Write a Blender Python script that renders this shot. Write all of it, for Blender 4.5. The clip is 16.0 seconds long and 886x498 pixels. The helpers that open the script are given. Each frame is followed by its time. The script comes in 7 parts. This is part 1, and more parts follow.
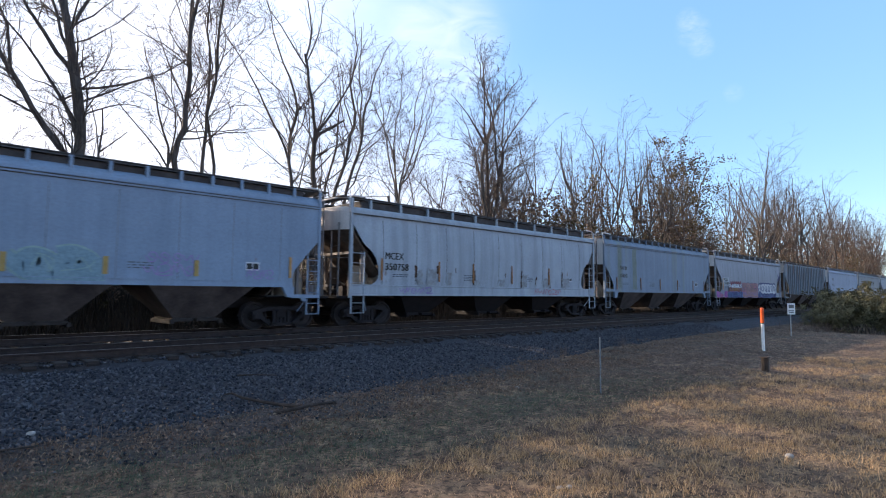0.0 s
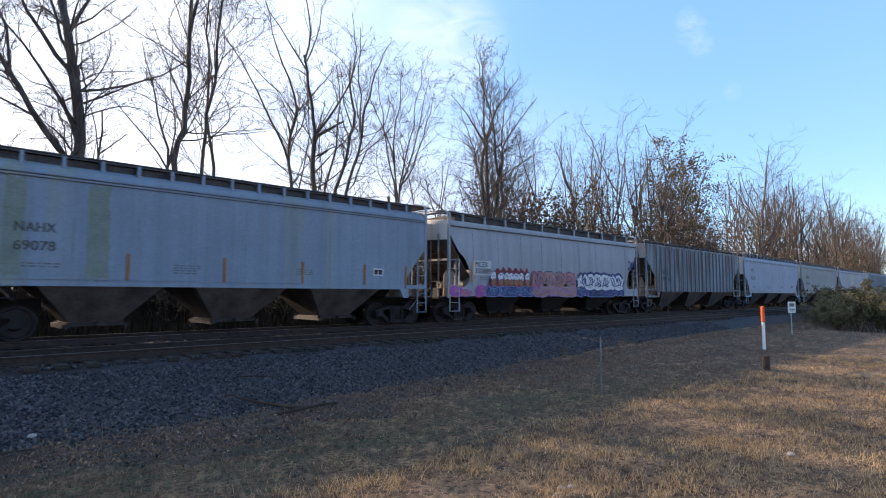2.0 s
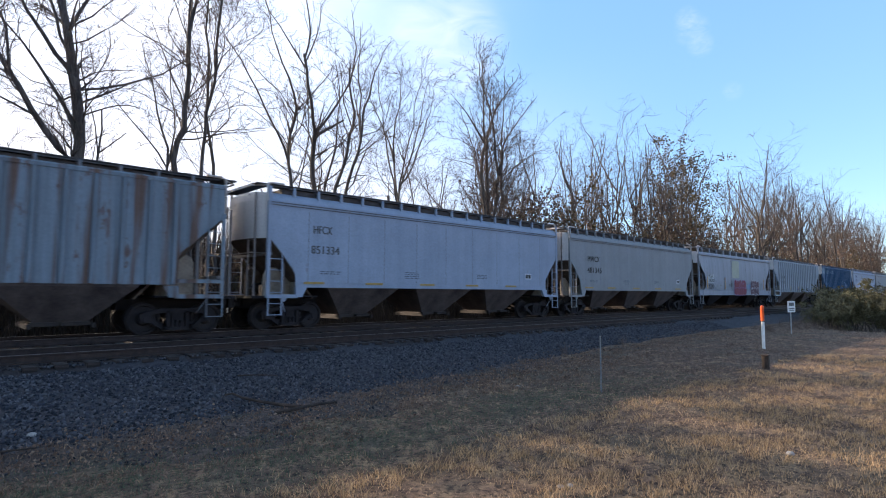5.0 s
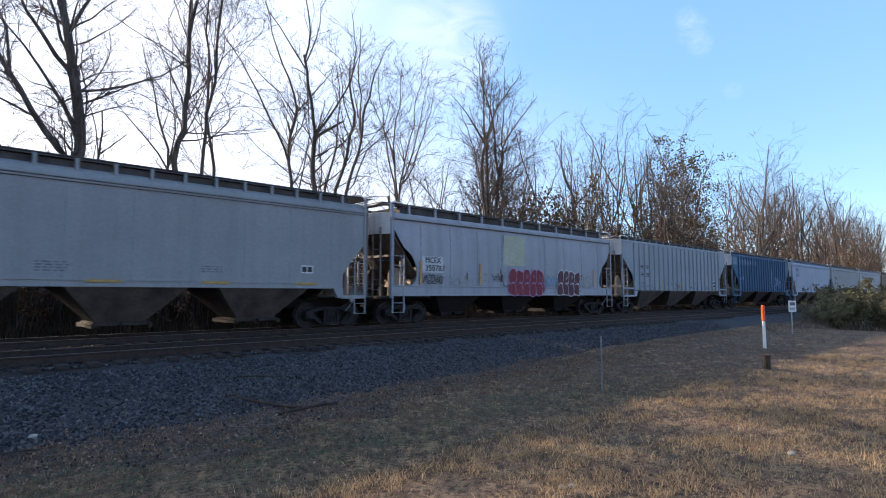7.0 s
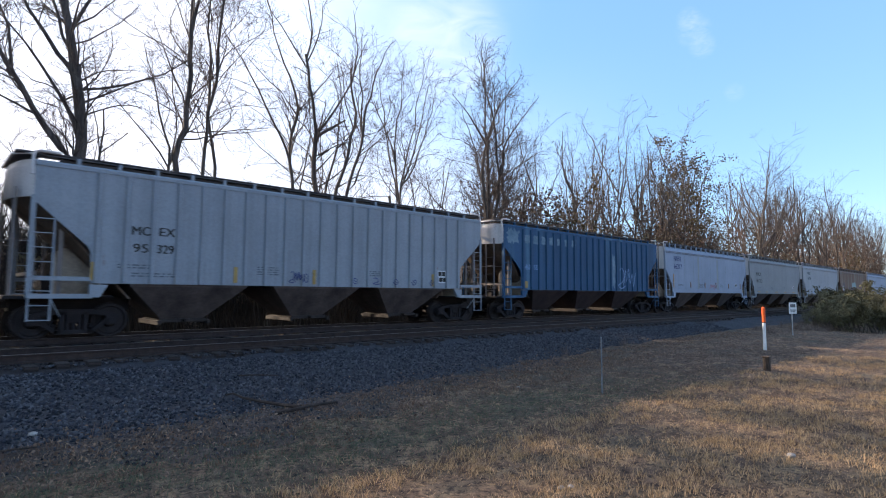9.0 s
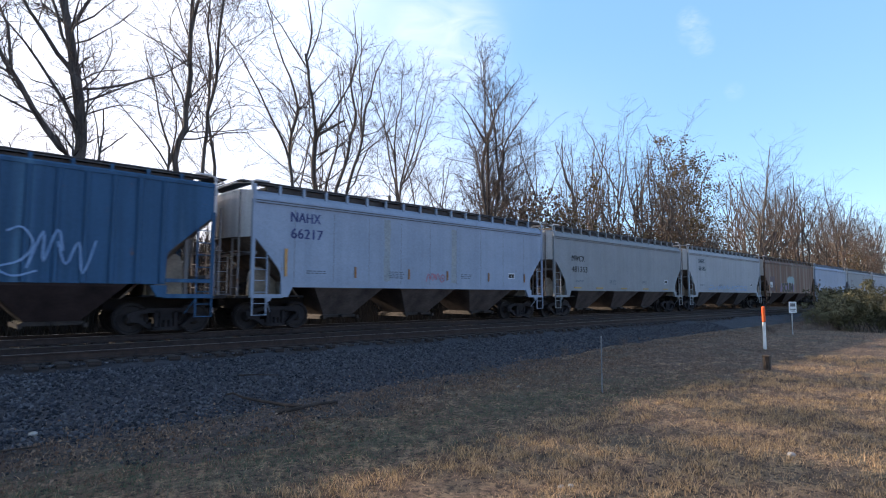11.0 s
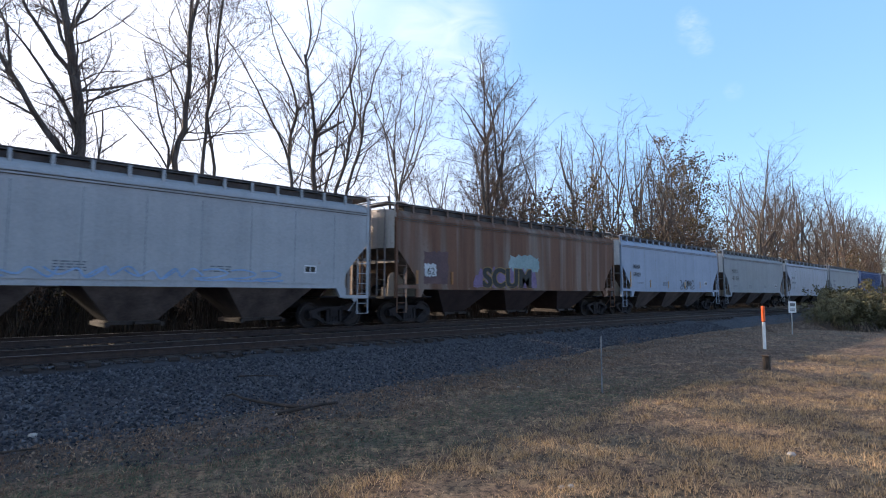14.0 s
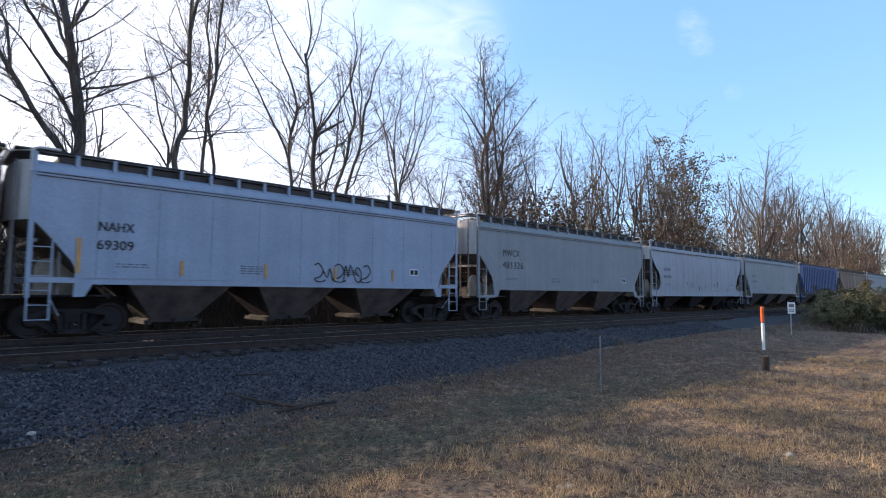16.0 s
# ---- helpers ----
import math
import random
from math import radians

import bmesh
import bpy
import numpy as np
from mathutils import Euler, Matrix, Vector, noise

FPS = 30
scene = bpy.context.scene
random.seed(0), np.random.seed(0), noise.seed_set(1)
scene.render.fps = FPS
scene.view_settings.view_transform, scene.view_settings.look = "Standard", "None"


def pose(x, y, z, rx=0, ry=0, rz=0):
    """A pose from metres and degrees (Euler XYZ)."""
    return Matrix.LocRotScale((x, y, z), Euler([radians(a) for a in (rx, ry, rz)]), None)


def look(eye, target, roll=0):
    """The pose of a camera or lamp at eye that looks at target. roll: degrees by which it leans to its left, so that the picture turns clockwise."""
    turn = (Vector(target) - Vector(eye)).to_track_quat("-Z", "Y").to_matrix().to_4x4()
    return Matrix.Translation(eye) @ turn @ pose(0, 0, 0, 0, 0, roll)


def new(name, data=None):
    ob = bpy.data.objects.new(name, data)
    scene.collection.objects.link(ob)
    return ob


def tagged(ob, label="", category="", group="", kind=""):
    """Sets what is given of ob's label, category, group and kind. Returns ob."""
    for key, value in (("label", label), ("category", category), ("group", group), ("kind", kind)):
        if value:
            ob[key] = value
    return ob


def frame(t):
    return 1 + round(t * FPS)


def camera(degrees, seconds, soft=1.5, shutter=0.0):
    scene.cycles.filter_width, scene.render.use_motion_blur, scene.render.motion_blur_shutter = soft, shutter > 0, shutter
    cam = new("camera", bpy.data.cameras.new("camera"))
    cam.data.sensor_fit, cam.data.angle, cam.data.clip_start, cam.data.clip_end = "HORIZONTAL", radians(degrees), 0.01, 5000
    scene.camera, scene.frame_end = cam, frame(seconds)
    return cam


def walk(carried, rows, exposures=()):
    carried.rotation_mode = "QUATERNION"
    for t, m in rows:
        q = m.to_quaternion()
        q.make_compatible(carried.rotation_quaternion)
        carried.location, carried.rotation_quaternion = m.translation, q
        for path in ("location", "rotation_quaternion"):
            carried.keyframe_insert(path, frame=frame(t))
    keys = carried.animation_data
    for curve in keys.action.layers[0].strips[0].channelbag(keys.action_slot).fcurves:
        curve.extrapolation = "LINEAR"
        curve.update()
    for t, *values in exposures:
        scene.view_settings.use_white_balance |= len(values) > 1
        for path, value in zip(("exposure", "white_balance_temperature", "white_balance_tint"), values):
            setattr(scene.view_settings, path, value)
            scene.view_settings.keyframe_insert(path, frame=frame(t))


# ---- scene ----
# World: x runs along the railway, y across it away from the camera, z up from the rail heads.
EYE = (0.0, 0.0, 1.27)
SPEED = 14.79                      # train speed, metres a second, towards -x
NEAR_SIDE = 17.26                  # plane of the car sides
TRAIN_Y = NEAR_SIDE + 1.55         # centre line of the train's track
NEAR_Y = 14.62                     # centre line of the empty track


def aim(yaw, pitch, roll=0.0):
    y, p = radians(yaw), radians(pitch)
    d = Vector((math.sin(y) * math.cos(p), math.cos(y) * math.cos(p), math.sin(p)))
    return look(EYE, Vector(EYE) + d, roll)


cam = camera(77.02, 16.0, soft=1.05, shutter=0.15)
# A slight sway of the held camera: seconds, yaw, pitch, roll.
SWAY = [(0.0, 43.435, 4.554, 0.487), (0.5, 43.434, 4.563, 0.466), (1.0, 43.424, 4.574, 0.409), (1.5, 43.387, 4.592, 0.290),
        (2.0, 43.417, 4.579, 0.192), (2.5, 43.422, 4.563, 0.126), (3.0, 43.454, 4.531, 0.104), (3.5, 43.426, 4.505, 0.216),
        (4.0, 43.452, 4.496, 0.272), (6.5, 43.406, 4.515, 0.094), (7.0, 43.389, 4.540, 0.079), (8.0, 43.354, 4.569, 0.244),
        (9.0, 43.333, 4.542, 0.380), (11.5, 43.347, 4.487, 0.302), (12.5, 43.362, 4.538, 0.246), (13.0, 43.371, 4.569, 0.279),
        (14.0, 43.377, 4.546, 0.206), (15.0, 43.462, 4.528, 0.310), (16.0, 43.424, 4.508, 0.412)]
walk(cam, [(t, aim(yaw, pitch, roll)) for t, yaw, pitch, roll in SWAY], [(0.0, 1.30, 6450, 15), (16.0, 1.30, 6450, 15)])

# ---- light ----
SUN_AZ = -24.0                     # degrees from +y towards +x
SUN_EL = 22.4
world = bpy.data.worlds.new("sky")
scene.world = world
world.use_nodes = True
wn, wl = world.node_tree.nodes, world.node_tree.links
wn.clear()
sky = wn.new("ShaderNodeTexSky")
sky.sky_type, sky.sun_disc = "NISHITA", False
sky.sun_elevation, sky.sun_rotation = radians(SUN_EL), radians(SUN_AZ)
sky.altitude, sky.air_density, sky.dust_density, sky.ozone_density = 100, 1.0, 0.22, 0.9
back = wn.new("ShaderNodeBackground")
back.inputs["Strength"].default_value = 0.115
wout = wn.new("ShaderNodeOutputWorld")
# thin high cloud: wisps that shine towards the sun, as ice cloud does
wco = wn.new("ShaderNodeTexCoord")
wmap = wn.new("ShaderNodeMapping")
wmap.inputs["Scale"].default_value = (1.2, 1.2, 3.2)
wl.new(wco.outputs["Generated"], wmap.inputs[0])
wns = wn.new("ShaderNodeTexNoise")
wns.inputs["Scale"].default_value, wns.inputs["Detail"].default_value, wns.inputs["Roughness"].default_value = 2.3, 6, 0.55
wl.new(wmap.outputs[0], wns.inputs["Vector"])
wisp = wn.new("ShaderNodeMapRange")
wisp.inputs["From Min"].default_value, wisp.inputs["From Max"].default_value = 0.36, 0.72
wl.new(wns.outputs[0], wisp.inputs["Value"])
wdot = wn.new("ShaderNodeVectorMath")
wdot.operation = "DOT_PRODUCT"
wl.new(wco.outputs["Generated"], wdot.inputs[0])
_a, _e = radians(SUN_AZ), radians(SUN_EL)
wdot.inputs[1].default_value = (math.sin(_a) * math.cos(_e), math.cos(_a) * math.cos(_e), math.sin(_e))
wfall = wn.new("ShaderNodeMapRange")
wfall.interpolation_type = "SMOOTHSTEP"
wfall.inputs["From Min"].default_value, wfall.inputs["From Max"].default_value = 0.33, 1.0
wfall.inputs["To Min"].default_value, wfall.inputs["To Max"].default_value = 0.0, 1.0
wl.new(wdot.outputs["Value"], wfall.inputs["Value"])
wadd = wn.new("ShaderNodeMath")
wadd.operation = "MULTIPLY_ADD"
wadd.inputs[1].default_value, wadd.inputs[2].default_value = 0.4, 0.6
wl.new(wisp.outputs[0], wadd.inputs[0])
wmul = wn.new("ShaderNodeMath")
wmul.operation = "MULTIPLY"
wl.new(wfall.outputs[0], wmul.inputs[0])
wl.new(wadd.outputs[0], wmul.inputs[1])
wmix = wn.new("ShaderNodeMix")
wmix.data_type = "RGBA"
wmix.inputs[7].default_value = (6.5, 6.5, 6.7, 1)
wl.new(wmul.outputs[0], wmix.inputs[0])
# a clear, slightly turquoise autumn sky
tone = wn.new("ShaderNodeMix")
tone.data_type, tone.blend_type = "RGBA", "MULTIPLY"
tone.inputs[0].default_value = 1.0
tone.inputs[7].default_value = (0.96, 1.02, 1.26, 1)
wl.new(sky.outputs[0], tone.inputs[6])
# a thin even veil of high ice cloud over all of it
veil = wn.new("ShaderNodeMix")
veil.data_type = "RGBA"
thin = wn.new("ShaderNodeMapRange")        # it thins out away from the sun
thin.inputs["From Min"].default_value, thin.inputs["From Max"].default_value, thin.inputs["To Max"].default_value = -0.75, -0.2, 0.5
wl.new(wdot.outputs["Value"], thin.inputs["Value"])
wl.new(thin.outputs[0], veil.inputs[0])
veil.inputs[7].default_value = (1.12, 2.62, 3.75, 1)
wl.new(tone.outputs[2], veil.inputs[6])
wl.new(veil.outputs[2], wmix.inputs[6])
# pale haze low over the wood on the sun's side
wsep = wn.new("ShaderNodeSeparateXYZ")
wl.new(wco.outputs["Generated"], wsep.inputs[0])
wlow = wn.new("ShaderNodeMapRange")
wlow.interpolation_type = "SMOOTHSTEP"
wlow.inputs["From Min"].default_value, wlow.inputs["From Max"].default_value, wlow.inputs["To Min"].default_value, wlow.inputs["To Max"].default_value = 0.04, 0.42, 1.0, 0.0
wl.new(wsep.outputs[2], wlow.inputs["Value"])
wside = wn.new("ShaderNodeMapRange")
wside.interpolation_type = "SMOOTHSTEP"
wside.inputs["From Min"].default_value, wside.inputs["From Max"].default_value, wside.inputs["To Max"].default_value = 0.08, 0.6, 0.85
wl.new(wdot.outputs["Value"], wside.inputs["Value"])
wboth = wn.new("ShaderNodeMath")
wboth.operation = "MULTIPLY"
wl.new(wlow.outputs[0], wboth.inputs[0])
wl.new(wside.outputs[0], wboth.inputs[1])
haze = wn.new("ShaderNodeMix")
haze.data_type = "RGBA"
haze.inputs[7].default_value = (4.6, 4.6, 4.8, 1)
wl.new(wboth.outputs[0], haze.inputs[0])
wl.new(wmix.outputs[2], haze.inputs[6])
# small separate wisps
last = haze.outputs[2]
for yaw, pitch, inner, outer, amount in ((43.3, 24.5, 1.0, 7.0, 0.42), (68.2, 24.0, 0.0, 1.7, 0.13), (68.9, 22.6, 0.0, 1.3, 0.13), (67.8, 25.0, 0.0, 1.2, 0.10), (71.5, 18.2, 0.0, 1.0, 0.08)):
    d = wn.new("ShaderNodeVectorMath")
    d.operation = "DOT_PRODUCT"
    wl.new(wco.outputs["Generated"], d.inputs[0])
    _y, _p = radians(yaw), radians(pitch)
    d.inputs[1].default_value = (math.sin(_y) * math.cos(_p), math.cos(_y) * math.cos(_p), math.sin(_p))
    r = wn.new("ShaderNodeMapRange")
    r.interpolation_type = "SMOOTHSTEP"
    r.inputs["From Min"].default_value, r.inputs["From Max"].default_value = math.cos(radians(outer)), math.cos(radians(inner))
    wl.new(d.outputs["Value"], r.inputs["Value"])
    n = wn.new("ShaderNodeTexNoise")
    n.inputs["Scale"].default_value, n.inputs["Detail"].default_value, n.inputs["Distortion"].default_value = 60.0 / outer, 7, 1.2
    wl.new(wmap.outputs[0], n.inputs["Vector"])
    q = wn.new("ShaderNodeMapRange")
    q.inputs["From Min"].default_value, q.inputs["From Max"].default_value, q.inputs["To Max"].default_value = 0.25, 0.75, amount
    wl.new(n.outputs[0], q.inputs["Value"])
    k = wn.new("ShaderNodeMath")
    k.operation = "MULTIPLY"
    wl.new(r.outputs[0], k.inputs[0])
    wl.new(q.outputs[0], k.inputs[1])
    mx = wn.new("ShaderNodeMix")
    mx.data_type = "RGBA"
    mx.inputs[7].default_value = (5.0, 5.1, 5.3, 1)
    wl.new(k.outputs[0], mx.inputs[0])
    wl.new(last, mx.inputs[6])
    last = mx.outputs[2]
# the bright ring that the veil draws round the sun
ring = wn.new("ShaderNodeMapRange")
ring.interpolation_type = "SMOOTHSTEP"
ring.inputs["From Min"].default_value, ring.inputs["From Max"].default_value, ring.inputs["To Max"].default_value = math.cos(radians(22)), 1.0, 1.0
wl.new(wdot.outputs["Value"], ring.inputs["Value"])
glow = wn.new("ShaderNodeMix")
glow.data_type = "RGBA"
glow.inputs[7].default_value = (45, 40, 33, 1)
wl.new(ring.outputs[0], glow.inputs[0])
wl.new(last, glow.inputs[6])
last = glow.outputs[2]
wl.new(last, back.inputs["Color"])
wl.new(back.outputs[0], wout.inputs["Surface"])

sun_data = bpy.data.lights.new("sun", "SUN")
sun_data.energy, sun_data.angle, sun_data.color = 5.0, radians(0.75), (1.0, 0.83, 0.62)
sun = new("sun", sun_data)
_a, _e = radians(SUN_AZ), radians(SUN_EL)
sun_from = Vector((math.sin(_a) * math.cos(_e), math.cos(_a) * math.cos(_e), math.sin(_e)))
sun.matrix_world = look(sun_from * 200, (0, 0, 0))

# ---- materials ----
def nodes_of(name):
    m = bpy.data.materials.new(name)
    m.use_nodes = True
    nt = m.node_tree
    return m, nt, nt.nodes["Principled BSDF"]


def tex_noise(nt, scale, detail=4.0, rough=0.6, stretch=None, coord="Object"):
    co = nt.nodes.new("ShaderNodeTexCoord")
    n = nt.nodes.new("ShaderNodeTexNoise")
    n.inputs["Scale"].default_value, n.inputs["Detail"].default_value, n.inputs["Roughness"].default_value = scale, detail, rough
    src = co.outputs[coord]
    if stretch:
        mp = nt.nodes.new("ShaderNodeMapping")
        mp.inputs["Scale"].default_value = stretch
        nt.links.new(src, mp.inputs[0])
        src = mp.outputs[0]
    nt.links.new(src, n.inputs["Vector"])
    return n


def ramp(nt, src, stops):
    r = nt.nodes.new("ShaderNodeValToRGB")
    e = r.color_ramp.elements
    while len(e) < len(stops):
        e.new(0.5)
    for el, (p, c) in zip(e, stops):
        el.position = p
        el.color = (*c, 1) if len(c) == 3 else c
    nt.links.new(src, r.inputs[0])
    return r.outputs[0]


def blend(nt, fac, a, b, mode="MIX"):
    m = nt.nodes.new("ShaderNodeMix")
    m.data_type, m.blend_type = "RGBA", mode
    for slot, v in ((0, fac), (6, a), (7, b)):
        if isinstance(v, (int, float)):
            m.inputs[slot].default_value = v
        elif isinstance(v, tuple):
            m.inputs[slot].default_value = (*v, 1)
        else:
            nt.links.new(v, m.inputs[slot])
    return m.outputs[2]


def bump(nt, bsdf, src, strength, dist):
    b = nt.nodes.new("ShaderNodeBump")
    b.inputs["Strength"].default_value, b.inputs["Distance"].default_value = strength, dist
    nt.links.new(src, b.inputs["Height"])
    nt.links.new(b.outputs[0], bsdf.inputs["Normal"])


def g(v):
    return (v, v, v)


def surface(name, low, high, scale, rough=0.7, metal=0.0, bumps=0.0, fine=None, stretch=None):
    """Two colours mixed by a coarse noise, a finer noise on top, and relief."""
    m, nt, b = nodes_of(name)
    n1 = tex_noise(nt, scale, 5, 0.65, stretch)
    n2 = tex_noise(nt, fine or scale * 9, 4, 0.7)
    c = ramp(nt, n1.outputs[0], [(0.32, low), (0.68, high)])
    c = blend(nt, 0.55, c, ramp(nt, n2.outputs[0], [(0.3, g(0.35)), (0.7, g(1.0))]), "MULTIPLY")
    nt.links.new(c, b.inputs["Base Color"])
    b.inputs["Roughness"].default_value, b.inputs["Metallic"].default_value = rough, metal
    b.inputs["Specular IOR Level"].default_value = 0.3
    if bumps:
        bump(nt, b, n2.outputs[0], 0.6, bumps)
    return m


def car_paint(name, base, rust=0.15, streak=0.3, grime=0.35, rust_colour=(0.16, 0.07, 0.035), tint=None, rough=0.68, tint_scale=0.8, tint_at=(0.56, 0.72, 0.65)):
    """Weathered freight-car paint: blotches, vertical streaks, rust patches, dust along the sill."""
    m, nt, b = nodes_of(name)
    co = nt.nodes.new("ShaderNodeTexCoord")
    oi = nt.nodes.new("ShaderNodeObjectInfo")
    big = tex_noise(nt, 0.45, 4, 0.6)
    mid = tex_noise(nt, 2.2, 6, 0.7)
    st = tex_noise(nt, 1.0, 5, 0.65, (2.6, 2.6, 0.10))
    c = ramp(nt, big.outputs[0], [(0.3, tuple(v * 0.86 for v in base)), (0.7, tuple(min(1, v * 1.06) for v in base))])
    if tint:
        tn = tex_noise(nt, tint_scale, 3, 0.5, (1.0, 1.0, 0.06))
        c = blend(nt, ramp(nt, tn.outputs[0], [(tint_at[0], g(0.0)), (tint_at[1], g(tint_at[2]))]), c, tint)
    c = blend(nt, streak, c, ramp(nt, st.outputs[0], [(0.38, g(0.40)), (0.56, g(1.0))]), "MULTIPLY")
    sm = nt.nodes.new("ShaderNodeMath")
    sm.operation = "MULTIPLY"
    nt.links.new(mid.outputs[0], sm.inputs[0])
    nt.links.new(st.outputs[0], sm.inputs[1])
    lo = 0.40 - 0.22 * rust
    c = blend(nt, ramp(nt, sm.outputs[0], [(lo, g(0.0)), (lo + 0.07, g(min(1, 0.5 + rust)))]), c, rust_colour)
    fine = tex_noise(nt, 14, 5, 0.75)
    c = blend(nt, grime, c, ramp(nt, fine.outputs[0], [(0.35, g(0.55)), (0.62, g(1.0))]), "MULTIPLY")
    nt.links.new(c, b.inputs["Base Color"])
    b.inputs["Roughness"].default_value = rough
    b.inputs["Specular IOR Level"].default_value = 0.22
    bump(nt, b, mid.outputs[0], 0.25, 0.01)
    return m


def lawn_thatch(name, low, middle, high, moss, gap):
    """Withered turf or thin soil: dark gaps, tussocks, mossy spots, at four scales."""
    m, nt, b = nodes_of(name)
    big, mid, tuft, hair = tex_noise(nt, 0.7, 4, 0.6), tex_noise(nt, 3.2, 5, 0.65), tex_noise(nt, 13.0, 5, 0.7), tex_noise(nt, 70.0, 4, 0.75)
    c = ramp(nt, mid.outputs[0], [(0.30, low), (0.50, middle), (0.70, high)])
    c = blend(nt, ramp(nt, big.outputs[0], [(0.50, g(0.0)), (0.66, g(0.55))]), c, moss)
    c = blend(nt, ramp(nt, tuft.outputs[0], [(0.38, g(0.95)), (0.53, g(0.0))]), c, gap)
    c = blend(nt, 0.7, c, ramp(nt, hair.outputs[0], [(0.30, g(0.30)), (0.66, g(1.25))]), "MULTIPLY")
    nt.links.new(c, b.inputs["Base Color"])
    b.inputs["Roughness"].default_value = 0.95
    b.inputs["Specular IOR Level"].default_value = 0.2
    add = nt.nodes.new("ShaderNodeMath")
    add.operation = "MULTIPLY_ADD"
    add.inputs[1].default_value = 0.35
    nt.links.new(hair.outputs[0], add.inputs[0])
    nt.links.new(tuft.outputs[0], add.inputs[2])
    bump(nt, b, add.outputs[0], 0.9, 0.09)
    return m


M = {}
# these three colours hold the shade beneath the cars as well as grime
M["dark"] = surface("shaded_underframe_grime", (0.006, 0.0045, 0.0055), (0.015, 0.011, 0.012), 3.0, 0.85, 0, 0.004)
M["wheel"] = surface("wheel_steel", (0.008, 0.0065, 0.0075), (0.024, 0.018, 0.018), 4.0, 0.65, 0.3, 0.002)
M["shaded_hopper_grime"] = surface("shaded_hopper_grime", (0.017, 0.010, 0.011), (0.044, 0.028, 0.027), 1.2, 0.85, 0, 0.003)
M["hopper_tan"] = surface("dusty_hopper_sheet", (0.035, 0.027, 0.026), (0.10, 0.078, 0.072), 1.2, 0.85, 0, 0.003)
M["walk"] = surface("galvanised_grating", (0.045, 0.042, 0.043), (0.11, 0.10, 0.10), 4.0, 0.7, 0.1, 0.002)
M["rail"] = surface("rusty_rail", (0.022, 0.014, 0.013), (0.055, 0.035, 0.028), 6.0, 0.75, 0.2, 0.002)
M["rail_top"] = surface("polished_rail_head", (0.07, 0.06, 0.055), (0.16, 0.14, 0.13), 3.0, 0.5, 0.6, 0.0)
M["tie"] = surface("creosoted_tie", (0.016, 0.012, 0.011), (0.052, 0.038, 0.034), 5.0, 0.9, 0, 0.006, 40, (0.3, 3, 3))
M["ballast"] = surface("ballast_stone", (0.012, 0.013, 0.018), (0.045, 0.046, 0.058), 9.0, 0.85, 0, 0.03, 32)
M["bark"] = surface("bark", (0.045, 0.037, 0.034), (0.14, 0.115, 0.10), 3.0, 0.9, 0, 0.02, 30, (3, 3, 0.5))
M["twig"] = surface("twigs", (0.04, 0.03, 0.03), (0.095, 0.07, 0.064), 3.0, 0.9)
M["leaf_dry"] = surface("dry_leaves", (0.07, 0.043, 0.032), (0.17, 0.11, 0.075), 1.5, 0.8)
M["leaf_olive"] = surface("olive_leaves", (0.05, 0.04, 0.018), (0.13, 0.095, 0.042), 1.5, 0.8)
M["bush"] = surface("bush_leaves", (0.07, 0.068, 0.036), (0.19, 0.165, 0.085), 1.5, 0.8)
M["grass"] = lawn_thatch("lawn_thatch", (0.085, 0.058, 0.046), (0.19, 0.128, 0.09), (0.38, 0.26, 0.16), (0.092, 0.104, 0.08), (0.026, 0.021, 0.021))
M["forest_floor"] = surface("leafy_forest_floor", (0.025, 0.018, 0.012), (0.075, 0.052, 0.033), 1.1, 0.95, 0, 0.03, 18)
M["roof_dark"] = surface("dark_roof", (0.035, 0.03, 0.03), (0.09, 0.08, 0.078), 2.0, 0.8, 0, 0.003)
M["slope"] = surface("rusty_slope_sheet", (0.06, 0.04, 0.03), (0.15, 0.105, 0.078), 1.6, 0.85, 0, 0.004)
M["white"] = surface("white_plastic", (0.7, 0.7, 0.7), (0.82, 0.82, 0.82), 6, 0.45)
M["orange"] = surface("orange_plastic", (0.75, 0.09, 0.015), (0.9, 0.14, 0.03), 6, 0.45)
M["galv"] = surface("galvanised_steel", (0.3, 0.31, 0.32), (0.48, 0.49, 0.5), 8, 0.5, 0.6)
M["dull_galv"] = surface("dull_weathered_steel", (0.13, 0.145, 0.16), (0.22, 0.235, 0.25), 8, 0.6, 0.4)
M["stump"] = surface("weathered_post_wood", (0.03, 0.021, 0.017), (0.085, 0.058, 0.042), 8, 0.9, 0, 0.01, 50, (4, 4, 0.6))
M["black_ink"] = surface("black_lettering", g(0.015), g(0.03), 5, 0.7)
M["fouled"] = surface("fouled_ballast", (0.014, 0.012, 0.014), (0.042, 0.034, 0.036), 9.0, 0.9, 0, 0.03, 32)
M["deadwood"] = surface("rotting_deadwood", (0.022, 0.016, 0.014), (0.065, 0.045, 0.036), 6, 0.9, 0, 0.008, 40)
M["pale_stone"] = surface("pale_stone", (0.2, 0.19, 0.18), (0.36, 0.34, 0.32), 12.0, 0.85, 0, 0.004)
# tan made pale and warm to show sunlight on the bay sheets
M["bay"] = surface("sunlit_bay_sheet", (0.20, 0.155, 0.12), (0.40, 0.33, 0.26), 1.5, 0.85, 0, 0.003)
M["soil"] = lawn_thatch("stony_soil", (0.05, 0.042, 0.043), (0.095, 0.076, 0.07), (0.16, 0.12, 0.10), (0.075, 0.078, 0.06), (0.025, 0.021, 0.022))
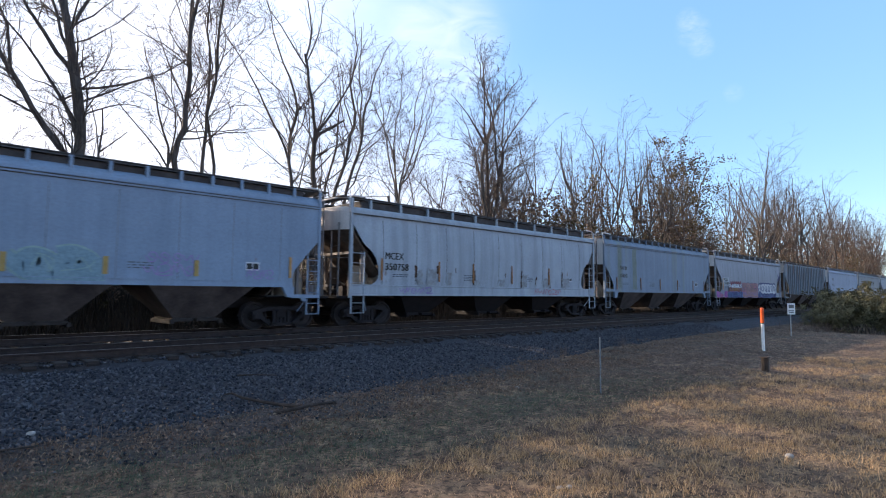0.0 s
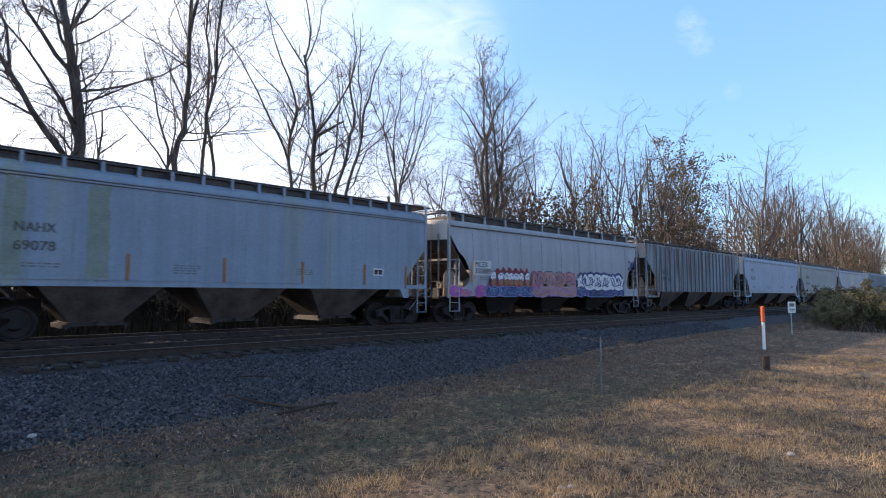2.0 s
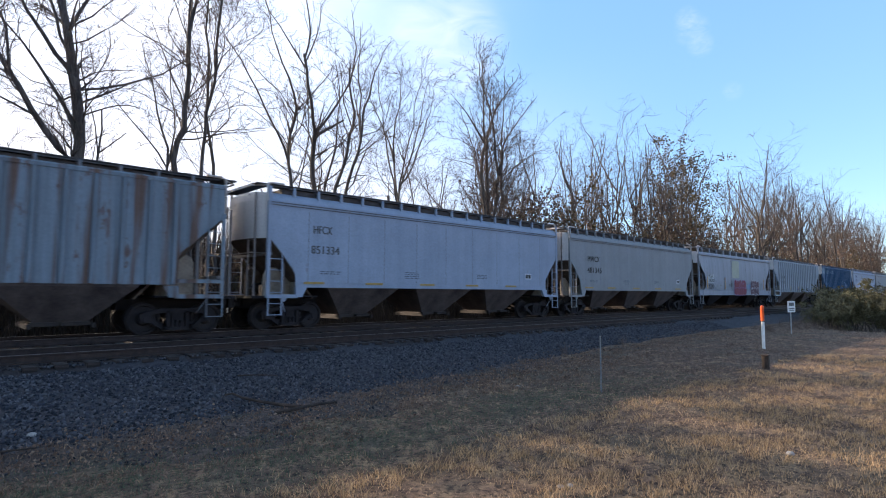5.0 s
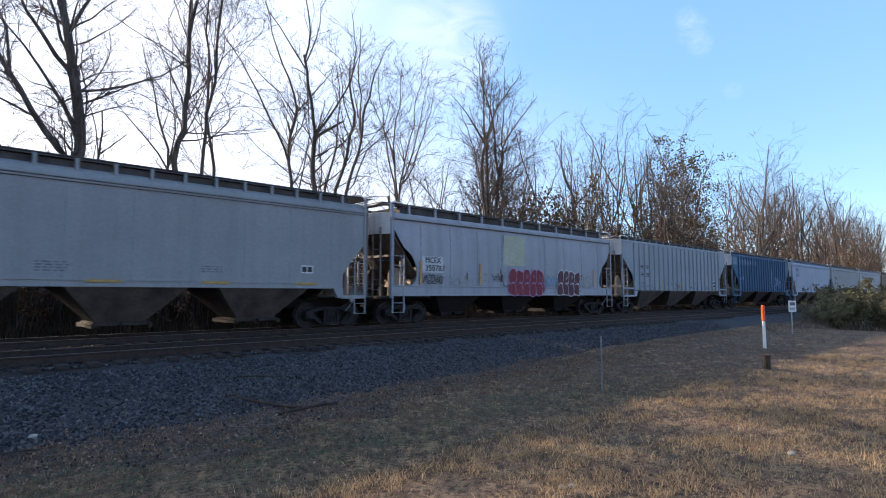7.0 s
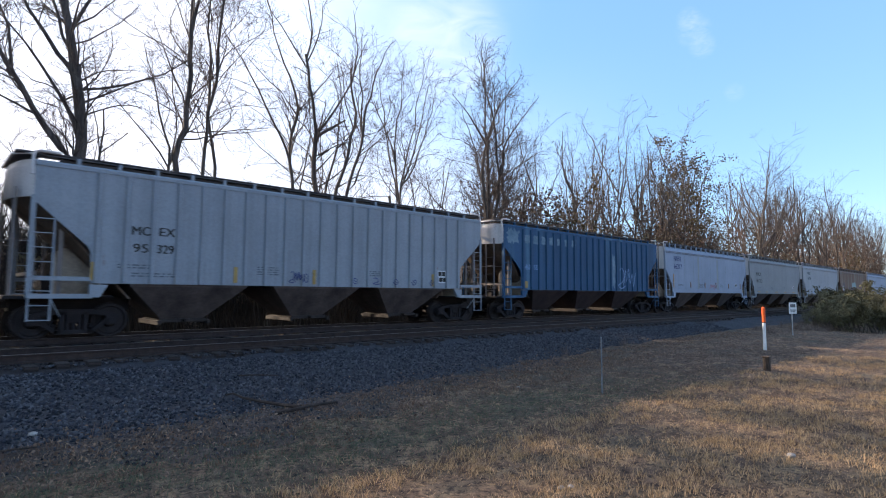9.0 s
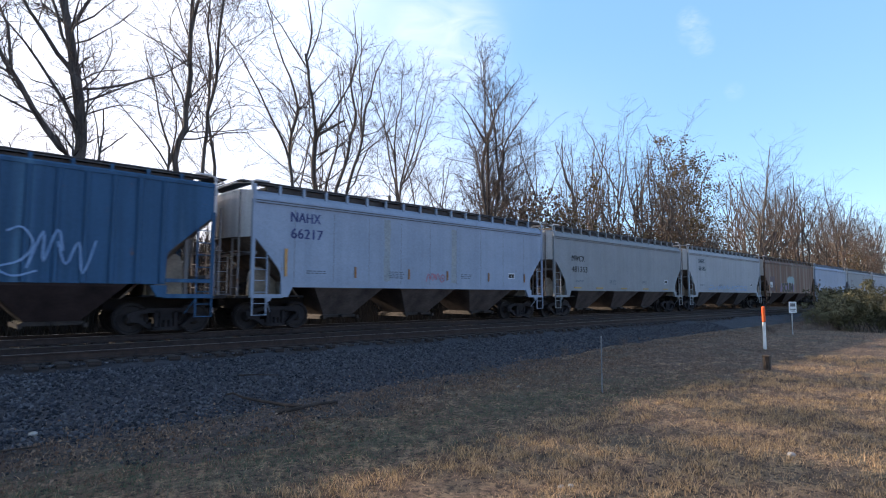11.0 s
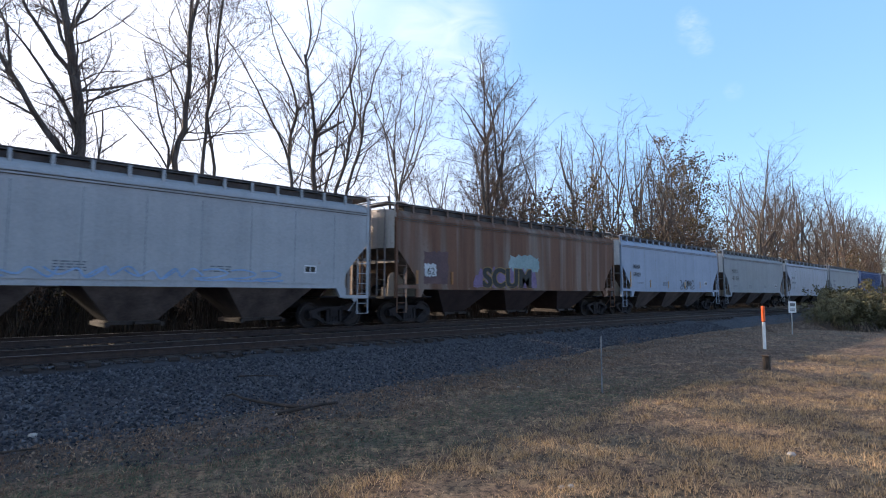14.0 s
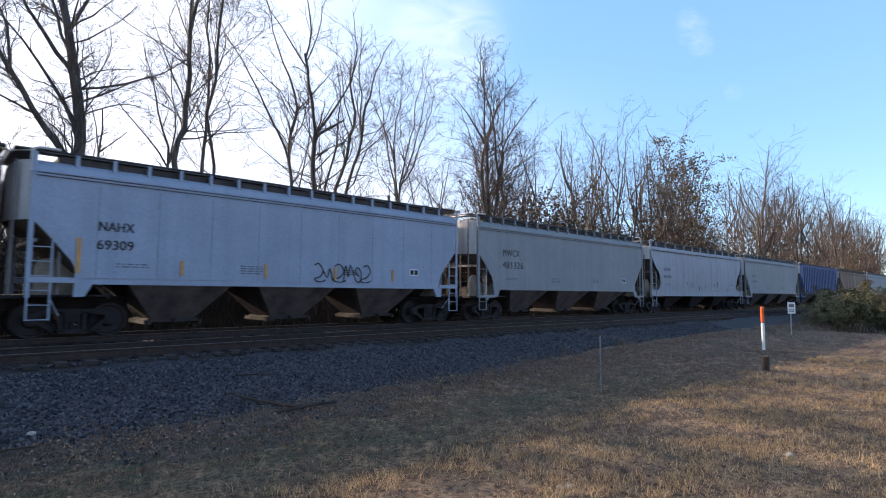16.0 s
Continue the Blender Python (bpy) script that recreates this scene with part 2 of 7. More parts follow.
M["sign_ink"] = surface("grey_print", (0.12, 0.12, 0.13), (0.2, 0.2, 0.21), 12, 0.7)

# ---- mesh helpers ----
def mesh_from(name, bm):
    me = bpy.data.meshes.new(name)
    bm.to_mesh(me)
    bm.free()
    return me


def link_mesh(name, me, material, parent=None, label="", place=None):
    ob = new(name, me)
    if not me.materials:
        me.materials.append(material)
    ob.material_slots[0].link = "OBJECT"
    ob.material_slots[0].material = material
    if parent:
        ob.parent = parent
    if place is not None:
        ob.matrix_basis = place
    if label:
        tagged(ob, label)
    return ob


def part(name, bm, material, parent, label=""):
    return link_mesh(name, mesh_from(name, bm), material, parent, label)


def box(bm, x0, x1, y0, y1, z0, z1):
    v = [bm.verts.new(p) for p in ((x0, y0, z0), (x1, y0, z0), (x1, y1, z0), (x0, y1, z0),
                                   (x0, y0, z1), (x1, y0, z1), (x1, y1, z1), (x0, y1, z1))]
    for f in ((3, 2, 1, 0), (4, 5, 6, 7), (0, 1, 5, 4), (1, 2, 6, 5), (2, 3, 7, 6), (3, 0, 4, 7)):
        bm.faces.new([v[i] for i in f])


def prism(bm, outline, lo, hi, axis="y"):
    """A flat outline (counter-clockwise) pushed from lo to hi along an axis; the outline's pairs are the other two axes."""
    def at(p, d):
        return {"y": (p[0], d, p[1]), "x": (d, p[0], p[1]), "z": (p[0], p[1], d)}[axis]
    a = [bm.verts.new(at(p, lo)) for p in outline]
    b = [bm.verts.new(at(p, hi)) for p in outline]
    n = len(outline)
    bm.faces.new(a)
    bm.faces.new(b[::-1])
    for i in range(n):
        bm.faces.new((a[i], b[i], b[(i + 1) % n], a[(i + 1) % n]))
    bmesh.ops.recalc_face_normals(bm, faces=bm.faces[:])


def tube(bm, pts, radii, sides=6, caps=True):
    pts = [Vector(p) for p in pts]
    if isinstance(radii, (int, float)):
        radii = [radii] * len(pts)
    rings = []
    for i, p in enumerate(pts):
        d = (pts[min(i + 1, len(pts) - 1)] - pts[max(i - 1, 0)]).normalized()
        u = d.orthogonal().normalized()
        w = d.cross(u)
        rings.append([bm.verts.new(p + (u * math.cos(a) + w * math.sin(a)) * radii[i]) for a in (2 * math.pi * k / sides for k in range(sides))])
    for r, s in zip(rings, rings[1:]):
        for k in range(sides):
            bm.faces.new((r[k], r[(k + 1) % sides], s[(k + 1) % sides], s[k]))
    if caps:
        bm.faces.new(rings[0][::-1])
        bm.faces.new(rings[-1])


def smoothstep(a, b, v):
    t = min(1.0, max(0.0, (v - a) / (b - a)))
    return t * t * (3 - 2 * t)


def interp(v, pts):
    for (a, p), (b, q) in zip(pts, pts[1:]):
        if v <= b:
            return p + (q - p) * min(1, max(0, (v - a) / (b - a)))
    return pts[-1][1]


# ---- ground ----
BANK = [(-60, 8.9), (0, 8.9), (4, 8.6), (8, 9.4), (12, 9.8), (17, 10.5), (23, 11.4), (40, 12.0), (400, 12.0)]   # foot of the ballast


def bank_foot(x):
    return interp(x, BANK)


def ground_z(x, y):
    z = -0.70
    z += 0.05 * noise.noise((x * 0.25, y * 0.25, 0)) + 0.025 * noise.noise((x * 0.9, y * 0.9, 4))
    z += 0.035 * noise.noise((x * 2.6, y * 2.6, 11)) + 0.022 * noise.noise((x * 6.0, y * 6.0, 12))
    far = smoothstep(36, 46, x) * (1 - smoothstep(7, 12, y)) * 0.9      # the lawn falls away past its crest
    z -= far
    if y > 24:
        z += 0.9 * smoothstep(24, 60, y)
    return z


def build_ground():
    xs = [-3000, -900, -300, -120, -60, -30] + [-12 + 0.8 * i for i in range(15)] + [0.16 * i for i in range(100)] + [16 + 0.8 * i for i in range(41)] + [52, 58, 70, 90, 130, 220, 420, 900, 3000]
    ys = [-3000, -900, -300, -100, -40, -15, -6] + [-3 + 0.6 * i for i in range(5)] + [0.16 * i for i in range(66)] + [10.6 + 0.6 * i for i in range(5)] + [14.5, 18, 22, 26, 30, 36, 45, 60, 90, 150, 400, 1000, 3000]
    v = [(x, y, ground_z(x, y)) for y in ys for x in xs]
    n = len(xs)
    f = [(j * n + i, j * n + i + 1, (j + 1) * n + i + 1, (j + 1) * n + i) for j in range(len(ys) - 1) for i in range(n - 1)]
    me = bpy.data.meshes.new("ground")
    me.from_pydata(v, [], f)
    me.polygons.foreach_set("use_smooth", [True] * len(f))
    ob = link_mesh("ground", me, M["grass"])
    me.materials.append(M["forest_floor"])
    me.materials.append(M["soil"])
    me.polygons.foreach_set("material_index", [1 if v[q[0]][1] > 21 else 2 if v[q[0]][0] < 14 and v[q[0]][0] > -12 and soil_zone(v[q[0]][0], v[q[0]][1]) else 0 for q in f])
    tagged(ob, "dry autumn lawn and soil beside a railway", "ground", kind="structure")
    return ob


def ballast_z(x, y):
    """Height of the ballast bed over the two tracks."""
    foot, back = bank_foot(x), TRAIN_Y + 4.2
    top = -0.22
    zf = -0.73
    if y < NEAR_Y - 1.30:
        s = (y - foot) / (NEAR_Y - 1.30 - foot)
        z = zf + (top - 0.10 - zf) * (s ** 0.85 if s > 0 else s)
    elif y > TRAIN_Y + 1.6:
        s = (back - y) / (back - TRAIN_Y - 1.6)
        z = -0.9 + (top + 0.9) * s
    else:
        z = top + 0.02 * noise.noise((x * 2, y * 2, 1))
    return z + 0.025 * noise.noise((x * 0.7, y * 0.9, 7))


def build_ballast():
    xs = [-60, -40, -25] + [-14 + 0.6 * i for i in range(110)] + [55, 60, 70, 85, 100, 130, 170, 220, 300, 420, 700]
    k = 44
    v, f = [], []
    for x in xs:
        foot, back = bank_foot(x) - 0.25, TRAIN_Y + 4.2
        for j in range(k):
            y = foot + (back - foot) * (j / (k - 1)) ** 1.15
            v.append((x, y, ballast_z(x, y)))
    for i in range(len(xs) - 1):
        for j in range(k - 1):
            f.append((i * k + j, (i + 1) * k + j, (i + 1) * k + j + 1, i * k + j + 1))
    me = bpy.data.meshes.new("ballast_bed")
    me.from_pydata(v, [], f)
    me.polygons.foreach_set("use_smooth", [True] * len(f))
    ob = link_mesh("ballast_bed", me, M["ballast"])
    me.materials.append(M["fouled"])
    me.polygons.foreach_set("material_index", [1 if NEAR_Y - 1.35 < sum(v[i][1] for i in q) / 4 < TRAIN_Y + 2.2 else 0 for q in f])
    tagged(ob, "blue-grey crushed stone ballast bank under two tracks", "ballast", kind="structure")


RAIL_OUTLINE = [(-0.07, -0.175), (0.07, -0.175), (0.07, -0.155), (0.012, -0.135), (0.010, -0.045), (0.036, -0.032), (0.036, -0.004), (-0.036, -0.004), (-0.036, -0.032), (-0.010, -0.045), (-0.012, -0.135), (-0.07, -0.155)]


def build_track(y, label):
    track = tagged(new("railway_track"), label, "railway track", "parallel tracks", kind="structure")
    bm = bmesh.new()
    prism(bm, RAIL_OUTLINE, -80, 900, "x")
    rail = mesh_from("rail", bm)
    bm = bmesh.new()
    box(bm, -80, 900, -0.033, 0.033, -0.004, 0.0)
    head = mesh_from("rail_head", bm)
    for dy in (-0.755, 0.755):
        r = link_mesh("rail", rail, M["rail"], track, "rust-brown steel rail", pose(0, y + dy, 0))
        link_mesh("rail_head", head, M["rail_top"], r, "polished rail head")
    return track


def build_ties(track, y, first, last, step=0.52):
    bm = bmesh.new()
    box(bm, -0.115, 0.115, -1.295, 1.295, -0.36, -0.18)
    bmesh.ops.bevel(bm, geom=bm.edges[:], offset=0.012, segments=1, affect="EDGES")
    tie = mesh_from("tie", bm)
    rnd = random.Random(5)
    x, k = first, 0
    while x < last and k < 290:
        link_mesh("tie", tie, M["tie"], track, "", pose(x, y + rnd.uniform(-0.05, 0.05), rnd.uniform(-0.012, 0.006), 0, 0, rnd.uniform(-1.5, 1.5)))
        x += step * rnd.uniform(0.94, 1.06)
        k += 1

# ---- covered hopper cars ----
HALF_W = 1.55
MESHES = {}


def cached(key, make):
    if key not in MESHES:
        bm = bmesh.new()
        make(bm)
        bmesh.ops.recalc_face_normals(bm, faces=bm.faces[:])
        MESHES[key] = mesh_from(key[-1], bm)
    return MESHES[key]


SIDE_TOP = {"round": 4.30, "smooth": 4.30, "ribbed": 4.56}
ROOF = {     # half profile of the roof, from the side's top edge to the middle
    "round": [(1.55, 4.30), (1.545, 4.37), (1.52, 4.43), (1.46, 4.48), (1.0, 4.52), (0.0, 4.54)],
    "smooth": [(1.55, 4.30), (1.535, 4.38), (1.49, 4.47), (1.41, 4.56), (1.30, 4.62), (1.0, 4.66), (0.0, 4.68)],
    "ribbed": [(1.55, 4.56), (1.48, 4.62), (1.2, 4.65), (0.0, 4.67)],
}
CUT = {      # the cut-away lower corner of a side: distance from the end, height
    "round": [(0.0, 3.86), (0.14, 3.73), (0.30, 3.46), (0.59, 3.08), (0.80, 2.95), (0.99, 2.78), (1.16, 2.52), (1.26, 2.25), (1.29, 2.0), (1.26, 1.82), (1.16, 1.68), (1.04, 1.61), (1.0, 1.58)],
    "smooth": [(0.0, 3.05), (0.10, 2.99), (0.53, 2.50), (0.76, 2.21), (0.90, 2.04), (0.98, 1.87), (1.0, 1.70), (1.0, 1.49)],
    "ribbed": [(0.0, 3.56), (0.09, 3.49), (1.24, 2.44), (1.30, 2.32), (1.32, 1.52)],
}


END_FOOT = {"round": 3.62, "smooth": 3.06, "ribbed": 3.66}
BAY_TOP = {"round": 2.32, "smooth": 2.12, "ribbed": 2.42}


def roof_z(style, y):
    return interp(-abs(y), [(-v, z) for v, z in ROOF[style]])


def side_outline(style, half):
    """Outline of one car side, x and z, with the cut-away lower corners."""
    cut, top = CUT[style], SIDE_TOP[style]
    low = 1.56 if style == "round" else 1.47
    pts = [(-half, top)] + [(-half + a, z) for a, z in cut] + [(-half + cut[-1][0] + 0.01, low)]
    return pts + [(-x, z) for x, z in pts[::-1]]


def bulge(style, z):
    if style == "round":
        t = (z - 1.5) / 2.75
        return HALF_W - 0.03 - 0.09 * (2 * t - 1) ** 2 + 0.06
    return HALF_W


def make_side(style, half, sgn):
    """One side sheet: a thin plate cut to its outline, lightly bowed where the car is round-sided, gently dished between its posts elsewhere."""
    def make(bm):
        pts = side_outline(style, half)
        levels = sorted({round(z, 3) for _, z in pts})
        if style == "round":
            levels = sorted(set(levels) | {round(1.6 + 0.22 * i, 3) for i in range(12)})
        left = sorted((z, x) for x, z in pts[:len(pts) // 2])
        rows = [(interp(z, left), z) for z in levels]
        for y_off in (0.0, -0.025):
            ring = [(bm.verts.new((x, sgn * (bulge(style, z) + y_off), z)), bm.verts.new((-x, sgn * (bulge(style, z) + y_off), z))) for x, z in rows]
            for a, b in zip(ring, ring[1:]):
                bm.faces.new((a[0], a[1], b[1], b[0]))
            if y_off == 0.0:
                outer = ring
        for a, b, c, d in zip(outer, outer[1:], ring, ring[1:]):
            bm.faces.new((a[0], b[0], d[0], c[0]))
            bm.faces.new((a[1], b[1], d[1], c[1]))
        bm.faces.new((outer[0][0], outer[0][1], ring[0][1], ring[0][0]))
        y = sgn * HALF_W
        if style == "smooth":        # bottom flange with a rolled lip
            box(bm, -half + 1.0, half - 1.0, y - 0.035, y + 0.03, 1.43, 1.52)
            box(bm, -half + 1.0, half - 1.0, y - 0.03, y + 0.018, 1.60, 1.615)
    return make


def make_chord(style, half, sgn):
    """The top chord: two thin lips with a groove between them, or one flat band under the roof of a ribbed car."""
    def make(bm):
        y = sgn * HALF_W
        if style == "ribbed":
            box(bm, -half, half, y - 0.03, y + 0.045, 4.47, 4.56)
            return
        if style == "round":
            box(bm, -half, half, y - 0.05, y + 0.06, 4.24, 4.32)
            return
        box(bm, -half, half, y - 0.05, y + 0.055, 4.285, 4.315)
        box(bm, -half, half, y - 0.05, y + 0.050, 4.205, 4.235)
    return make


def make_lip_shade(style, half):
    """Dark strips that paint shade under the lips of the top chord."""
    def make(bm):
        for z0, z1 in ((4.205, 4.24),) if style == "round" else ((4.262, 4.285), (4.182, 4.205)):
            box(bm, -half + 0.06, half - 0.06, -HALF_W - 0.012, -HALF_W + 0.05, z0, z1)
    return make


def make_roof(style, half):
    def make(bm):
        h = ROOF[style]
        prism(bm, [(-y, z + 0.002) for y, z in h] + [(y, z + 0.002) for y, z in h[::-1][1:]], -half, half, "x")
    return make


def make_end(style, half, s):
    """End sheet above the slope: it bows outwards and is rounded like the roof at its top."""
    def make(bm):
        x, w, n = s * half, HALF_W - 0.03, 12
        bot = END_FOOT[style]
        cols = []
        for k in range(-n, n + 1):
            y = w * k / n
            bow = s * 0.46 * (1 - (abs(k) / n) ** 2.6)
            top = roof_z(style, y) - 0.01
            cols.append([bm.verts.new((x + bow * f, y, z)) for f, z in ((1.0, bot), (1.0, bot + (top - bot) * 0.8), (0.92, bot + (top - bot) * 0.94), (0.72, top))]
                        + [bm.verts.new((x - s * 0.04, y, top)), bm.verts.new((x - s * 0.04, y, bot))])
        for a, b in zip(cols, cols[1:]):
            for i in range(6):
                bm.faces.new((a[i], b[i], b[(i + 1) % 6], a[(i + 1) % 6]))
        bm.faces.new(cols[0])
        bm.faces.new(cols[-1][::-1])
    return make


def make_slope(style, half, s):
    """Sloping floor of the end bay: a thick sheet from the end sheet's foot down to the first hopper."""
    def make(bm):
        bot = END_FOOT[style]
        deep = {"round": 2.3, "smooth": 1.85, "ribbed": 2.35}[style]
        w, w1 = HALF_W - 0.04, 1.20
        v = []
        for lift in (0.0, 0.06):
            x0, x1 = s * (half - lift), s * (half - deep - lift)
            v += [(x0, -w, bot + lift * 0.5), (x0 + s * 0.36, -w * 0.55, bot + lift * 0.5), (x0 + s * 0.46, 0, bot + lift * 0.5), (x0 + s * 0.36, w * 0.55, bot + lift * 0.5), (x0, w, bot + lift * 0.5),
                  (x1, w1, 1.05), (x1, 0, 1.05), (x1, -w1, 1.05)]
        v = [bm.verts.new(p) for p in v]
        for o in (0, 8):
            for f in ((0, 1, 7), (1, 2, 6, 7), (2, 3, 5, 6), (3, 4, 5)):
                bm.faces.new([v[i + o] for i in f])
        for i in range(8):
            bm.faces.new((v[i], v[(i + 1) % 8], v[(i + 1) % 8 + 8], v[i + 8]))
    return make


def make_hopper(style, width):
    """One discharge bay: a funnel whose slopes run up into the car, with a gap to the next one, and a narrow outlet below."""
    def make(bm):
        rings = []
        for k, y, z in ((0.62, 0.70, 0.44), (width / 2 - 0.48, HALF_W - 0.07, 1.40), (width / 2 - 0.42, HALF_W - 0.06, 1.50), (width / 2 - 0.02, HALF_W - 0.06, 1.95)):
            rings.append([bm.verts.new(p) for p in ((-k, -y, z), (k, -y, z), (k, y, z), (-k, y, z))])
        for r, s2 in zip(rings, rings[1:]):
            for i in range(4):
                bm.faces.new((r[i], r[(i + 1) % 4], s2[(i + 1) % 4], s2[i]))
        bm.faces.new(rings[0][::-1])
        bm.faces.new(rings[-1])
    return make


def make_gate(bm):
    box(bm, -0.70, 0.70, -0.85, 0.85, 0.34, 0.44)
    box(bm, -0.78, -0.68, -0.95, 0.95, 0.28, 0.40)
    box(bm, 0.68, 0.78, -0.95, 0.95, 0.28, 0.40)
    tube(bm, [(0, -1.05, 0.40), (0, 1.05, 0.40)], 0.05, 8)


def make_sill(half, sgn):
    """Full-length channel sill of the round-sided cars."""
    def make(bm):
        y = sgn * HALF_W
        prism(bm, [(sgn * -0.12 + y, 1.16), (y + sgn * 0.05, 1.16), (y + sgn * 0.05, 1.20), (y + sgn * 0.02, 1.21), (y + sgn * 0.02, 1.53), (y + sgn * 0.05, 1.54), (y + sgn * 0.05, 1.58), (y - sgn * 0.12, 1.58)], -half, half, "x")
    return make


def make_end_sill(style, half, sgn, s):
    """Low sill over the truck under the cut-away corner, with its towing lug."""
    def make(bm):
        y, c = sgn * HALF_W, CUT[style][-1][0]
        z0, z1 = 1.07, 1.19
        prism(bm, [(s * (half - a), z) for a, z in ((0.0, z0), (c + 0.06, z0), (c + 0.06, z1), (0.0, z1))], y - 0.07, y + 0.02)
        if style == "ribbed":
            prism(bm, [(s * (half - a), z) for a, z in ((0.05, 1.53), (c, 1.53), (c, 1.64), (0.05, 1.64))], y - 0.05, y + 0.02)
        else:
            ring = [(s * (half - 0.56 + 0.11 * math.cos(q)), 1.08 + 0.13 * math.sin(q)) for q in (math.pi * (1 + k / 8) for k in range(9))]
            prism(bm, ring, y - 0.03, y + 0.03)
    return make


def make_high_sill(half, sgn, s):
    """Raised channel sill across the cut-away corner."""
    def make(bm):
        y = sgn * HALF_W
        prism(bm, [(s * (half - a), z) for a, z in ((0.0, 1.46), (1.08, 1.46), (1.08, 1.60), (0.0, 1.60))], y - 0.07, y + 0.02)
    return make


def make_pad(style, half, sgn, s):
    """Jacking pad: a thick plate with a sloping inner edge and a round hole's rim."""
    def make(bm):
        y, c = sgn * HALF_W, CUT[style][-1][0]
        w = 0.42 if style == "ribbed" else 0.40
        prism(bm, [(s * (half - a), z) for a, z in ((c - 0.02, 1.10), (c + w * 0.55, 1.10), (c + w, 1.44), (c - 0.02, 1.44))], y - 0.09, y + 0.026)
    return make


def make_hole(style, half, sgn, s):
    def make(bm):
        y, c = sgn * (HALF_W + 0.0265), CUT[style][-1][0]
        cx = s * (half - c - (0.24 if style == "ribbed" else 0.16))
        prism(bm, [(cx + 0.07 * math.cos(q), 1.29 + 0.07 * math.sin(q)) for q in (2 * math.pi * k / 12 for k in range(12))], y - 0.003, y + 0.003)
    return make


def make_platform(half, s):
    def make(bm):
        a, b = s * half, s * (half - 1.9)
        box(bm, min(a, b), max(a, b), -HALF_W + 0.05, HALF_W - 0.05, 1.10, 1.15)
        box(bm, min(a, a + s * 0.5), max(a, a + s * 0.5), -HALF_W + 0.1, HALF_W - 0.1, 1.06, 1.14)
        box(bm, min(s * (half - 2.6), s * (half + 0.25)), max(s * (half - 2.6), s * (half + 0.25)), -0.25, 0.25, 0.72, 1.10)
    return make


def make_coupler(half, s):
    def make(bm):
        x = s * (half + 0.22)
        box(bm, min(x, x + s * 0.34), max(x, x + s * 0.34), -0.09, 0.09, 0.80, 0.98)
        box(bm, min(x + s * 0.30, x + s * 0.58), max(x + s * 0.30, x + s * 0.58), -0.17, 0.15, 0.74, 1.04)
        tube(bm, [(x, 0.35, 0.85), (x + s * 0.2, 0.38, 0.55), (x + s * 0.5, 0.36, 0.48)], 0.03, 6)
    return make


def make_web(style, half, s, y0):
    """Upright web plate along the car under the slope sheet, its outer corner rounded."""
    def make(bm):
        c, top = CUT[style][-1][0], BAY_TOP[style]
        lo = {"round": 0.42, "smooth": 0.20, "ribbed": 0.58}[style]
        pts = [(lo, 1.12), (c + 0.35, 1.12), (c + 0.35, top - 0.25), (c + 0.05, top), (lo + 0.25, top), (lo + 0.10, top - 0.08), (lo + 0.02, top - 0.25)]
        prism(bm, [(s * (half - a), z) for a, z in pts], y0, y0 + 0.04, "y")
    return make


def make_bulkhead(style, half, s):
    """Flat sheet across the car behind the cut-away corner."""
    def make(bm):
        c = CUT[style][-1][0] + (0.45 if style == "round" else 0.22)
        a, b = s * (half - c), s * (half - c - 0.06)
        box(bm, min(a, b), max(a, b), -HALF_W + 0.06, HALF_W - 0.06, 1.15, 2.34 if style == "round" else 2.12)
    return make


def make_brake_gear(half, s):
    """Brake reservoir with its brackets and pipes on the end platform."""
    def make(bm):
        x = s * (half - 0.62)
        tube(bm, [(x, 0.25, 1.42), (x, 0.30, 1.42), (x, 1.05, 1.42), (x, 1.10, 1.42)], [0.10, 0.19, 0.19, 0.10], 12)
        for y in (0.42, 0.92):
            box(bm, x - 0.03, x + 0.03, y - 0.03, y + 0.03, 1.12, 1.26)
        box(bm, x - 0.22, x + 0.18, -0.42, -0.05, 1.14, 1.52)
        tube(bm, [(x, -0.2, 1.5), (x - s * 0.1, -0.2, 1.78), (x - s * 0.4, -0.3, 1.82), (x - s * 0.5, -0.3, 1.3)], 0.025, 6)
        tube(bm, [(x, 0.3, 1.6), (x, 0.1, 1.72), (x, -0.2, 1.55)], 0.022, 6)
    return make


def make_beam(half, s, z):
    def make(bm):
        a, b = s * (half - 0.05), s * (half - 0.15)
        box(bm, min(a, b), max(a, b), -HALF_W + 0.05, HALF_W - 0.05, z - 0.045, z + 0.045)
    return make


def make_strut(half, s, y0, top):
    def make(bm):
        a, b = s * (half - 0.62), s * (half - 0.72)
        box(bm, min(a, b), max(a, b), y0, y0 + 0.08, 1.14, top)
    return make


def make_post(half, s, sgn, top):
    """Corner post: an angle section that stands a little outside the end sheet."""
    def make(bm):
        x, y = s * (half + 0.05), sgn * (HALF_W + 0.025)
        box(bm, min(x, x - s * 0.11), max(x, x - s * 0.11), min(y, y - sgn * 0.025), max(y, y - sgn * 0.025), 1.08, top)
        box(bm, min(x, x - s * 0.025), max(x, x - s * 0.025), min(y - sgn * 0.025, y - sgn * 0.11), max(y - sgn * 0.025, y - sgn * 0.11), 1.08, top)
    return make


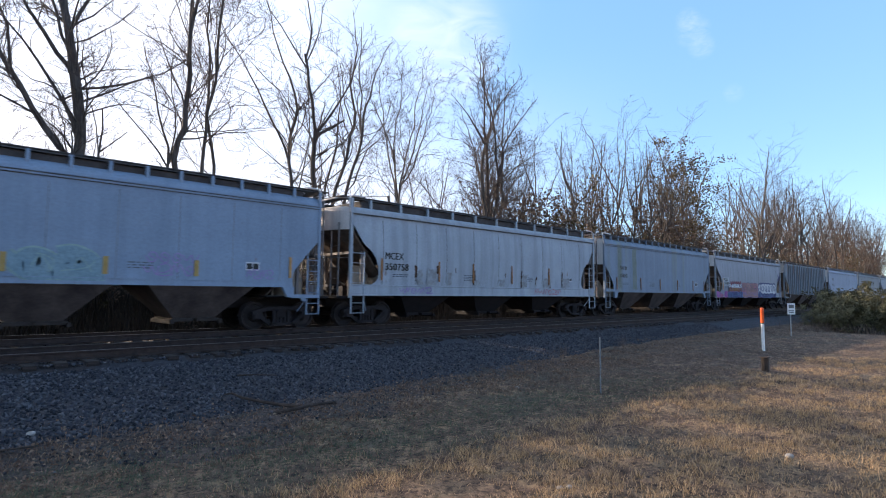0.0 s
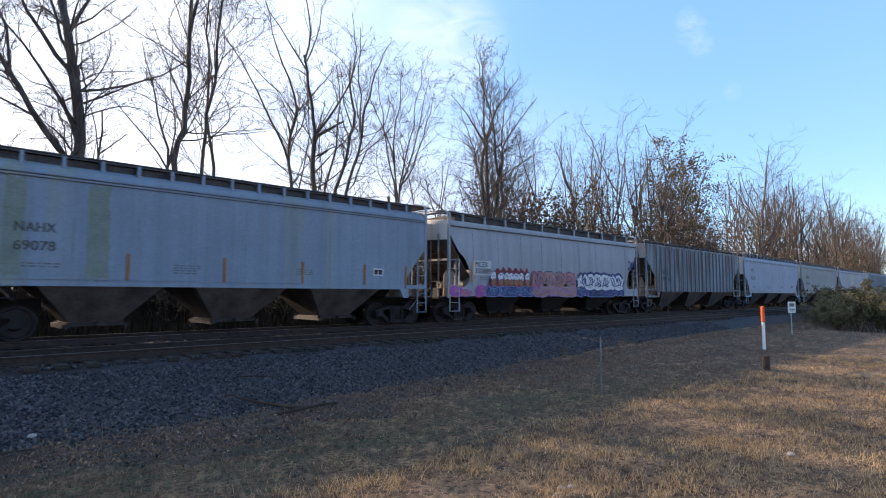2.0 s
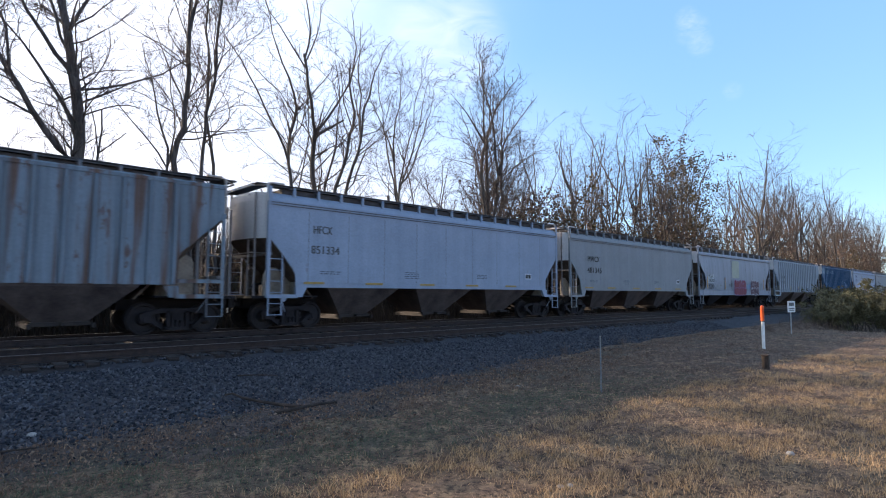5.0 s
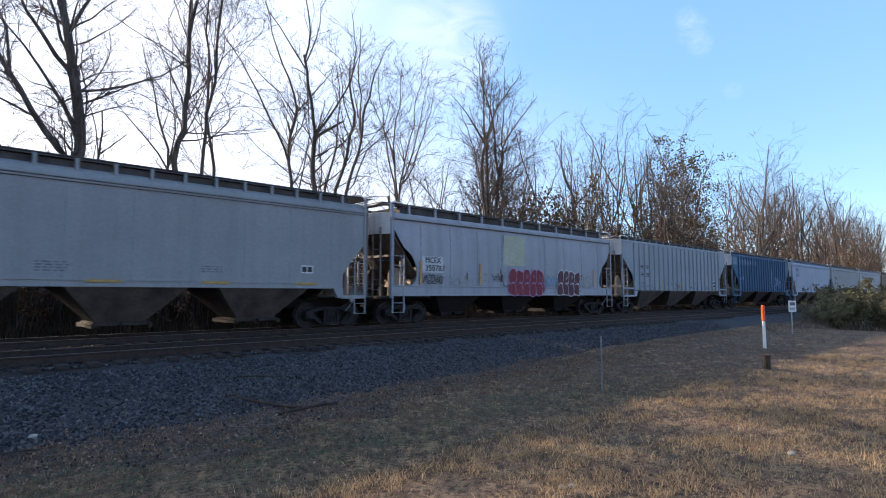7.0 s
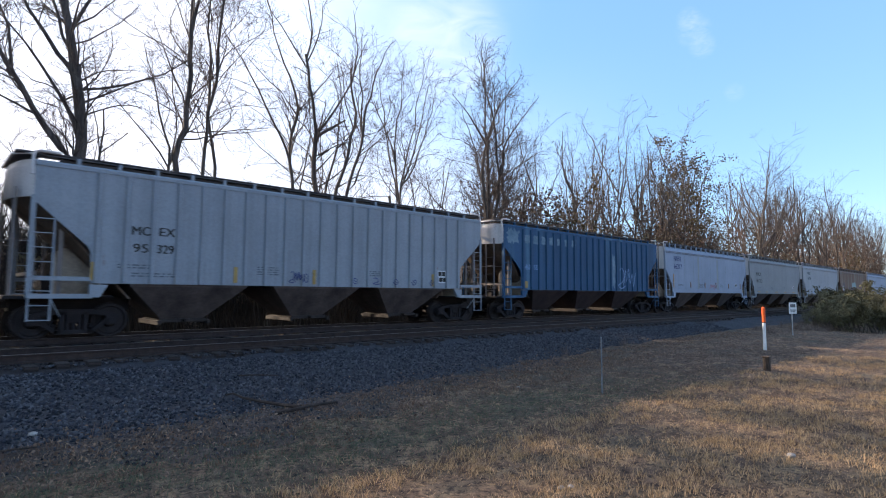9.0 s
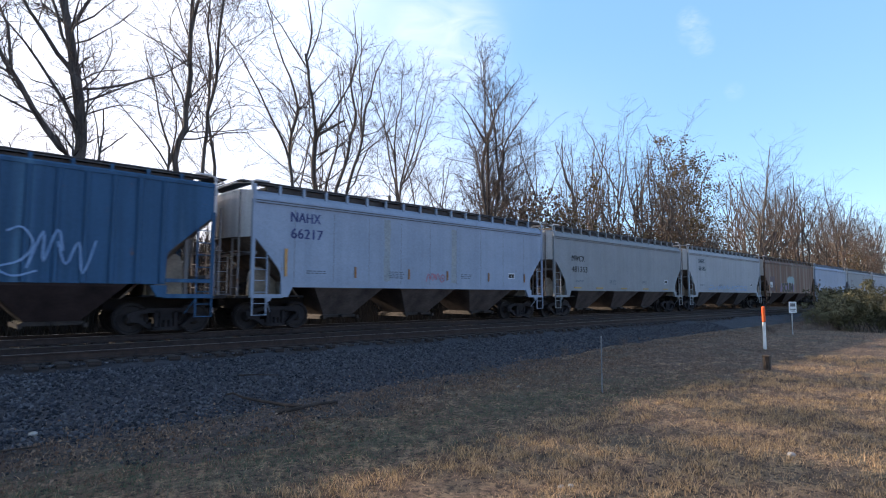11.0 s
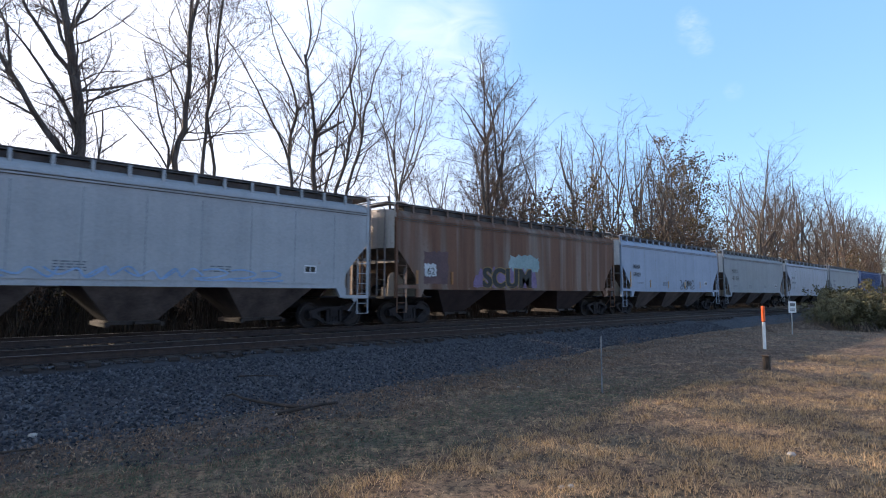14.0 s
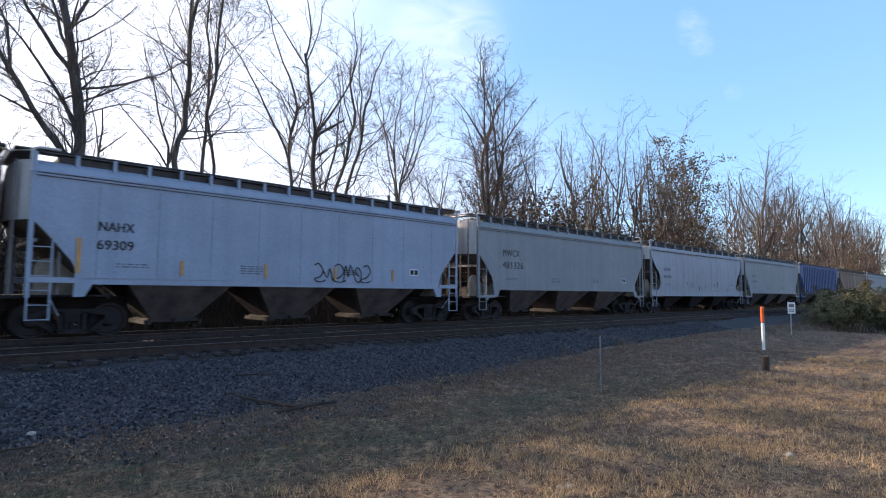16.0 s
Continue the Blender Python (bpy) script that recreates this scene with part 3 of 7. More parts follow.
def make_ladder(half, s, sgn, x_in, bottom, top):
    """Side ladder: two stiles and round rungs, the lowest ones hanging below the sill."""
    def make(bm):
        y = sgn * (HALF_W + 0.045)
        for dx, hi in ((0.0, 1.2), (x_in, top)):
            x = s * (half - dx)
            box(bm, x - 0.02, x + 0.02, y - 0.018, y + 0.018, bottom, hi)
        tube(bm, [(s * (half - x_in), y, bottom + 0.55), (s * (half - x_in - 0.25), y - sgn * 0.2, bottom + 0.1)], 0.014, 5)
    return make


def make_end_ladder(half, s, y0, w, top, out):
    def make(bm):
        x = s * (half + out)
        for y in (y0, y0 + w):
            box(bm, x - 0.025, x + 0.025, y - 0.025, y + 0.025, 1.12, top)
        z = 1.4
        while z < min(top, 3.2):
            tube(bm, [(x, y0, z), (x, y0 + w, z)], 0.013, 5)
            z += 0.40
    return make


def make_end_rail(half, s, z):
    """Grab bar right across the end, bent back to the corner posts."""
    def make(bm):
        x = s * half
        tube(bm, [(x, -HALF_W + 0.03, z), (x + s * 0.42, -1.2, z), (x + s * 0.52, 0, z), (x + s * 0.42, 1.2, z), (x, HALF_W - 0.03, z)], 0.016, 6)
    return make


def make_end_walk(half, s):
    """Crosswise running board over the car's end, carried by a bent bar."""
    def make(bm):
        a, b = sorted((s * (half - 0.15), s * (half + 0.42)))
        box(bm, a, b, -1.42, 1.42, 4.86, 4.90)
    return make


def make_hoop(half, s):
    """Bent bars that carry the end running board and turn down into the corner posts."""
    def make(bm):
        for y in (-1.46, 1.46):
            tube(bm, [(s * (half - 0.55), y, 4.93), (s * (half - 0.08), y, 4.93), (s * (half + 0.02), y, 4.89), (s * (half + 0.05), y, 4.78), (s * (half + 0.05), y * 1.05, 4.30)], 0.038, 7)
        tube(bm, [(s * (half + 0.05), -1.46, 4.84), (s * (half + 0.46), -1.1, 4.82), (s * (half + 0.46), 1.1, 4.82), (s * (half + 0.05), 1.46, 4.84)], 0.03, 6)
    return make


def make_walk(half, sgn):
    """Roof running board: a grating on edge strips."""
    def make(bm):
        a, b = sorted((sgn * 0.86, sgn * 1.42))
        box(bm, -half + 0.15, half - 0.15, a, b, 4.855, 4.88)
        e0, e1 = (b - 0.03, b) if sgn > 0 else (a, a + 0.03)
        box(bm, -half + 0.15, half - 0.15, e0, e1, 4.82, 4.91)
    return make


def make_bracket(bm):
    prism(bm, [(-1.46, 4.50), (-1.455, 4.86), (-0.95, 4.86), (-0.95, 4.82), (-1.37, 4.80), (-1.37, 4.54)], -0.045, 0.045, "x")


def make_hatch(half):
    def make(bm):
        box(bm, -half + 0.55, half - 0.55, -1.30, 1.30, 4.50, 4.80)
        box(bm, -half + 0.9, half - 0.9, -0.30, 0.30, 4.80, 4.88)
        x = -half + 1.2
        while x < half - 1.2:
            box(bm, x, x + 0.06, -0.42, 0.42, 4.80, 4.92)
            x += 0.9
    return make


def make_rib(bm):
    prism(bm, [(-0.075, 0.0), (-0.045, -0.075), (0.045, -0.075), (0.075, 0.0)], 1.49, 4.46, "z")


def make_bolster(bm):
    box(bm, -0.17, 0.17, -1.05, 1.05, 0.42, 0.68)
    box(bm, -0.30, 0.30, -0.35, 0.35, 0.66, 0.76)
    for x in (-0.42, 0.42):
        box(bm, x - 0.05, x + 0.05, -0.95, 0.95, 0.28, 0.36)


def make_side_frame(sgn):
    """Cast truck side frame: arched top chord, sloping legs, two windows, journal boxes."""
    def make(bm):
        y0, y1 = sorted((sgn * 0.93, sgn * 1.07))
        prism(bm, [(-1.06, 0.50), (-0.80, 0.58), (-0.45, 0.64), (0.45, 0.64), (0.80, 0.58), (1.06, 0.50), (1.06, 0.62), (0.80, 0.70), (0.45, 0.77), (-0.45, 0.77), (-0.80, 0.70), (-1.06, 0.62)], y0, y1)
        prism(bm, [(-0.42, 0.12), (0.42, 0.12), (0.45, 0.22), (-0.45, 0.22)], y0, y1)
        for s in (-1, 1):
            prism(bm, [(s * 0.30, 0.15), (s * 0.44, 0.14), (s * 0.98, 0.52), (s * 0.82, 0.58)], y0, y1)
            box(bm, s * 0.27 - 0.05, s * 0.27 + 0.05, y0, y1, 0.2, 0.70)
            box(bm, s * 0.89 - 0.15, s * 0.89 + 0.15, y0 - 0.02, y1 + 0.02, 0.36, 0.60)
            tube(bm, [(s * 0.89, y0, 0.46), (s * 0.89, sgn * 1.13, 0.46)], 0.10, 10)
        for k in (-0.14, 0.0, 0.14):        # spring nest
            tube(bm, [(k, (y0 + y1) / 2, 0.22), (k, (y0 + y1) / 2, 0.46)], 0.055, 7)
    return make


def make_wheelset(bm):
    tube(bm, [(0, -1.08, 0), (0, 1.08, 0)], 0.085, 8)
    for sgn in (-1, 1):
        prof = [(0.69, 0.10), (0.69, 0.16), (0.735, 0.20), (0.735, 0.38), (0.69, 0.40), (0.69, 0.495), (0.715, 0.495), (0.735, 0.462), (0.83, 0.455), (0.83, 0.40), (0.79, 0.37), (0.78, 0.2), (0.84, 0.16), (0.84, 0.09)]
        rings = [[bm.verts.new((r * math.cos(a), sgn * y, r * math.sin(a))) for y, r in prof] for a in (2 * math.pi * k / 16 for k in range(16))]
        for r, s in zip(rings, rings[1:] + rings[:1]):
            for i in range(len(prof) - 1):
                bm.faces.new((r[i], r[i + 1], s[i + 1], s[i]))
        for k in range(3):        # cast lugs that show the turning
            a = 2 * math.pi * k / 3
            cx, cz = 0.29 * math.cos(a), 0.29 * math.sin(a)
            box(bm, cx - 0.04, cx + 0.04, min(sgn * 0.77, sgn * 0.80), max(sgn * 0.77, sgn * 0.80), cz - 0.04, cz + 0.04)


WHEELS = []


def build_truck(car, x):
    truck = link_mesh("truck", cached(("bolster",), make_bolster), M["dark"], car, "grimy, shade-darkened cast steel two-axle truck", pose(x, 0, 0))
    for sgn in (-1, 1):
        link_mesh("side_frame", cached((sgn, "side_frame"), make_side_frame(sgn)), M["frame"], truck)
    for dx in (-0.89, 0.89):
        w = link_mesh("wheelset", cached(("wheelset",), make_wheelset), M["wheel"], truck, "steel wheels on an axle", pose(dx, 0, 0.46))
        WHEELS.append((w, dx))


def text_mesh(body, size, width, swell=0.0):
    c = bpy.data.curves.new("lettering", "FONT")
    c.body, c.size, c.align_x, c.space_character = body, size, "LEFT", 1.05
    c.offset = swell
    ob = bpy.data.objects.new("lettering", c)
    scene.collection.objects.link(ob)
    dg = bpy.context.evaluated_depsgraph_get()
    me = bpy.data.meshes.new_from_object(ob.evaluated_get(dg))
    bpy.data.objects.remove(ob)
    xs = [v.co.x for v in me.vertices]
    k = width / (max(xs) - min(xs)) if xs else 1
    for v in me.vertices:
        v.co.x = (v.co.x - min(xs)) * k
    bm = bmesh.new()
    bm.from_mesh(me)
    bpy.data.meshes.remove(me)
    letters, seen = [], set()
    for start in bm.verts:           # every letter is a mesh of its own
        if start in seen:
            continue
        group, stack = [], [start]
        seen.add(start)
        while stack:
            v = stack.pop()
            group.append(v)
            for e in v.link_edges:
                w = e.other_vert(v)
                if w not in seen:
                    seen.add(w)
                    stack.append(w)
        one, at = bmesh.new(), {}
        for shift in (0, 1):         # a second, shifted pass thickens the strokes
            for v in group:
                at[v] = one.verts.new(v.co + Vector((size * 0.055, 0, 0.0012)) * shift)
            for f in {f for v in group for f in v.link_faces}:
                one.faces.new([at[v] for v in f.verts])
        letters.append(mesh_from("letter", one))
    bm.free()
    return letters


def build_car(style, half, paint, label, group="covered hopper cars of the train", end_paint=None, hopper=None, high=False):
    """One covered hopper; local x along the car, y = 0 on the track's centre line, z = 0 on the rail."""
    car = tagged(new("covered_hopper_car"), label, "freight car", group)
    ends = end_paint or paint
    hop = hopper or M["hopper_tan"]
    key = (style, half)
    foot = END_FOOT[style]
    drop = -0.07 if style == "ribbed" else -0.03 if style == "round" else 0.0
    lower = pose(0, 0, drop)
    for sgn in (-1, 1):
        side = link_mesh("side_sheet", cached((*key, sgn, "side_sheet"), make_side(style, half, sgn)), paint, car)
        if sgn < 0:
            car["front"] = side.name
        link_mesh("top_chord", cached((*key, sgn, "top_chord"), make_chord(style, half, sgn)), paint, side)
        if sgn < 0 and style != "ribbed":
            link_mesh("chord_groove", cached((*key, "chord_groove"), make_lip_shade(style, half)), INK["seam"], side, "painted shade line under the roof edge")
        if style == "round":
            link_mesh("side_sill", cached((*key, sgn, "side_sill"), make_sill(half, sgn)), paint, car)
        else:
            for s in (-1, 1):
                if high:
                    link_mesh("side_sill", cached((half, sgn, s, "high", "side_sill"), make_high_sill(half, sgn, s)), paint, car)
                else:
                    link_mesh("side_sill", cached((*key, sgn, s, "side_sill"), make_end_sill(style, half, sgn, s)), paint, car)
                pad = link_mesh("jacking_pad", cached((*key, sgn, s, "jacking_pad"), make_pad(style, half, sgn, s)), paint, car)
                if sgn < 0:
                    link_mesh("hole", cached((*key, sgn, s, "hole"), make_hole(style, half, sgn, s)), M["black_ink"], pad, "dark round hole")
        if style == "ribbed":
            n = 21
            for i in range(n):
                x = -half + 1.45 + (2 * half - 2.90) * i / (n - 1)
                link_mesh("rib", cached(("rib",), make_rib), paint, side, "", pose(x, sgn * HALF_W, 0, 0, 0, 0 if sgn < 0 else 180))
        link_mesh("running_board", cached((*key, sgn, "running_board"), make_walk(half, sgn)), M["walk"], car, "galvanised roof running board", lower)
        n = 16 if style != "round" else 11
        if sgn < 0:
            for i in range(n):
                x = -half + 0.95 + (2 * half - 1.9) * i / (n - 1)
                link_mesh("bracket", cached(("bracket",), make_bracket), paint, car, "", pose(x, 0, drop))
        for s in (-1, 1):
            link_mesh("corner_post", cached((*key, s, sgn, "corner_post"), make_post(half, s, sgn, 4.80 if style != "ribbed" else 3.7)), paint, car)
            top = {"round": 2.80, "smooth": 2.55, "ribbed": 3.2}[style]
            x_in = 0.56 if style == "round" else 0.47
            ladder = link_mesh("ladder", cached((*key, s, sgn, "ladder"), make_ladder(half, s, sgn, x_in, 0.50, top)), paint, car, "steel side ladder with round rungs")
            rung = cached((x_in, "rung"), lambda bm: tube(bm, [(-x_in / 2, 0, 0), (x_in / 2, 0, 0)], 0.014, 5))
            z = 0.52
            while z < top:
                link_mesh("rung", rung, paint, ladder, "", pose(s * (half - x_in / 2), sgn * (HALF_W + 0.045), z))
                z += 0.37
    link_mesh("roof", cached((*key, "roof"), make_roof(style, half)), paint, car)
    link_mesh("roof_hatch", cached((*key, "roof_hatch"), make_hatch(half)), M["roof_dark"], car, "dark roof deck with long trough hatch", lower)
    for s in (-1, 1):
        link_mesh("end_sheet", cached((*key, s, "end_sheet"), make_end(style, half, s)), ends, car)
        link_mesh("slope_sheet", cached((*key, s, "slope_sheet"), make_slope(style, half, s)), M["slope"], car, "rusty slope sheet over the truck")
        link_mesh("bulkhead", cached((*key, s, "bulkhead"), make_bulkhead(style, half, s)), M["bay"], car, "tan bay sheet behind the ladder, coloured as sunlit")
        z = {"round": 2.76, "smooth": 2.54, "ribbed": 1.72}[style]
        link_mesh("cross_beam", cached((half, s, z, "cross_beam"), make_beam(half, s, z)), P["end_steel"], car)
        for y0 in (-0.75, 0.70):
            # only the near plate takes the sunlit tan
            link_mesh("web_plate", cached((*key, s, y0, "web_plate"), make_web(style, half, s, y0)), M["bay"] if y0 < 0 else M["slope"], car, "tan web plate, coloured as sunlit" if y0 < 0 else "")
        for y0 in (-1.30, 1.22):
            link_mesh("strut", cached((*key, s, y0, "strut"), make_strut(half, s, y0, foot - 0.72)), P["end_steel"], car)
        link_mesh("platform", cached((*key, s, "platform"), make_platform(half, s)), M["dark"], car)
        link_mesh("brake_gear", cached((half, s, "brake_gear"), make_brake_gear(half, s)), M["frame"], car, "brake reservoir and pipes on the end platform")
        link_mesh("coupler", cached((*key, s, "coupler"), make_coupler(half, s)), M["wheel"], car, "knuckle coupler with air hose")
        link_mesh("end_ladder", cached((*key, s, "end_ladder"), make_end_ladder(half, s, -1.22, 0.5, 4.6 if style == "smooth" else foot + 0.25, 0.34)), P["end_steel"], car)
        link_mesh("end_ladder", cached((*key, s, 2, "end_ladder"), make_end_ladder(half, s, 0.9, 0.42, 4.3 if style == "smooth" else foot + 0.4, 0.40)), P["end_steel"], car)
        link_mesh("end_grab_bar", cached((*key, s, "end_grab_bar"), make_end_rail(half, s, 2.56)), P["end_steel"], car)
        link_mesh("end_running_board", cached((*key, s, "end_running_board"), make_end_walk(half, s)), M["walk"], car, "crosswise running board over the end", lower)
        link_mesh("end_hoop", cached((*key, s, "end_hoop"), make_hoop(half, s)), ends, car, "bent bar over the car's end", lower)
        build_truck(car, s * (half - 1.10))
    bays = 3
    inner = half - 1.85
    width = 2 * inner / bays
    if style != "round":
        for i in range(bays):
            x = -inner + width * (i + 0.5)
            h = link_mesh("hopper", cached((*key, "hopper"), make_hopper(style, width)), hop, car, "grimy tapered discharge hopper", pose(x, 0, 0))
            link_mesh("outlet_gate", cached(("outlet_gate",), make_gate), M["gate"], h, "sliding outlet gate")
    else:
        for i in range(bays):
            x = -inner + width * (i + 0.5)
            h = link_mesh("hopper", cached((*key, "hopper"), make_hopper(style, width)), M["dark"], car, "grimy discharge hopper with under-car shade in its colour", pose(x, 0, 0))
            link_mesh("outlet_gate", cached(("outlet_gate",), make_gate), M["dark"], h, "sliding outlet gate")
    return car


# ---- markings on the car sides ----
def flat_patch(bm, x0, x1, z0, z1, y):
    v = [bm.verts.new(p) for p in ((x0, y, z0), (x1, y, z0), (x1, y, z1), (x0, y, z1))]
    bm.faces.new(v)


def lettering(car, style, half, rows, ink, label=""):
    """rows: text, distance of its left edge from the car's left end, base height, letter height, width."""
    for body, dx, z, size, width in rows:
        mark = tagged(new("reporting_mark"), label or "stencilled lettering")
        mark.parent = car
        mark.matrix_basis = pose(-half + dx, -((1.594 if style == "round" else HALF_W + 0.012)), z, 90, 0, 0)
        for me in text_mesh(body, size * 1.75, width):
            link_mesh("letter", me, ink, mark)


def bars(car, style, half, dx, z, width, lines, ink, rnd, gap=0.075):
    """Small stencilled data too small to read: thin bars."""
    bm = bmesh.new()
    for i in range(lines):
        x = -half + dx
        zz = z - gap * i
        while x < -half + dx + width:
            w = rnd.uniform(0.05, 0.22)
            flat_patch(bm, x, min(x + w, -half + dx + width + 0.05), zz, zz + gap * 0.5, -(bulge(style, zz) + 0.010))
            x += w + 0.05
    me = mesh_from("stencil", bm)
    tagged(link_mesh("stencil", me, ink, car, "block of small stencilled data"), kind="stuff")


def strip(car, style, half, dx, z0, z1, w, ink, label="faded orange reflector strip"):
    bm = bmesh.new()
    y = max(bulge(style, z0), bulge(style, z1), HALF_W + 0.02 if style == "smooth" else 0)
    box(bm, -half + dx, -half + dx + w, -(y + 0.022), -(y + 0.004), z0, z1)
    link_mesh("reflector", mesh_from("reflector", bm), ink, car, label)


def patch(car, style, half, dx0, dx1, z0, z1, ink, name, label, rough=0.06, seed=1, lift=0.006):
    """A painted-over area with an uneven edge."""
    rnd = random.Random(seed)
    pts = []
    for k in range(10):
        pts.append((dx0 + (dx1 - dx0) * k / 10, z0 + rnd.uniform(-rough, rough)))
    for k in range(6):
        pts.append((dx1 + rnd.uniform(-rough, rough), z0 + (z1 - z0) * k / 6))
    for k in range(10):
        pts.append((dx1 - (dx1 - dx0) * k / 10, z1 + rnd.uniform(-rough, rough)))
    for k in range(6):
        pts.append((dx0 + rnd.uniform(-rough, rough), z1 - (z1 - z0) * k / 6))
    bm = bmesh.new()
    cz = (z0 + z1) / 2
    y = max(bulge(style, z0), bulge(style, cz), bulge(style, z1)) + lift
    c = bm.verts.new((-half + (dx0 + dx1) / 2, -y, cz))
    vs = [bm.verts.new((-half + a, -y, b)) for a, b in pts]
    for a, b in zip(vs, vs[1:] + vs[:1]):
        bm.faces.new((c, a, b))
    link_mesh(name, mesh_from(name, bm), ink, car, label)


def blob(bm, cx, cz, rx, rz, y, rnd, square=0.5, n=18):
    ph = [rnd.uniform(0, 6.28) for _ in range(3)]
    c = bm.verts.new((cx, y, cz))
    vs = []
    for k in range(n):
        a = 2 * math.pi * k / n
        ca, sa = math.cos(a), math.sin(a)
        m = (abs(ca) ** (2 / square * 0.5) + abs(sa) ** (2 / square * 0.5)) ** (-square)
        r = m * (1 + 0.10 * math.sin(2 * a + ph[0]) + 0.08 * math.sin(3 * a + ph[1]))
        vs.append(bm.verts.new((cx + rx * r * ca, y, cz + rz * r * sa)))
    for a, b in zip(vs, vs[1:] + vs[:1]):
        bm.faces.new((c, a, b))


def ribbon(bm, pts, w, y):
    """A flat painted stroke through points (x, z)."""
    prev = None
    for i, (x, z) in enumerate(pts):
        ax, az = pts[max(i - 1, 0)]
        bx, bz = pts[min(i + 1, len(pts) - 1)]
        l = math.hypot(bx - ax, bz - az) or 1
        nx, nz = -(bz - az) / l * w / 2, (bx - ax) / l * w / 2
        cur = (bm.verts.new((x + nx, y, z + nz)), bm.verts.new((x - nx, y, z - nz)))
        if prev:
            bm.faces.new((prev[0], prev[1], cur[1], cur[0]))
        prev = cur


def squiggle(rnd):
    """An abstract interlocking stroke in the unit square: zigzags, hooks and waves that spell nothing."""
    kind = rnd.randrange(4)
    if kind == 0:
        return [(-0.1, rnd.uniform(0.0, 0.2)), (0.25, 0.95), (0.45, rnd.uniform(0.1, 0.3)), (0.75, 1.0), (1.1, rnd.uniform(0.3, 0.6))]
    if kind == 1:
        return [(0.05, 0.9), (0.5, 1.0), (0.9, 0.65), (0.55, 0.3), (-0.1, 0.15), (0.4, -0.02), (1.1, 0.1)]
    if kind == 2:
        return [(0.0, 0.5), (0.3, 0.05), (0.65, 0.1), (0.8, 0.6), (0.45, 0.85), (0.2, 0.6), (0.6, 0.35)]
    return [(-0.15, rnd.uniform(0.6, 0.9)), (0.2, 0.25), (0.55, 0.75), (0.8, 0.05), (1.15, 0.8)]


def soft(pts, n=4):
    """Rounds a polyline off."""
    out = []
    k = len(pts)
    for i in range(k - 1):
        p0, p1, p2, p3 = pts[max(i - 1, 0)], pts[i], pts[i + 1], pts[min(i + 2, k - 1)]
        for j in range(n):
            t = j / n
            out.append(tuple(0.5 * ((2 * p1[c]) + (-p0[c] + p2[c]) * t + (2 * p0[c] - 5 * p1[c] + 4 * p2[c] - p3[c]) * t * t + (-p0[c] + 3 * p1[c] - 3 * p2[c] + p3[c]) * t ** 3) for c in (0, 1)))
    out.append(pts[-1])
    return out


def graffiti(car, style, half, dx0, dx1, z0, z1, letters, fill, line, glow, seed, label, rows=1, lift=0.0, line_w=0.05):
    """A sprayed piece: a spiky cloud behind, thick interlocking strokes with outlines and highlights; no real word."""
    rnd = random.Random(seed)
    y = -(max(bulge(style, z) for z in (z0, (z0 + z1) / 2, z1)) + 0.02 + lift)
    if style == "round":
        y = -(HALF_W + 0.056 + lift)
    if style == "ribbed":
        y = -(HALF_W + 0.08 + lift)
    x0, w = -half + dx0, (dx1 - dx0) / letters
    piece = tagged(new("graffiti"), label)
    piece.parent = car
    h = (z1 - z0) / rows
    if glow:
        bm = bmesh.new()
        n = letters * 6
        low, high = [], []
        for i in range(n + 1):
            x = x0 - w * 0.12 + (dx1 - dx0 + w * 0.24) * i / n
            low.append(bm.verts.new((x, y + 0.004, z0 - rnd.uniform(0.0, 0.05))))
            high.append(bm.verts.new((x, y + 0.004, z1 + (z1 - z0) * (rnd.uniform(0.02, 0.22) if i % 2 else rnd.uniform(-0.08, 0.06)))))
        for i in range(n):
            bm.faces.new((low[i], low[i + 1], high[i + 1], high[i]))
        link_mesh("spray_cloud", mesh_from("spray_cloud", bm), glow, piece)
    letters_at = []
    body = 0.22 if glow else 0.34
    for r in range(rows):
        for i in range(letters):
            sl, sq = rnd.uniform(-0.25, 0.25), rnd.uniform(0.9, 1.15)
            for poly in (squiggle(rnd), squiggle(rnd))[:2 if fill else 1]:
                pts = soft([(x0 + w * (i + 0.02 + a * sq + sl * (c - 0.5)), z0 + h * (r + 0.04 + 0.92 * c)) for a, c in poly])
                letters_at.append(pts)
    if fill:
        for name, ink, ww, off in (("outline", line, w * body + line_w * 1.4, 0.0), ("letter_fill", fill, w * body, -0.005)):
            bm = bmesh.new()
            for k, pts in enumerate(letters_at):
                ribbon(bm, pts, max(ww, 0.03), y + off - 0.0004 * (k % 9))
            tagged(link_mesh(name, mesh_from(name, bm), ink, piece), kind="stuff")
        bm = bmesh.new()
        for pts in letters_at:
            ribbon(bm, [(a + w * 0.05, c + h * 0.03) for a, c in pts[len(pts) // 3:2 * len(pts) // 3 + 1]], line_w * 0.35, y - 0.012)
        tagged(link_mesh("highlight", mesh_from("highlight", bm), line, piece), kind="stuff")
    else:
        bm = bmesh.new()
        for k, pts in enumerate(letters_at):
            ribbon(bm, pts, line_w, y - 0.002 - 0.0004 * (k % 9))
        tagged(link_mesh("outline", mesh_from("outline", bm), line, piece), kind="stuff")
    return piece


def wall_y(style, lift=0.0):
    """Plane of sprayed paint just outside a car's near side."""
    return -(HALF_W + {"round": 0.056, "ribbed": 0.08, "smooth": 0.022}[style] + lift)


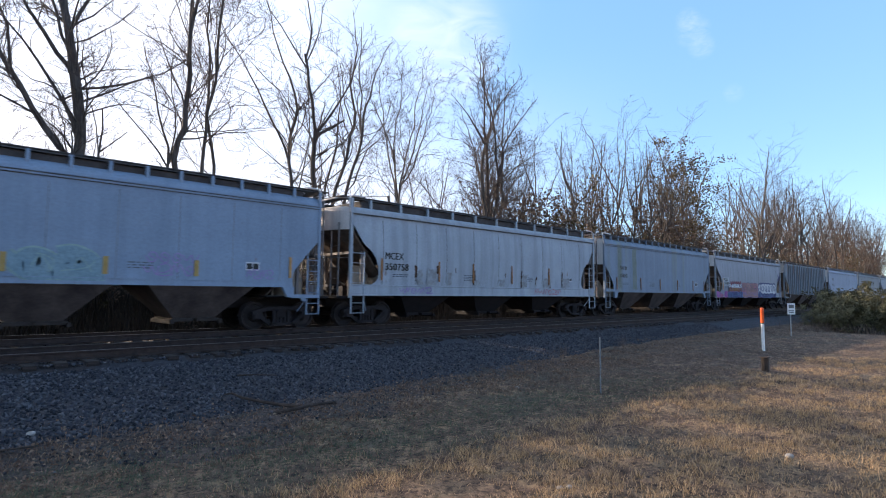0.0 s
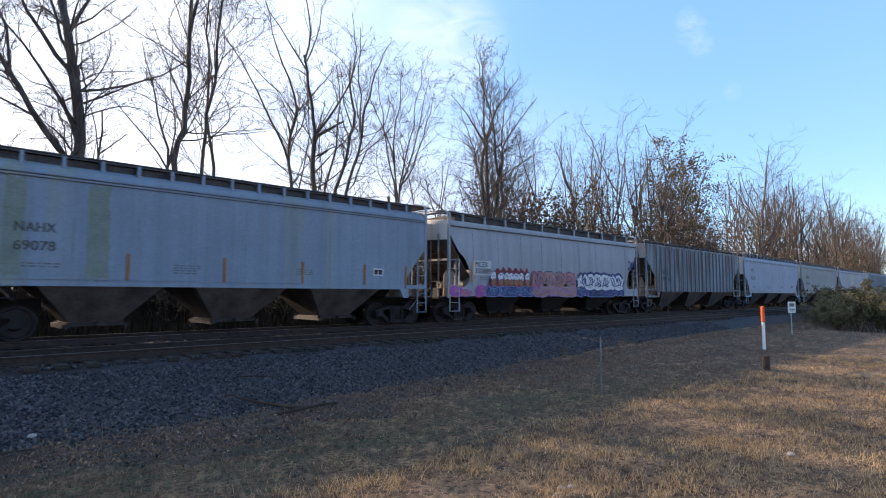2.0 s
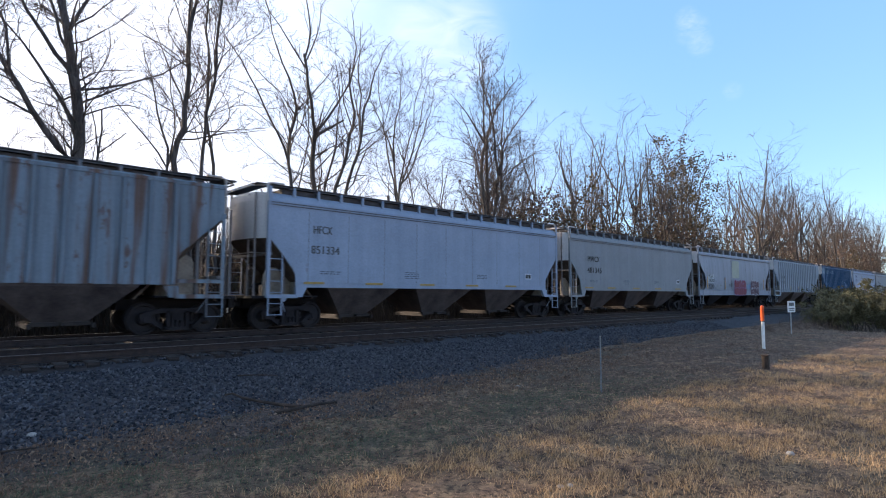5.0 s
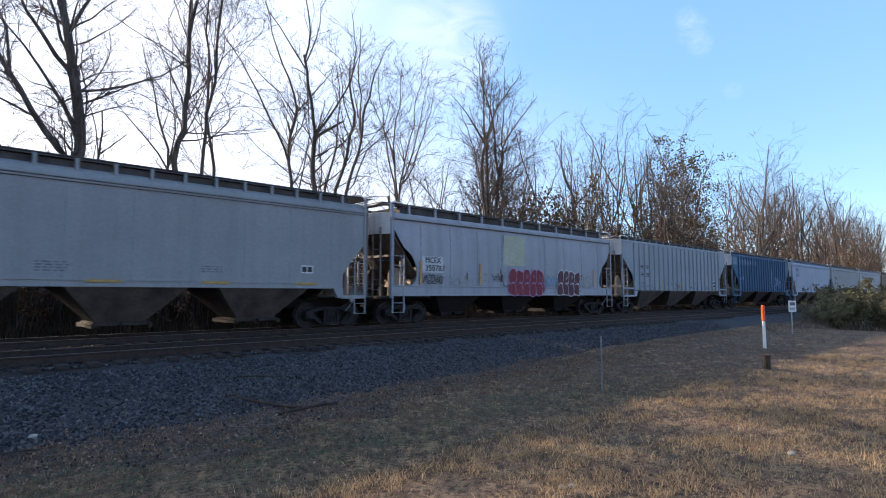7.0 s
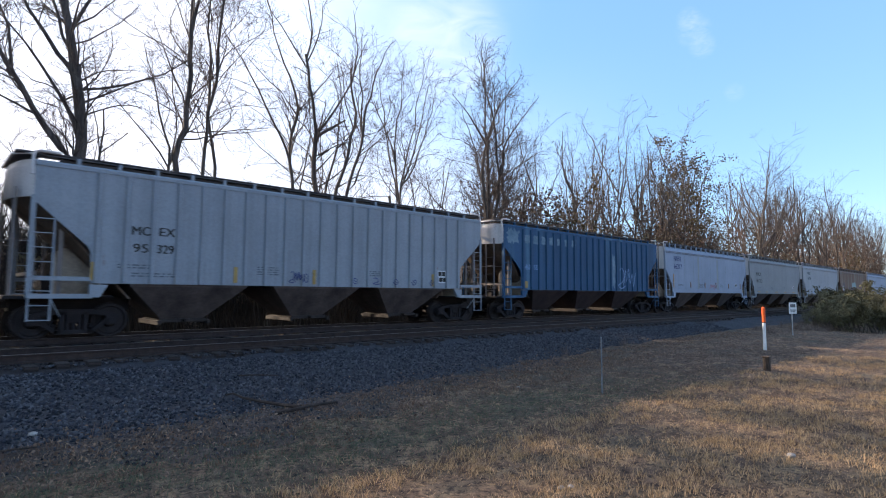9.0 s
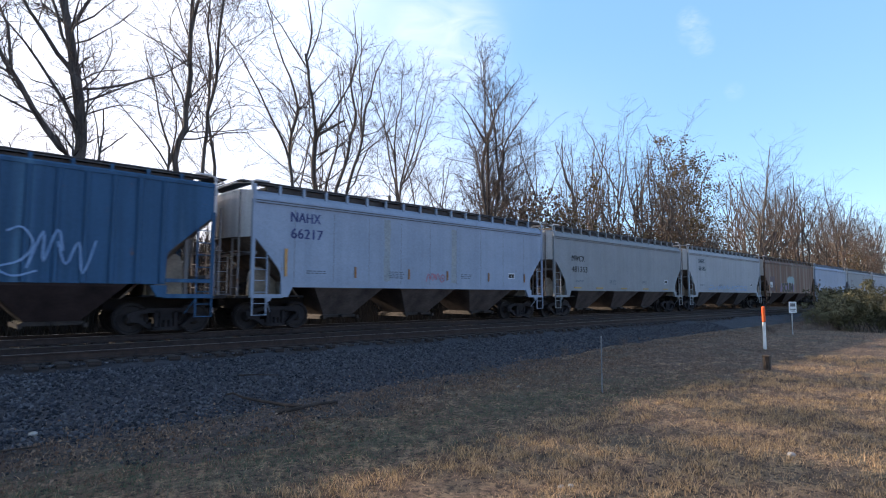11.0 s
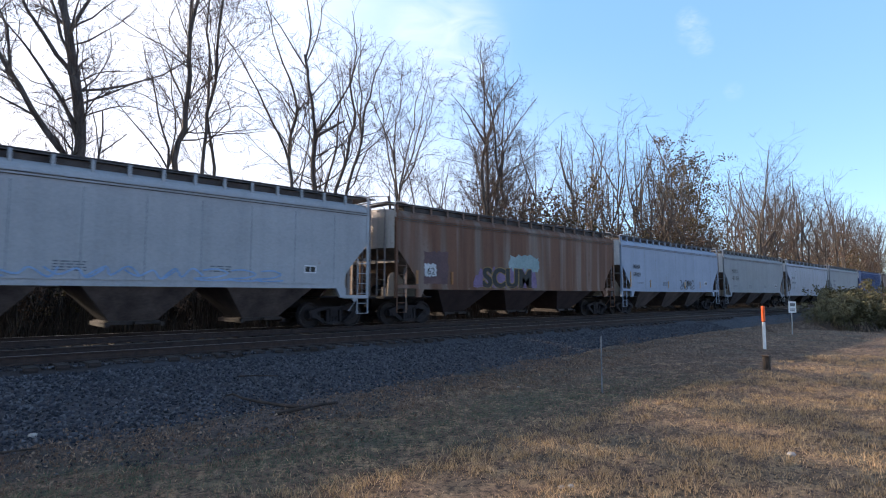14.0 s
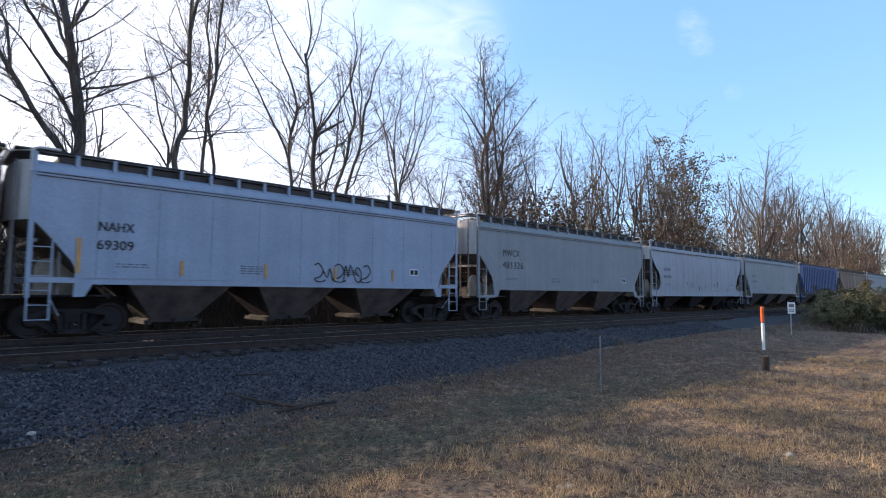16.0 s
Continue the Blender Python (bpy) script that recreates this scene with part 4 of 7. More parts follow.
def bubbles(car, style, half, dx0, dx1, z0, z1, count, fill, line, seed, label, line_w=0.035):
    """Swollen overlapping shapes that run into one mass, edged and parted by thin strokes."""
    rnd = random.Random(seed)
    piece = tagged(new("graffiti"), label)
    piece.parent = car
    y, w, h = wall_y(style), (dx1 - dx0) / count, z1 - z0
    spots = []
    for i in range(count):
        cx = -half + dx0 + w * (i + 0.5)
        spots.append((cx, z0 + h * (0.66 + rnd.uniform(-0.04, 0.04)), w * 0.60, h * 0.34, rnd.randrange(999)))
        spots.append((cx + rnd.uniform(-0.1, 0.1) * w, z0 + h * 0.26, w * 0.62, h * 0.28, rnd.randrange(999)))
    for name, ink, grow, off in (("outline", line, line_w, 0.0), ("letter_fill", fill, 0.0, -0.006)):
        bm = bmesh.new()
        for k, (cx, cz, rx, rz, sd) in enumerate(spots):
            blob(bm, cx, cz, rx + grow, rz + grow, y + off - 0.0005 * (k % 4), random.Random(sd), 0.42)
        tagged(link_mesh(name, mesh_from(name, bm), ink, piece), kind="stuff")
    bm = bmesh.new()
    for i in range(count):
        cx = -half + dx0 + w * (i + 0.5)
        top = z0 + h * rnd.uniform(0.86, 0.96)
        ribbon(bm, soft([(cx + w * 0.46, top), (cx + w * rnd.uniform(0.36, 0.5), z0 + h * 0.62), (cx + w * 0.3, z0 + h * 0.5), (cx - w * 0.1, z0 + h * 0.46)]), line_w * 0.8, y - 0.010)
        ribbon(bm, soft([(cx - w * 0.35, z0 + h * 0.42), (cx, z0 + h * 0.52), (cx + w * 0.34, z0 + h * 0.30), (cx + w * 0.30, z0 + h * 0.04)]), line_w * 0.8, y - 0.0105)
        if rnd.random() < 0.7:
            ribbon(bm, soft([(cx - w * 0.1, z0 + h * 0.80), (cx + w * 0.12, z0 + h * 0.76), (cx, z0 + h * 0.68), (cx - w * 0.12, z0 + h * 0.72)]), line_w * 0.7, y - 0.011)
    tagged(link_mesh("highlight", mesh_from("highlight", bm), line, piece), kind="stuff")


def arches(car, style, half, tops, z0, z1, label):
    """A row of tall round-topped shapes, white above and orange below, edged in navy before a ragged red cloud."""
    rnd = random.Random(31)
    piece = tagged(new("graffiti"), label)
    piece.parent = car
    y, h = wall_y(style), z1 - z0
    bm = bmesh.new()
    n = 34
    a, b = tops[0] - 0.28, tops[-1] + 0.3
    low = [bm.verts.new((-half + a + (b - a) * k / n, y + 0.004, z0)) for k in range(n + 1)]
    high = [bm.verts.new((-half + a + (b - a) * k / n, y + 0.004, z0 + h * (0.35 + 0.75 * min(1, k / 6, (n - k) / 3) + (rnd.uniform(0.05, 0.22) if k % 5 < 3 else -0.05)))) for k in range(n + 1)]
    for k in range(n):
        bm.faces.new((low[k], low[k + 1], high[k + 1], high[k]))
    link_mesh("spray_cloud", mesh_from("spray_cloud", bm), INK["red"], piece)
    for name, ink, rx, rz, up, off in (("outline", INK["navy"], 0.24, 0.44, 0.55, -0.002), ("letter_fill", INK["white"], 0.185, 0.26, 0.68, -0.006), ("lower_fill", INK["rust"], 0.16, 0.22, 0.34, -0.010)):
        bm = bmesh.new()
        for k, dx in enumerate(tops):
            blob(bm, -half + dx, z0 + h * up, rx, h * rz, y + off - 0.0005 * (k % 3), random.Random(k), 0.5)
        tagged(link_mesh(name, mesh_from(name, bm), ink, piece), kind="stuff")
    bm = bmesh.new()
    for k, dx in enumerate(tops):
        for d in (-0.06, 0.07):
            blob(bm, -half + dx + d, z0 + h * rnd.uniform(0.66, 0.80), 0.035, 0.045, y - 0.013, rnd)
    tagged(link_mesh("dots", mesh_from("dots", bm), INK["navy"], piece), kind="stuff")


def sprayed_word(car, style, half, body, dx, z, size, width, label):
    """Fat sprayed letters: dark faces on an ochre rim, in a ragged lilac haze."""
    piece = tagged(new("graffiti"), label)
    piece.parent = car
    rnd = random.Random(44)
    y = wall_y(style)
    for swell, ink, off in ((0.075, INK["ochre"], 0.0), (0.035, INK["black"], -0.006)):
        for me in text_mesh(body, size * 1.75, width, swell):
            link_mesh("letter", me, ink, piece, "", pose(-half + dx, y + off, z, 90, 0, 0))
    bm = bmesh.new()
    n = 30
    low = [bm.verts.new((-half + dx - 0.6 + (width + 1.1) * k / n, y + 0.006, z - rnd.uniform(0.0, 0.06))) for k in range(n + 1)]
    high = [bm.verts.new((-half + dx - 0.6 + (width + 1.1) * k / n, y + 0.006, z + size * 1.22 * min(1.0, 0.35 + k / 5, 0.5 + (n - k) / 3) + (rnd.uniform(0.0, 0.14) if k % 2 else -0.12))) for k in range(n + 1)]
    for k in range(n):
        bm.faces.new((low[k], low[k + 1], high[k + 1], high[k]))
    link_mesh("spray_cloud", mesh_from("spray_cloud", bm), INK["plum"], piece)


def rust_runs(car, style, half, count, seed):
    """Rust spots with short runs below, each of its own shape."""
    rnd = random.Random(seed)
    for _ in range(count):
        dx, z = 2.0 + (2 * half - 4.0) * rnd.randrange(1, 11) / 11 + rnd.uniform(-0.12, 0.05), rnd.uniform(1.75, 2.5)
        w = rnd.uniform(0.04, 0.12)
        patch(car, style, half, dx, dx + w, z - rnd.uniform(0.15, 0.5), z, INK["rust_run"], "rust_spot", "dark rust spot with a run", 0.03, rnd.randrange(999), 0.004)


def seams(car, style, half, count, ink):
    """Weld seams and dents: thin upright beads on the near side."""
    bm = bmesh.new()
    for i in range(count):
        x = -half + 1.47 + (2 * half - 2.94) * i / (count - 1)
        prev = None
        for k in range(9):
            z = 1.62 + (4.08 - 1.62) * k / 8
            y = -(bulge(style, z) + 0.004)
            cur = (bm.verts.new((x - 0.013, y, z)), bm.verts.new((x + 0.013, y, z)))
            if prev:
                bm.faces.new((prev[0], prev[1], cur[1], cur[0]))
            prev = cur
    tagged(link_mesh("weld_seam", mesh_from("weld_seam", bm), ink, car, "vertical weld seams"), kind="stuff")

# ---- trees ----
def branch_path(rnd, start, direction, length, bend, up, n):
    """A wandering line: each step keeps part of the last turn, and bends a little towards the light."""
    pts, d, p = [Vector(start)], Vector(direction).normalized(), Vector(start)
    turn = Vector((0, 0, 0))
    for _ in range(n):
        turn = turn * 0.45 + Vector((rnd.gauss(0, bend), rnd.gauss(0, bend), rnd.gauss(0, bend) + up))
        d = (d + turn).normalized()
        p = p + d * (length / n)
        pts.append(p.copy())
    return pts


class Tubes:
    def __init__(self):
        self.v, self.f = [], []

    def add(self, pts, r0, r1, sides):
        base = len(self.v)
        n = len(pts)
        for i, p in enumerate(pts):
            d = (pts[min(i + 1, n - 1)] - pts[max(i - 1, 0)]).normalized()
            u = d.orthogonal().normalized()
            w = d.cross(u)
            r = r0 + (r1 - r0) * i / (n - 1)
            for k in range(sides):
                a = 2 * math.pi * k / sides
                q = p + (u * math.cos(a) + w * math.sin(a)) * r
                self.v.append(q[:])
        for i in range(n - 1):
            for k in range(sides):
                a, b = base + i * sides + k, base + i * sides + (k + 1) % sides
                self.f.append((a, b, b + sides, a + sides))

    def mesh(self, name):
        me = bpy.data.meshes.new(name)
        me.from_pydata(self.v, [], self.f)
        me.polygons.foreach_set("use_smooth", [True] * len(self.f))
        return me


def sprout(rnd, wood, twigs, path, r0, r1, level, spread, density, start=0.3, fine=0):
    """Branches along a limb, then smaller ones along those, down to twigs."""
    n = len(path)
    length = sum((b - a).length for a, b in zip(path, path[1:]))
    rate = ((0.9, 1.35, 1.6), (1.65, 2.8, 3.7))[fine][level - 1]
    count = max(2, int(density * length * rate))
    side = Vector((rnd.gauss(0, 1), rnd.gauss(0, 1), 0.3)).normalized()
    for _ in range(count):
        t = start + (1 - start) * rnd.random() ** 0.75
        i = min(n - 2, int(t * (n - 1)))
        p = path[i].lerp(path[i + 1], t * (n - 1) - i)
        d = (path[i + 1] - path[i]).normalized()
        side = (Vector((rnd.gauss(0, 1), rnd.gauss(0, 1), rnd.gauss(0, 0.6))) - side * 0.8).normalized()
        a = spread * rnd.uniform(0.6, 1.3)
        nd = (d * math.cos(a) + side * math.sin(a)).normalized()
        ln = length * rnd.uniform(*((0.25, 0.55), (0.3, 0.65), (0.3, 0.7))[level - 1]) * (1.15 - 0.65 * t)
        ln = min(ln, (4.5, 2.1, 1.0)[level - 1])
        rr = max(0.009, (r0 + (r1 - r0) * t) * rnd.uniform(0.30, 0.5))
        if ln < 0.14:
            continue
        steps = ((4, 2, 2), (6, 4, 3))[fine][level - 1]
        sub = branch_path(rnd, p, nd, ln, (0.19, 0.23, 0.26)[level - 1] * (1.0 if fine else 1.1), 0.04, steps)
        if level == 1:
            rr = min(rr, 0.05)
            wood.add(sub, rr, rr * 0.3, 4)
        else:
            rr = min(rr, 0.022)
            r3 = max(0.0075 if fine else 0.0105, rr)
            twigs.add(sub, r3, r3 * 0.4, 3)
        if level < 3:
            sprout(rnd, wood, twigs, sub, rr, rr * 0.3, level + 1, spread, density, 0.12, fine)


def tree_meshes(seed, stems, density=1.0, spread=0.65, fine=None):
    """stems: (base radius, top radius, [(x, y, z), ...]) limbs of one tree, thickest first."""
    rnd = random.Random(seed)
    wood, twigs = Tubes(), Tubes()
    fine = (1 if seed < 20 else 0) if fine is None else fine
    for r0, r1, pts in stems:
        path = [Vector(p) for p in pts]
        wood.add(path, r0, r1, 7)
        sprout(rnd, wood, twigs, path, r0, r1, 1, spread, density, 0.35 if path[0].z < 0.5 else 0.12, fine)
    return wood.mesh("trunk"), twigs.mesh("crown")


def random_stems(rnd, height, stems, lean, r=0.2):
    """Stems that part low, each with a few forks of its own, so that the crown ends broad and round."""
    out = []
    for k in range(stems):
        a = rnd.uniform(0, 360)
        h = height * rnd.uniform(0.8, 1.0)
        ca, sa = math.cos(radians(a)), math.sin(radians(a))
        l = math.degrees(math.atan(lean * rnd.uniform(0.3, 1.0)))
        q = limb(0, -0.3, l * 0.4, l, h, r * rnd.uniform(0.7, 1.0))
        turned = [(q[0], q[1], [(x * ca - y * sa, x * sa + y * ca, z) for x, y, z in q[2]])]
        for _ in range(rnd.randrange(2, 5)):
            b = rnd.uniform(0, 360)
            cb, sb = math.cos(radians(b)), math.sin(radians(b))
            base = turned[0]
            f = fork(base, h * rnd.uniform(0.35, 0.7), 0, 0, 1.0, 0.1)[2][0]
            w = limb(0, 0, rnd.uniform(25, 42), rnd.uniform(0, 22), h * rnd.uniform(0.3, 0.48), r * rnd.uniform(0.35, 0.55))
            turned.append((w[0], w[1], [(f[0] + x * cb - y * sb, f[1] + x * sb + y * cb, f[2] + z) for x, y, z in w[2]]))
        out += turned
    return out


def limb(x0, z0, lean0, lean1, length, r0, r1=0.02, sway=0.0, y0=0.0):
    """A limb that starts at (x0, z0) over the tree's foot and leans from the upright towards +x, by lean0 degrees at first and lean1 at last."""
    pts, x, z, y = [(x0, y0, z0)], x0, z0, y0
    n = max(5, int(length / 0.85))
    wob = random.Random(int(x0 * 977 + z0 * 131 + lean0 * 37 + lean1 * 11 + length * 71))
    w = v = 0.0
    for k in range(n):
        w = w * 0.4 + wob.gauss(0, 6.5)
        v = v * 0.4 + wob.gauss(0, 0.10)
        a = radians(lean0 + (lean1 - lean0) * (k + 0.5) / n + w)
        x, z, y = x + math.sin(a) * length / n, z + math.cos(a) * length / n, y + (sway + v) * length / n
        pts.append((x, y, z))
    return (r0, r1, pts)


def fork(parent, z, lean0, lean1, length, r0, r1=0.015, sway=0.0):
    """A limb that leaves another one at the height z."""
    pts = parent[2]
    for (xa, ya, za), (xb, yb, zb) in zip(pts, pts[1:]):
        if za <= z <= zb:
            t = (z - za) / (zb - za)
            return limb(xa + (xb - xa) * t, z, lean0, lean1, length, r0, r1, sway, ya + (yb - ya) * t)
    return limb(pts[-1][0], pts[-1][2] - 0.05, lean0, lean1, length, r0, r1, sway, pts[-1][1])


def leaf_mesh(name, seed, crown, count, size, low=0.0, high=1e9, loose=0.12):
    """Small withered leaves set on the twigs of a crown."""
    rnd = random.Random(seed)
    cv = [v.co.copy() for v in crown.vertices if low < v.co.z < high]
    v, f = [], []
    for _ in range(count if cv else 0):
        p = rnd.choice(cv) + Vector((rnd.gauss(0, loose), rnd.gauss(0, loose), rnd.gauss(0, loose)))
        a = Vector((rnd.gauss(0, 1), rnd.gauss(0, 1), rnd.gauss(0, 1))).normalized()
        b = a.orthogonal().normalized()
        s = size * rnd.uniform(0.6, 1.3)
        k = len(v)
        v += [(p - a * s)[:], (p + b * s * 0.55)[:], (p + a * s)[:], (p - b * s * 0.55)[:]]
        f.append((k, k + 1, k + 2, k + 3))
    me = bpy.data.meshes.new(name)
    me.from_pydata(v, [], f)
    return me


def place_tree(meshes, x, y, rz=0.0, label="bare deciduous tree with dark grey bark", leaves=None, scale=1.0, group="bare trees behind the railway", name="tree", category="tree"):
    tree = tagged(new(name), label, category, group)
    tree.matrix_basis = pose(x, y, ground_z(x, y) - 0.05, 0, 0, rz) @ Matrix.Scale(scale, 4)
    link_mesh("trunk", meshes[0], M["bark"], tree)
    link_mesh("crown", meshes[1], M["twig"], tree, "fine bare branches and twigs")
    if leaves:
        link_mesh("leaves", leaves[0], leaves[1], tree, "sparse withered leaves")
    return tree


def build_trees():
    rnd = random.Random(11)
    # the large trees near the railway, one by one
    t = limb(0, -0.3, 0, -1, 11.9, 0.27, 0.20)
    u = fork(t, 11.4, 1, 4, 8.5, 0.19, 0.04)
    w = fork(t, 7.2, -33, -27, 8.0, 0.15, 0.03, -0.1)
    big = tree_meshes(1, [t, u, w, fork(t, 8.0, -18, -44, 6.5, 0.10, 0.02, 0.15), fork(w, 9.0, -60, -96, 3.2, 0.05), fork(t, 11.1, -40, -14, 6.5, 0.10),
                               fork(u, 11.8, -16, -8, 6.5, 0.07, 0.02, 0.2), fork(t, 10.4, 56, 36, 5.8, 0.06), fork(t, 9.8, 68, 74, 3.8, 0.05), fork(u, 12.3, 52, 36, 3.6, 0.04),
                               fork(u, 12.8, 25, 40, 5.0, 0.09), fork(u, 13.1, -22, -10, 5.0, 0.06), fork(w, 10.5, -4, -20, 6.0, 0.06)], 1.25, 0.75)
    place_tree(big, 4.43, 27.0, label="large bare spreading tree with forked dark trunk", leaves=(leaf_mesh("leaves", 7, big[1], 900, 0.045, 7.0), M["leaf_dry"]))
    t = limb(0, -0.3, -2, -3, 22.5, 0.19, 0.05)
    place_tree(tree_meshes(2, [t, fork(t, 14.6, 14, 7, 7, 0.09), fork(t, 12.8, -64, -58, 2.4, 0.035)], 0.75, 0.7), 9.93, 28.0, label="tall straight bare tree trunk")
    place_tree(tree_meshes(3, [limb(0, -0.3, 0, 5, 21.5, 0.12, 0.04)], 0.75, 0.7), 9.85, 28.5, label="tall slender bare tree")
    place_tree(tree_meshes(4, [limb(0, -0.3, 0, 1, 20, 0.12, 0.03)], 0.9, 0.75), 10.68, 27.8, label="slender bare tree with short dead branches")
    place_tree(tree_meshes(5, [limb(0, -0.3, 0, -14, 10.2, 0.055)], 0.15), 5.5, 27.0, label="thin leaning dead sapling")
    t = limb(0, -0.3, 0, -2, 10.2, 0.09, 0.03)
    place_tree(tree_meshes(6, [t, fork(t, 7.9, 48, 46, 1.5, 0.04)], 0.10), 5.85, 27.0, label="broken dead snag with one side branch")
    t = limb(0, -0.3, 0, 0, 8.4, 0.09, 0.06)
    place_tree(tree_meshes(7, [t, fork(t, 7.8, -34, -52, 4.2, 0.045), fork(t, 7.9, -10, -16, 6.0, 0.06), fork(t, 7.9, 20, 16, 5.5, 0.05), fork(t, 8.0, 3, 6, 6.0, 0.04)], 1.0, 0.75), 8.4, 28.0, label="slender multi-stemmed bare tree")
    t = limb(0, -0.3, -3, -4, 13.2, 0.12, 0.085)
    place_tree(tree_meshes(8, [t, fork(t, 12.7, -20, -16, 6.5, 0.075), fork(t, 9.4, -26, -36, 8.5, 0.075), fork(t, 12.3, -42, -50, 4, 0.045), fork(t, 12.6, 40, 26, 4.5, 0.05), fork(t, 6.5, 12, 6, 9, 0.05)], 0.95, 0.7), 15.1, 28.5, label="bare tree forked low into slender limbs")
    t = limb(0, -0.3, 0, -3, 11.6, 0.20, 0.13)
    u = fork(t, 11.1, -14, -8, 4.5, 0.10, 0.07)
    place_tree(tree_meshes(9, [t, u, fork(u, 15.2, 8, -8, 5.5, 0.06), fork(t, 10.9, 44, 56, 2.6, 0.11, 0.05), fork(t, 11.5, 38, 8, 8.0, 0.085), fork(u, 14.6, -44, -22, 4.5, 0.05), fork(u, 15.0, 30, 14, 4.5, 0.045)], 0.95, 0.7), 16.4, 28.5, label="bare tree with a thick forked trunk")
    t, u, w = limb(0, -0.3, 7, 19, 13.0, 0.13, 0.09), limb(1.0, -0.3, 7, 19, 14.5, 0.13, 0.07), limb(-0.5, -0.3, 7, 15, 11.5, 0.10, 0.06)
    place_tree(tree_meshes(10, [t, u, w, fork(t, 12.2, 8, 3, 8.0, 0.085), fork(u, 13.6, 20, 40, 6.0, 0.06), fork(w, 10.8, 6, -9, 5.5, 0.055), fork(t, 12.0, -22, -14, 4, 0.05), fork(u, 11.5, -4, 2, 7, 0.06), fork(u, 8.0, 36, 44, 7.0, 0.06)], 0.72, 0.7), 16.15, 28.5, label="clump of leaning bare stems")
    t = limb(0, -0.3, 3, 14, 16.5, 0.12)
    place_tree(tree_meshes(11, [t, fork(t, 7.5, -20, -8, 9, 0.06), fork(t, 9.0, 30, 12, 8, 0.06)], 0.75, 0.7), 21.6, 29.0, label="slender bare grey tree")
    t = limb(0, -0.3, -5, -20, 15.5, 0.13)
    place_tree(tree_meshes(12, [t, fork(t, 8.0, 14, 20, 9, 0.07), fork(t, 10.0, -2, 10, 8.0, 0.06), limb(1.2, -0.3, -3, -22, 13, 0.09)], 0.75, 0.7), 25.2, 29.0, label="bare tree with upswept limbs")
    place_tree(tree_meshes(13, [limb(0, -0.3, 0, 0, 8.6, 0.14, 0.09)], 0.25), 22.3, 28.0, label="short broken dead tree snag")
    t, u, w, q = limb(-1.3, -0.3, 8, 8, 12.5, 0.18, 0.12), limb(0.4, -0.3, 2, 4, 14.5, 0.20, 0.12), limb(0.2, -0.3, 9, 14, 14.5, 0.18, 0.10), limb(0.0, -0.3, -12, -10, 14.0, 0.16, 0.10)
    place_tree(tree_meshes(14, [t, u, w, q, fork(t, 11.0, -14, -34, 9.5, 0.10), fork(t, 10.0, 4, -10, 9, 0.08), fork(w, 9.0, 26, 40, 8, 0.07), fork(t, 7.5, -24, -30, 9, 0.07), fork(u, 13.8, 20, 36, 7.5, 0.10), fork(u, 13.0, -8, 2, 8.5, 0.09), fork(w, 13.8, 14, 52, 6.5, 0.08), fork(w, 11.0, 40, 52, 6.0, 0.07),
                                fork(q, 13.2, -34, -66, 4.8, 0.08), fork(q, 11.0, 2, 12, 8, 0.08), limb(0.9, 0.5, 34, 64, 12.0, 0.09), limb(-0.6, 2.5, -28, -52, 10.5, 0.09)], 1.0, 0.7), 32.4, 29.0, scale=1.0, label="broad vase-shaped bare tree with many stems")
    # the wood further along, from a few grown forms
    kinds, crowns = [], []
    for k in range(9):
        r2 = random.Random(40 + k)
        kinds.append(tree_meshes(60 + k, random_stems(r2, 18, 1 + (k + 1) % 3, 0.16 + 0.07 * (k % 3), 0.19), 0.85, 0.75))
    olive = [(leaf_mesh("leaves", k, kinds[k][1], 3000, 0.115, 5.0, 17.5, 0.2), M["leaf_olive"]) for k in (0, 1)]
    brown = [(leaf_mesh("leaves", 20 + k, kinds[k][1], 1700, 0.065, 1.5, 11, 0.25), M["leaf_dry"]) for k in (2, 3, 4)]
    spots = [(28.5, 31, 0.85, 2, 0), (38.5, 31, 0.72, 5, 0), (42, 28, 0.86, 3, 0), (46.8, 28.5, 0.9, 4, 2), (50.5, 29, 0.88, 6, 0), (55.8, 28, 0.98, 7, 0), (59.0, 27.5, 0.95, 2, 2),
             (62.0, 27, 1.04, 0, 1), (66.5, 28, 1.0, 1, 1), (70.5, 28, 0.82, 3, 2), (74.0, 29, 0.7, 5, 2), (79.5, 25, 0.98, 8, 0), (83.0, 25, 1.10, 6, 0), (87.0, 25.5, 1.05, 5, 0),
             (93.0, 26, 0.9, 7, 0), (99.0, 26, 0.95, 3, 2), (106.0, 25, 1.05, 4, 0), (113.0, 25, 1.08, 2, 0), (122.0, 25, 1.05, 0, 0), (131.0, 25, 1.04, 8, 2), (141.0, 25, 0.98, 6, 2), (152.0, 25, 0.92, 7, 0), (164.0, 25, 0.92, 1, 2), (178.0, 25, 0.92, 3, 2), (195.0, 25, 0.9, 4, 2), (215.0, 25, 0.9, 5, 2)]
    for n in range(6):           # unseen leafy trees to the left, added to shade the lawn
        place_tree(kinds[n % 2], -14.0 + n * 1.25, 25.5 + 1.1 * (n % 3), n * 70, "unseen young tree with olive leaves, added to shade the lawn", olive[n % 2], 0.5)
    tops = [(leaf_mesh("leaves", 34 + k, kinds[k][1], 2000, 0.17, 14.3, 19.0), M["leaf_olive"]) for k in (0, 1)]
    for n in range(4):           # taller unseen trees deeper in, placed for their shade on the lawn
        place_tree(kinds[n % 2], -14.2 + n * 1.3, 41.5 + 1.0 * (n % 4), n * 70, "unseen slim tree with leaves at its top, added to shade the lawn", tops[n % 2], 1.0)
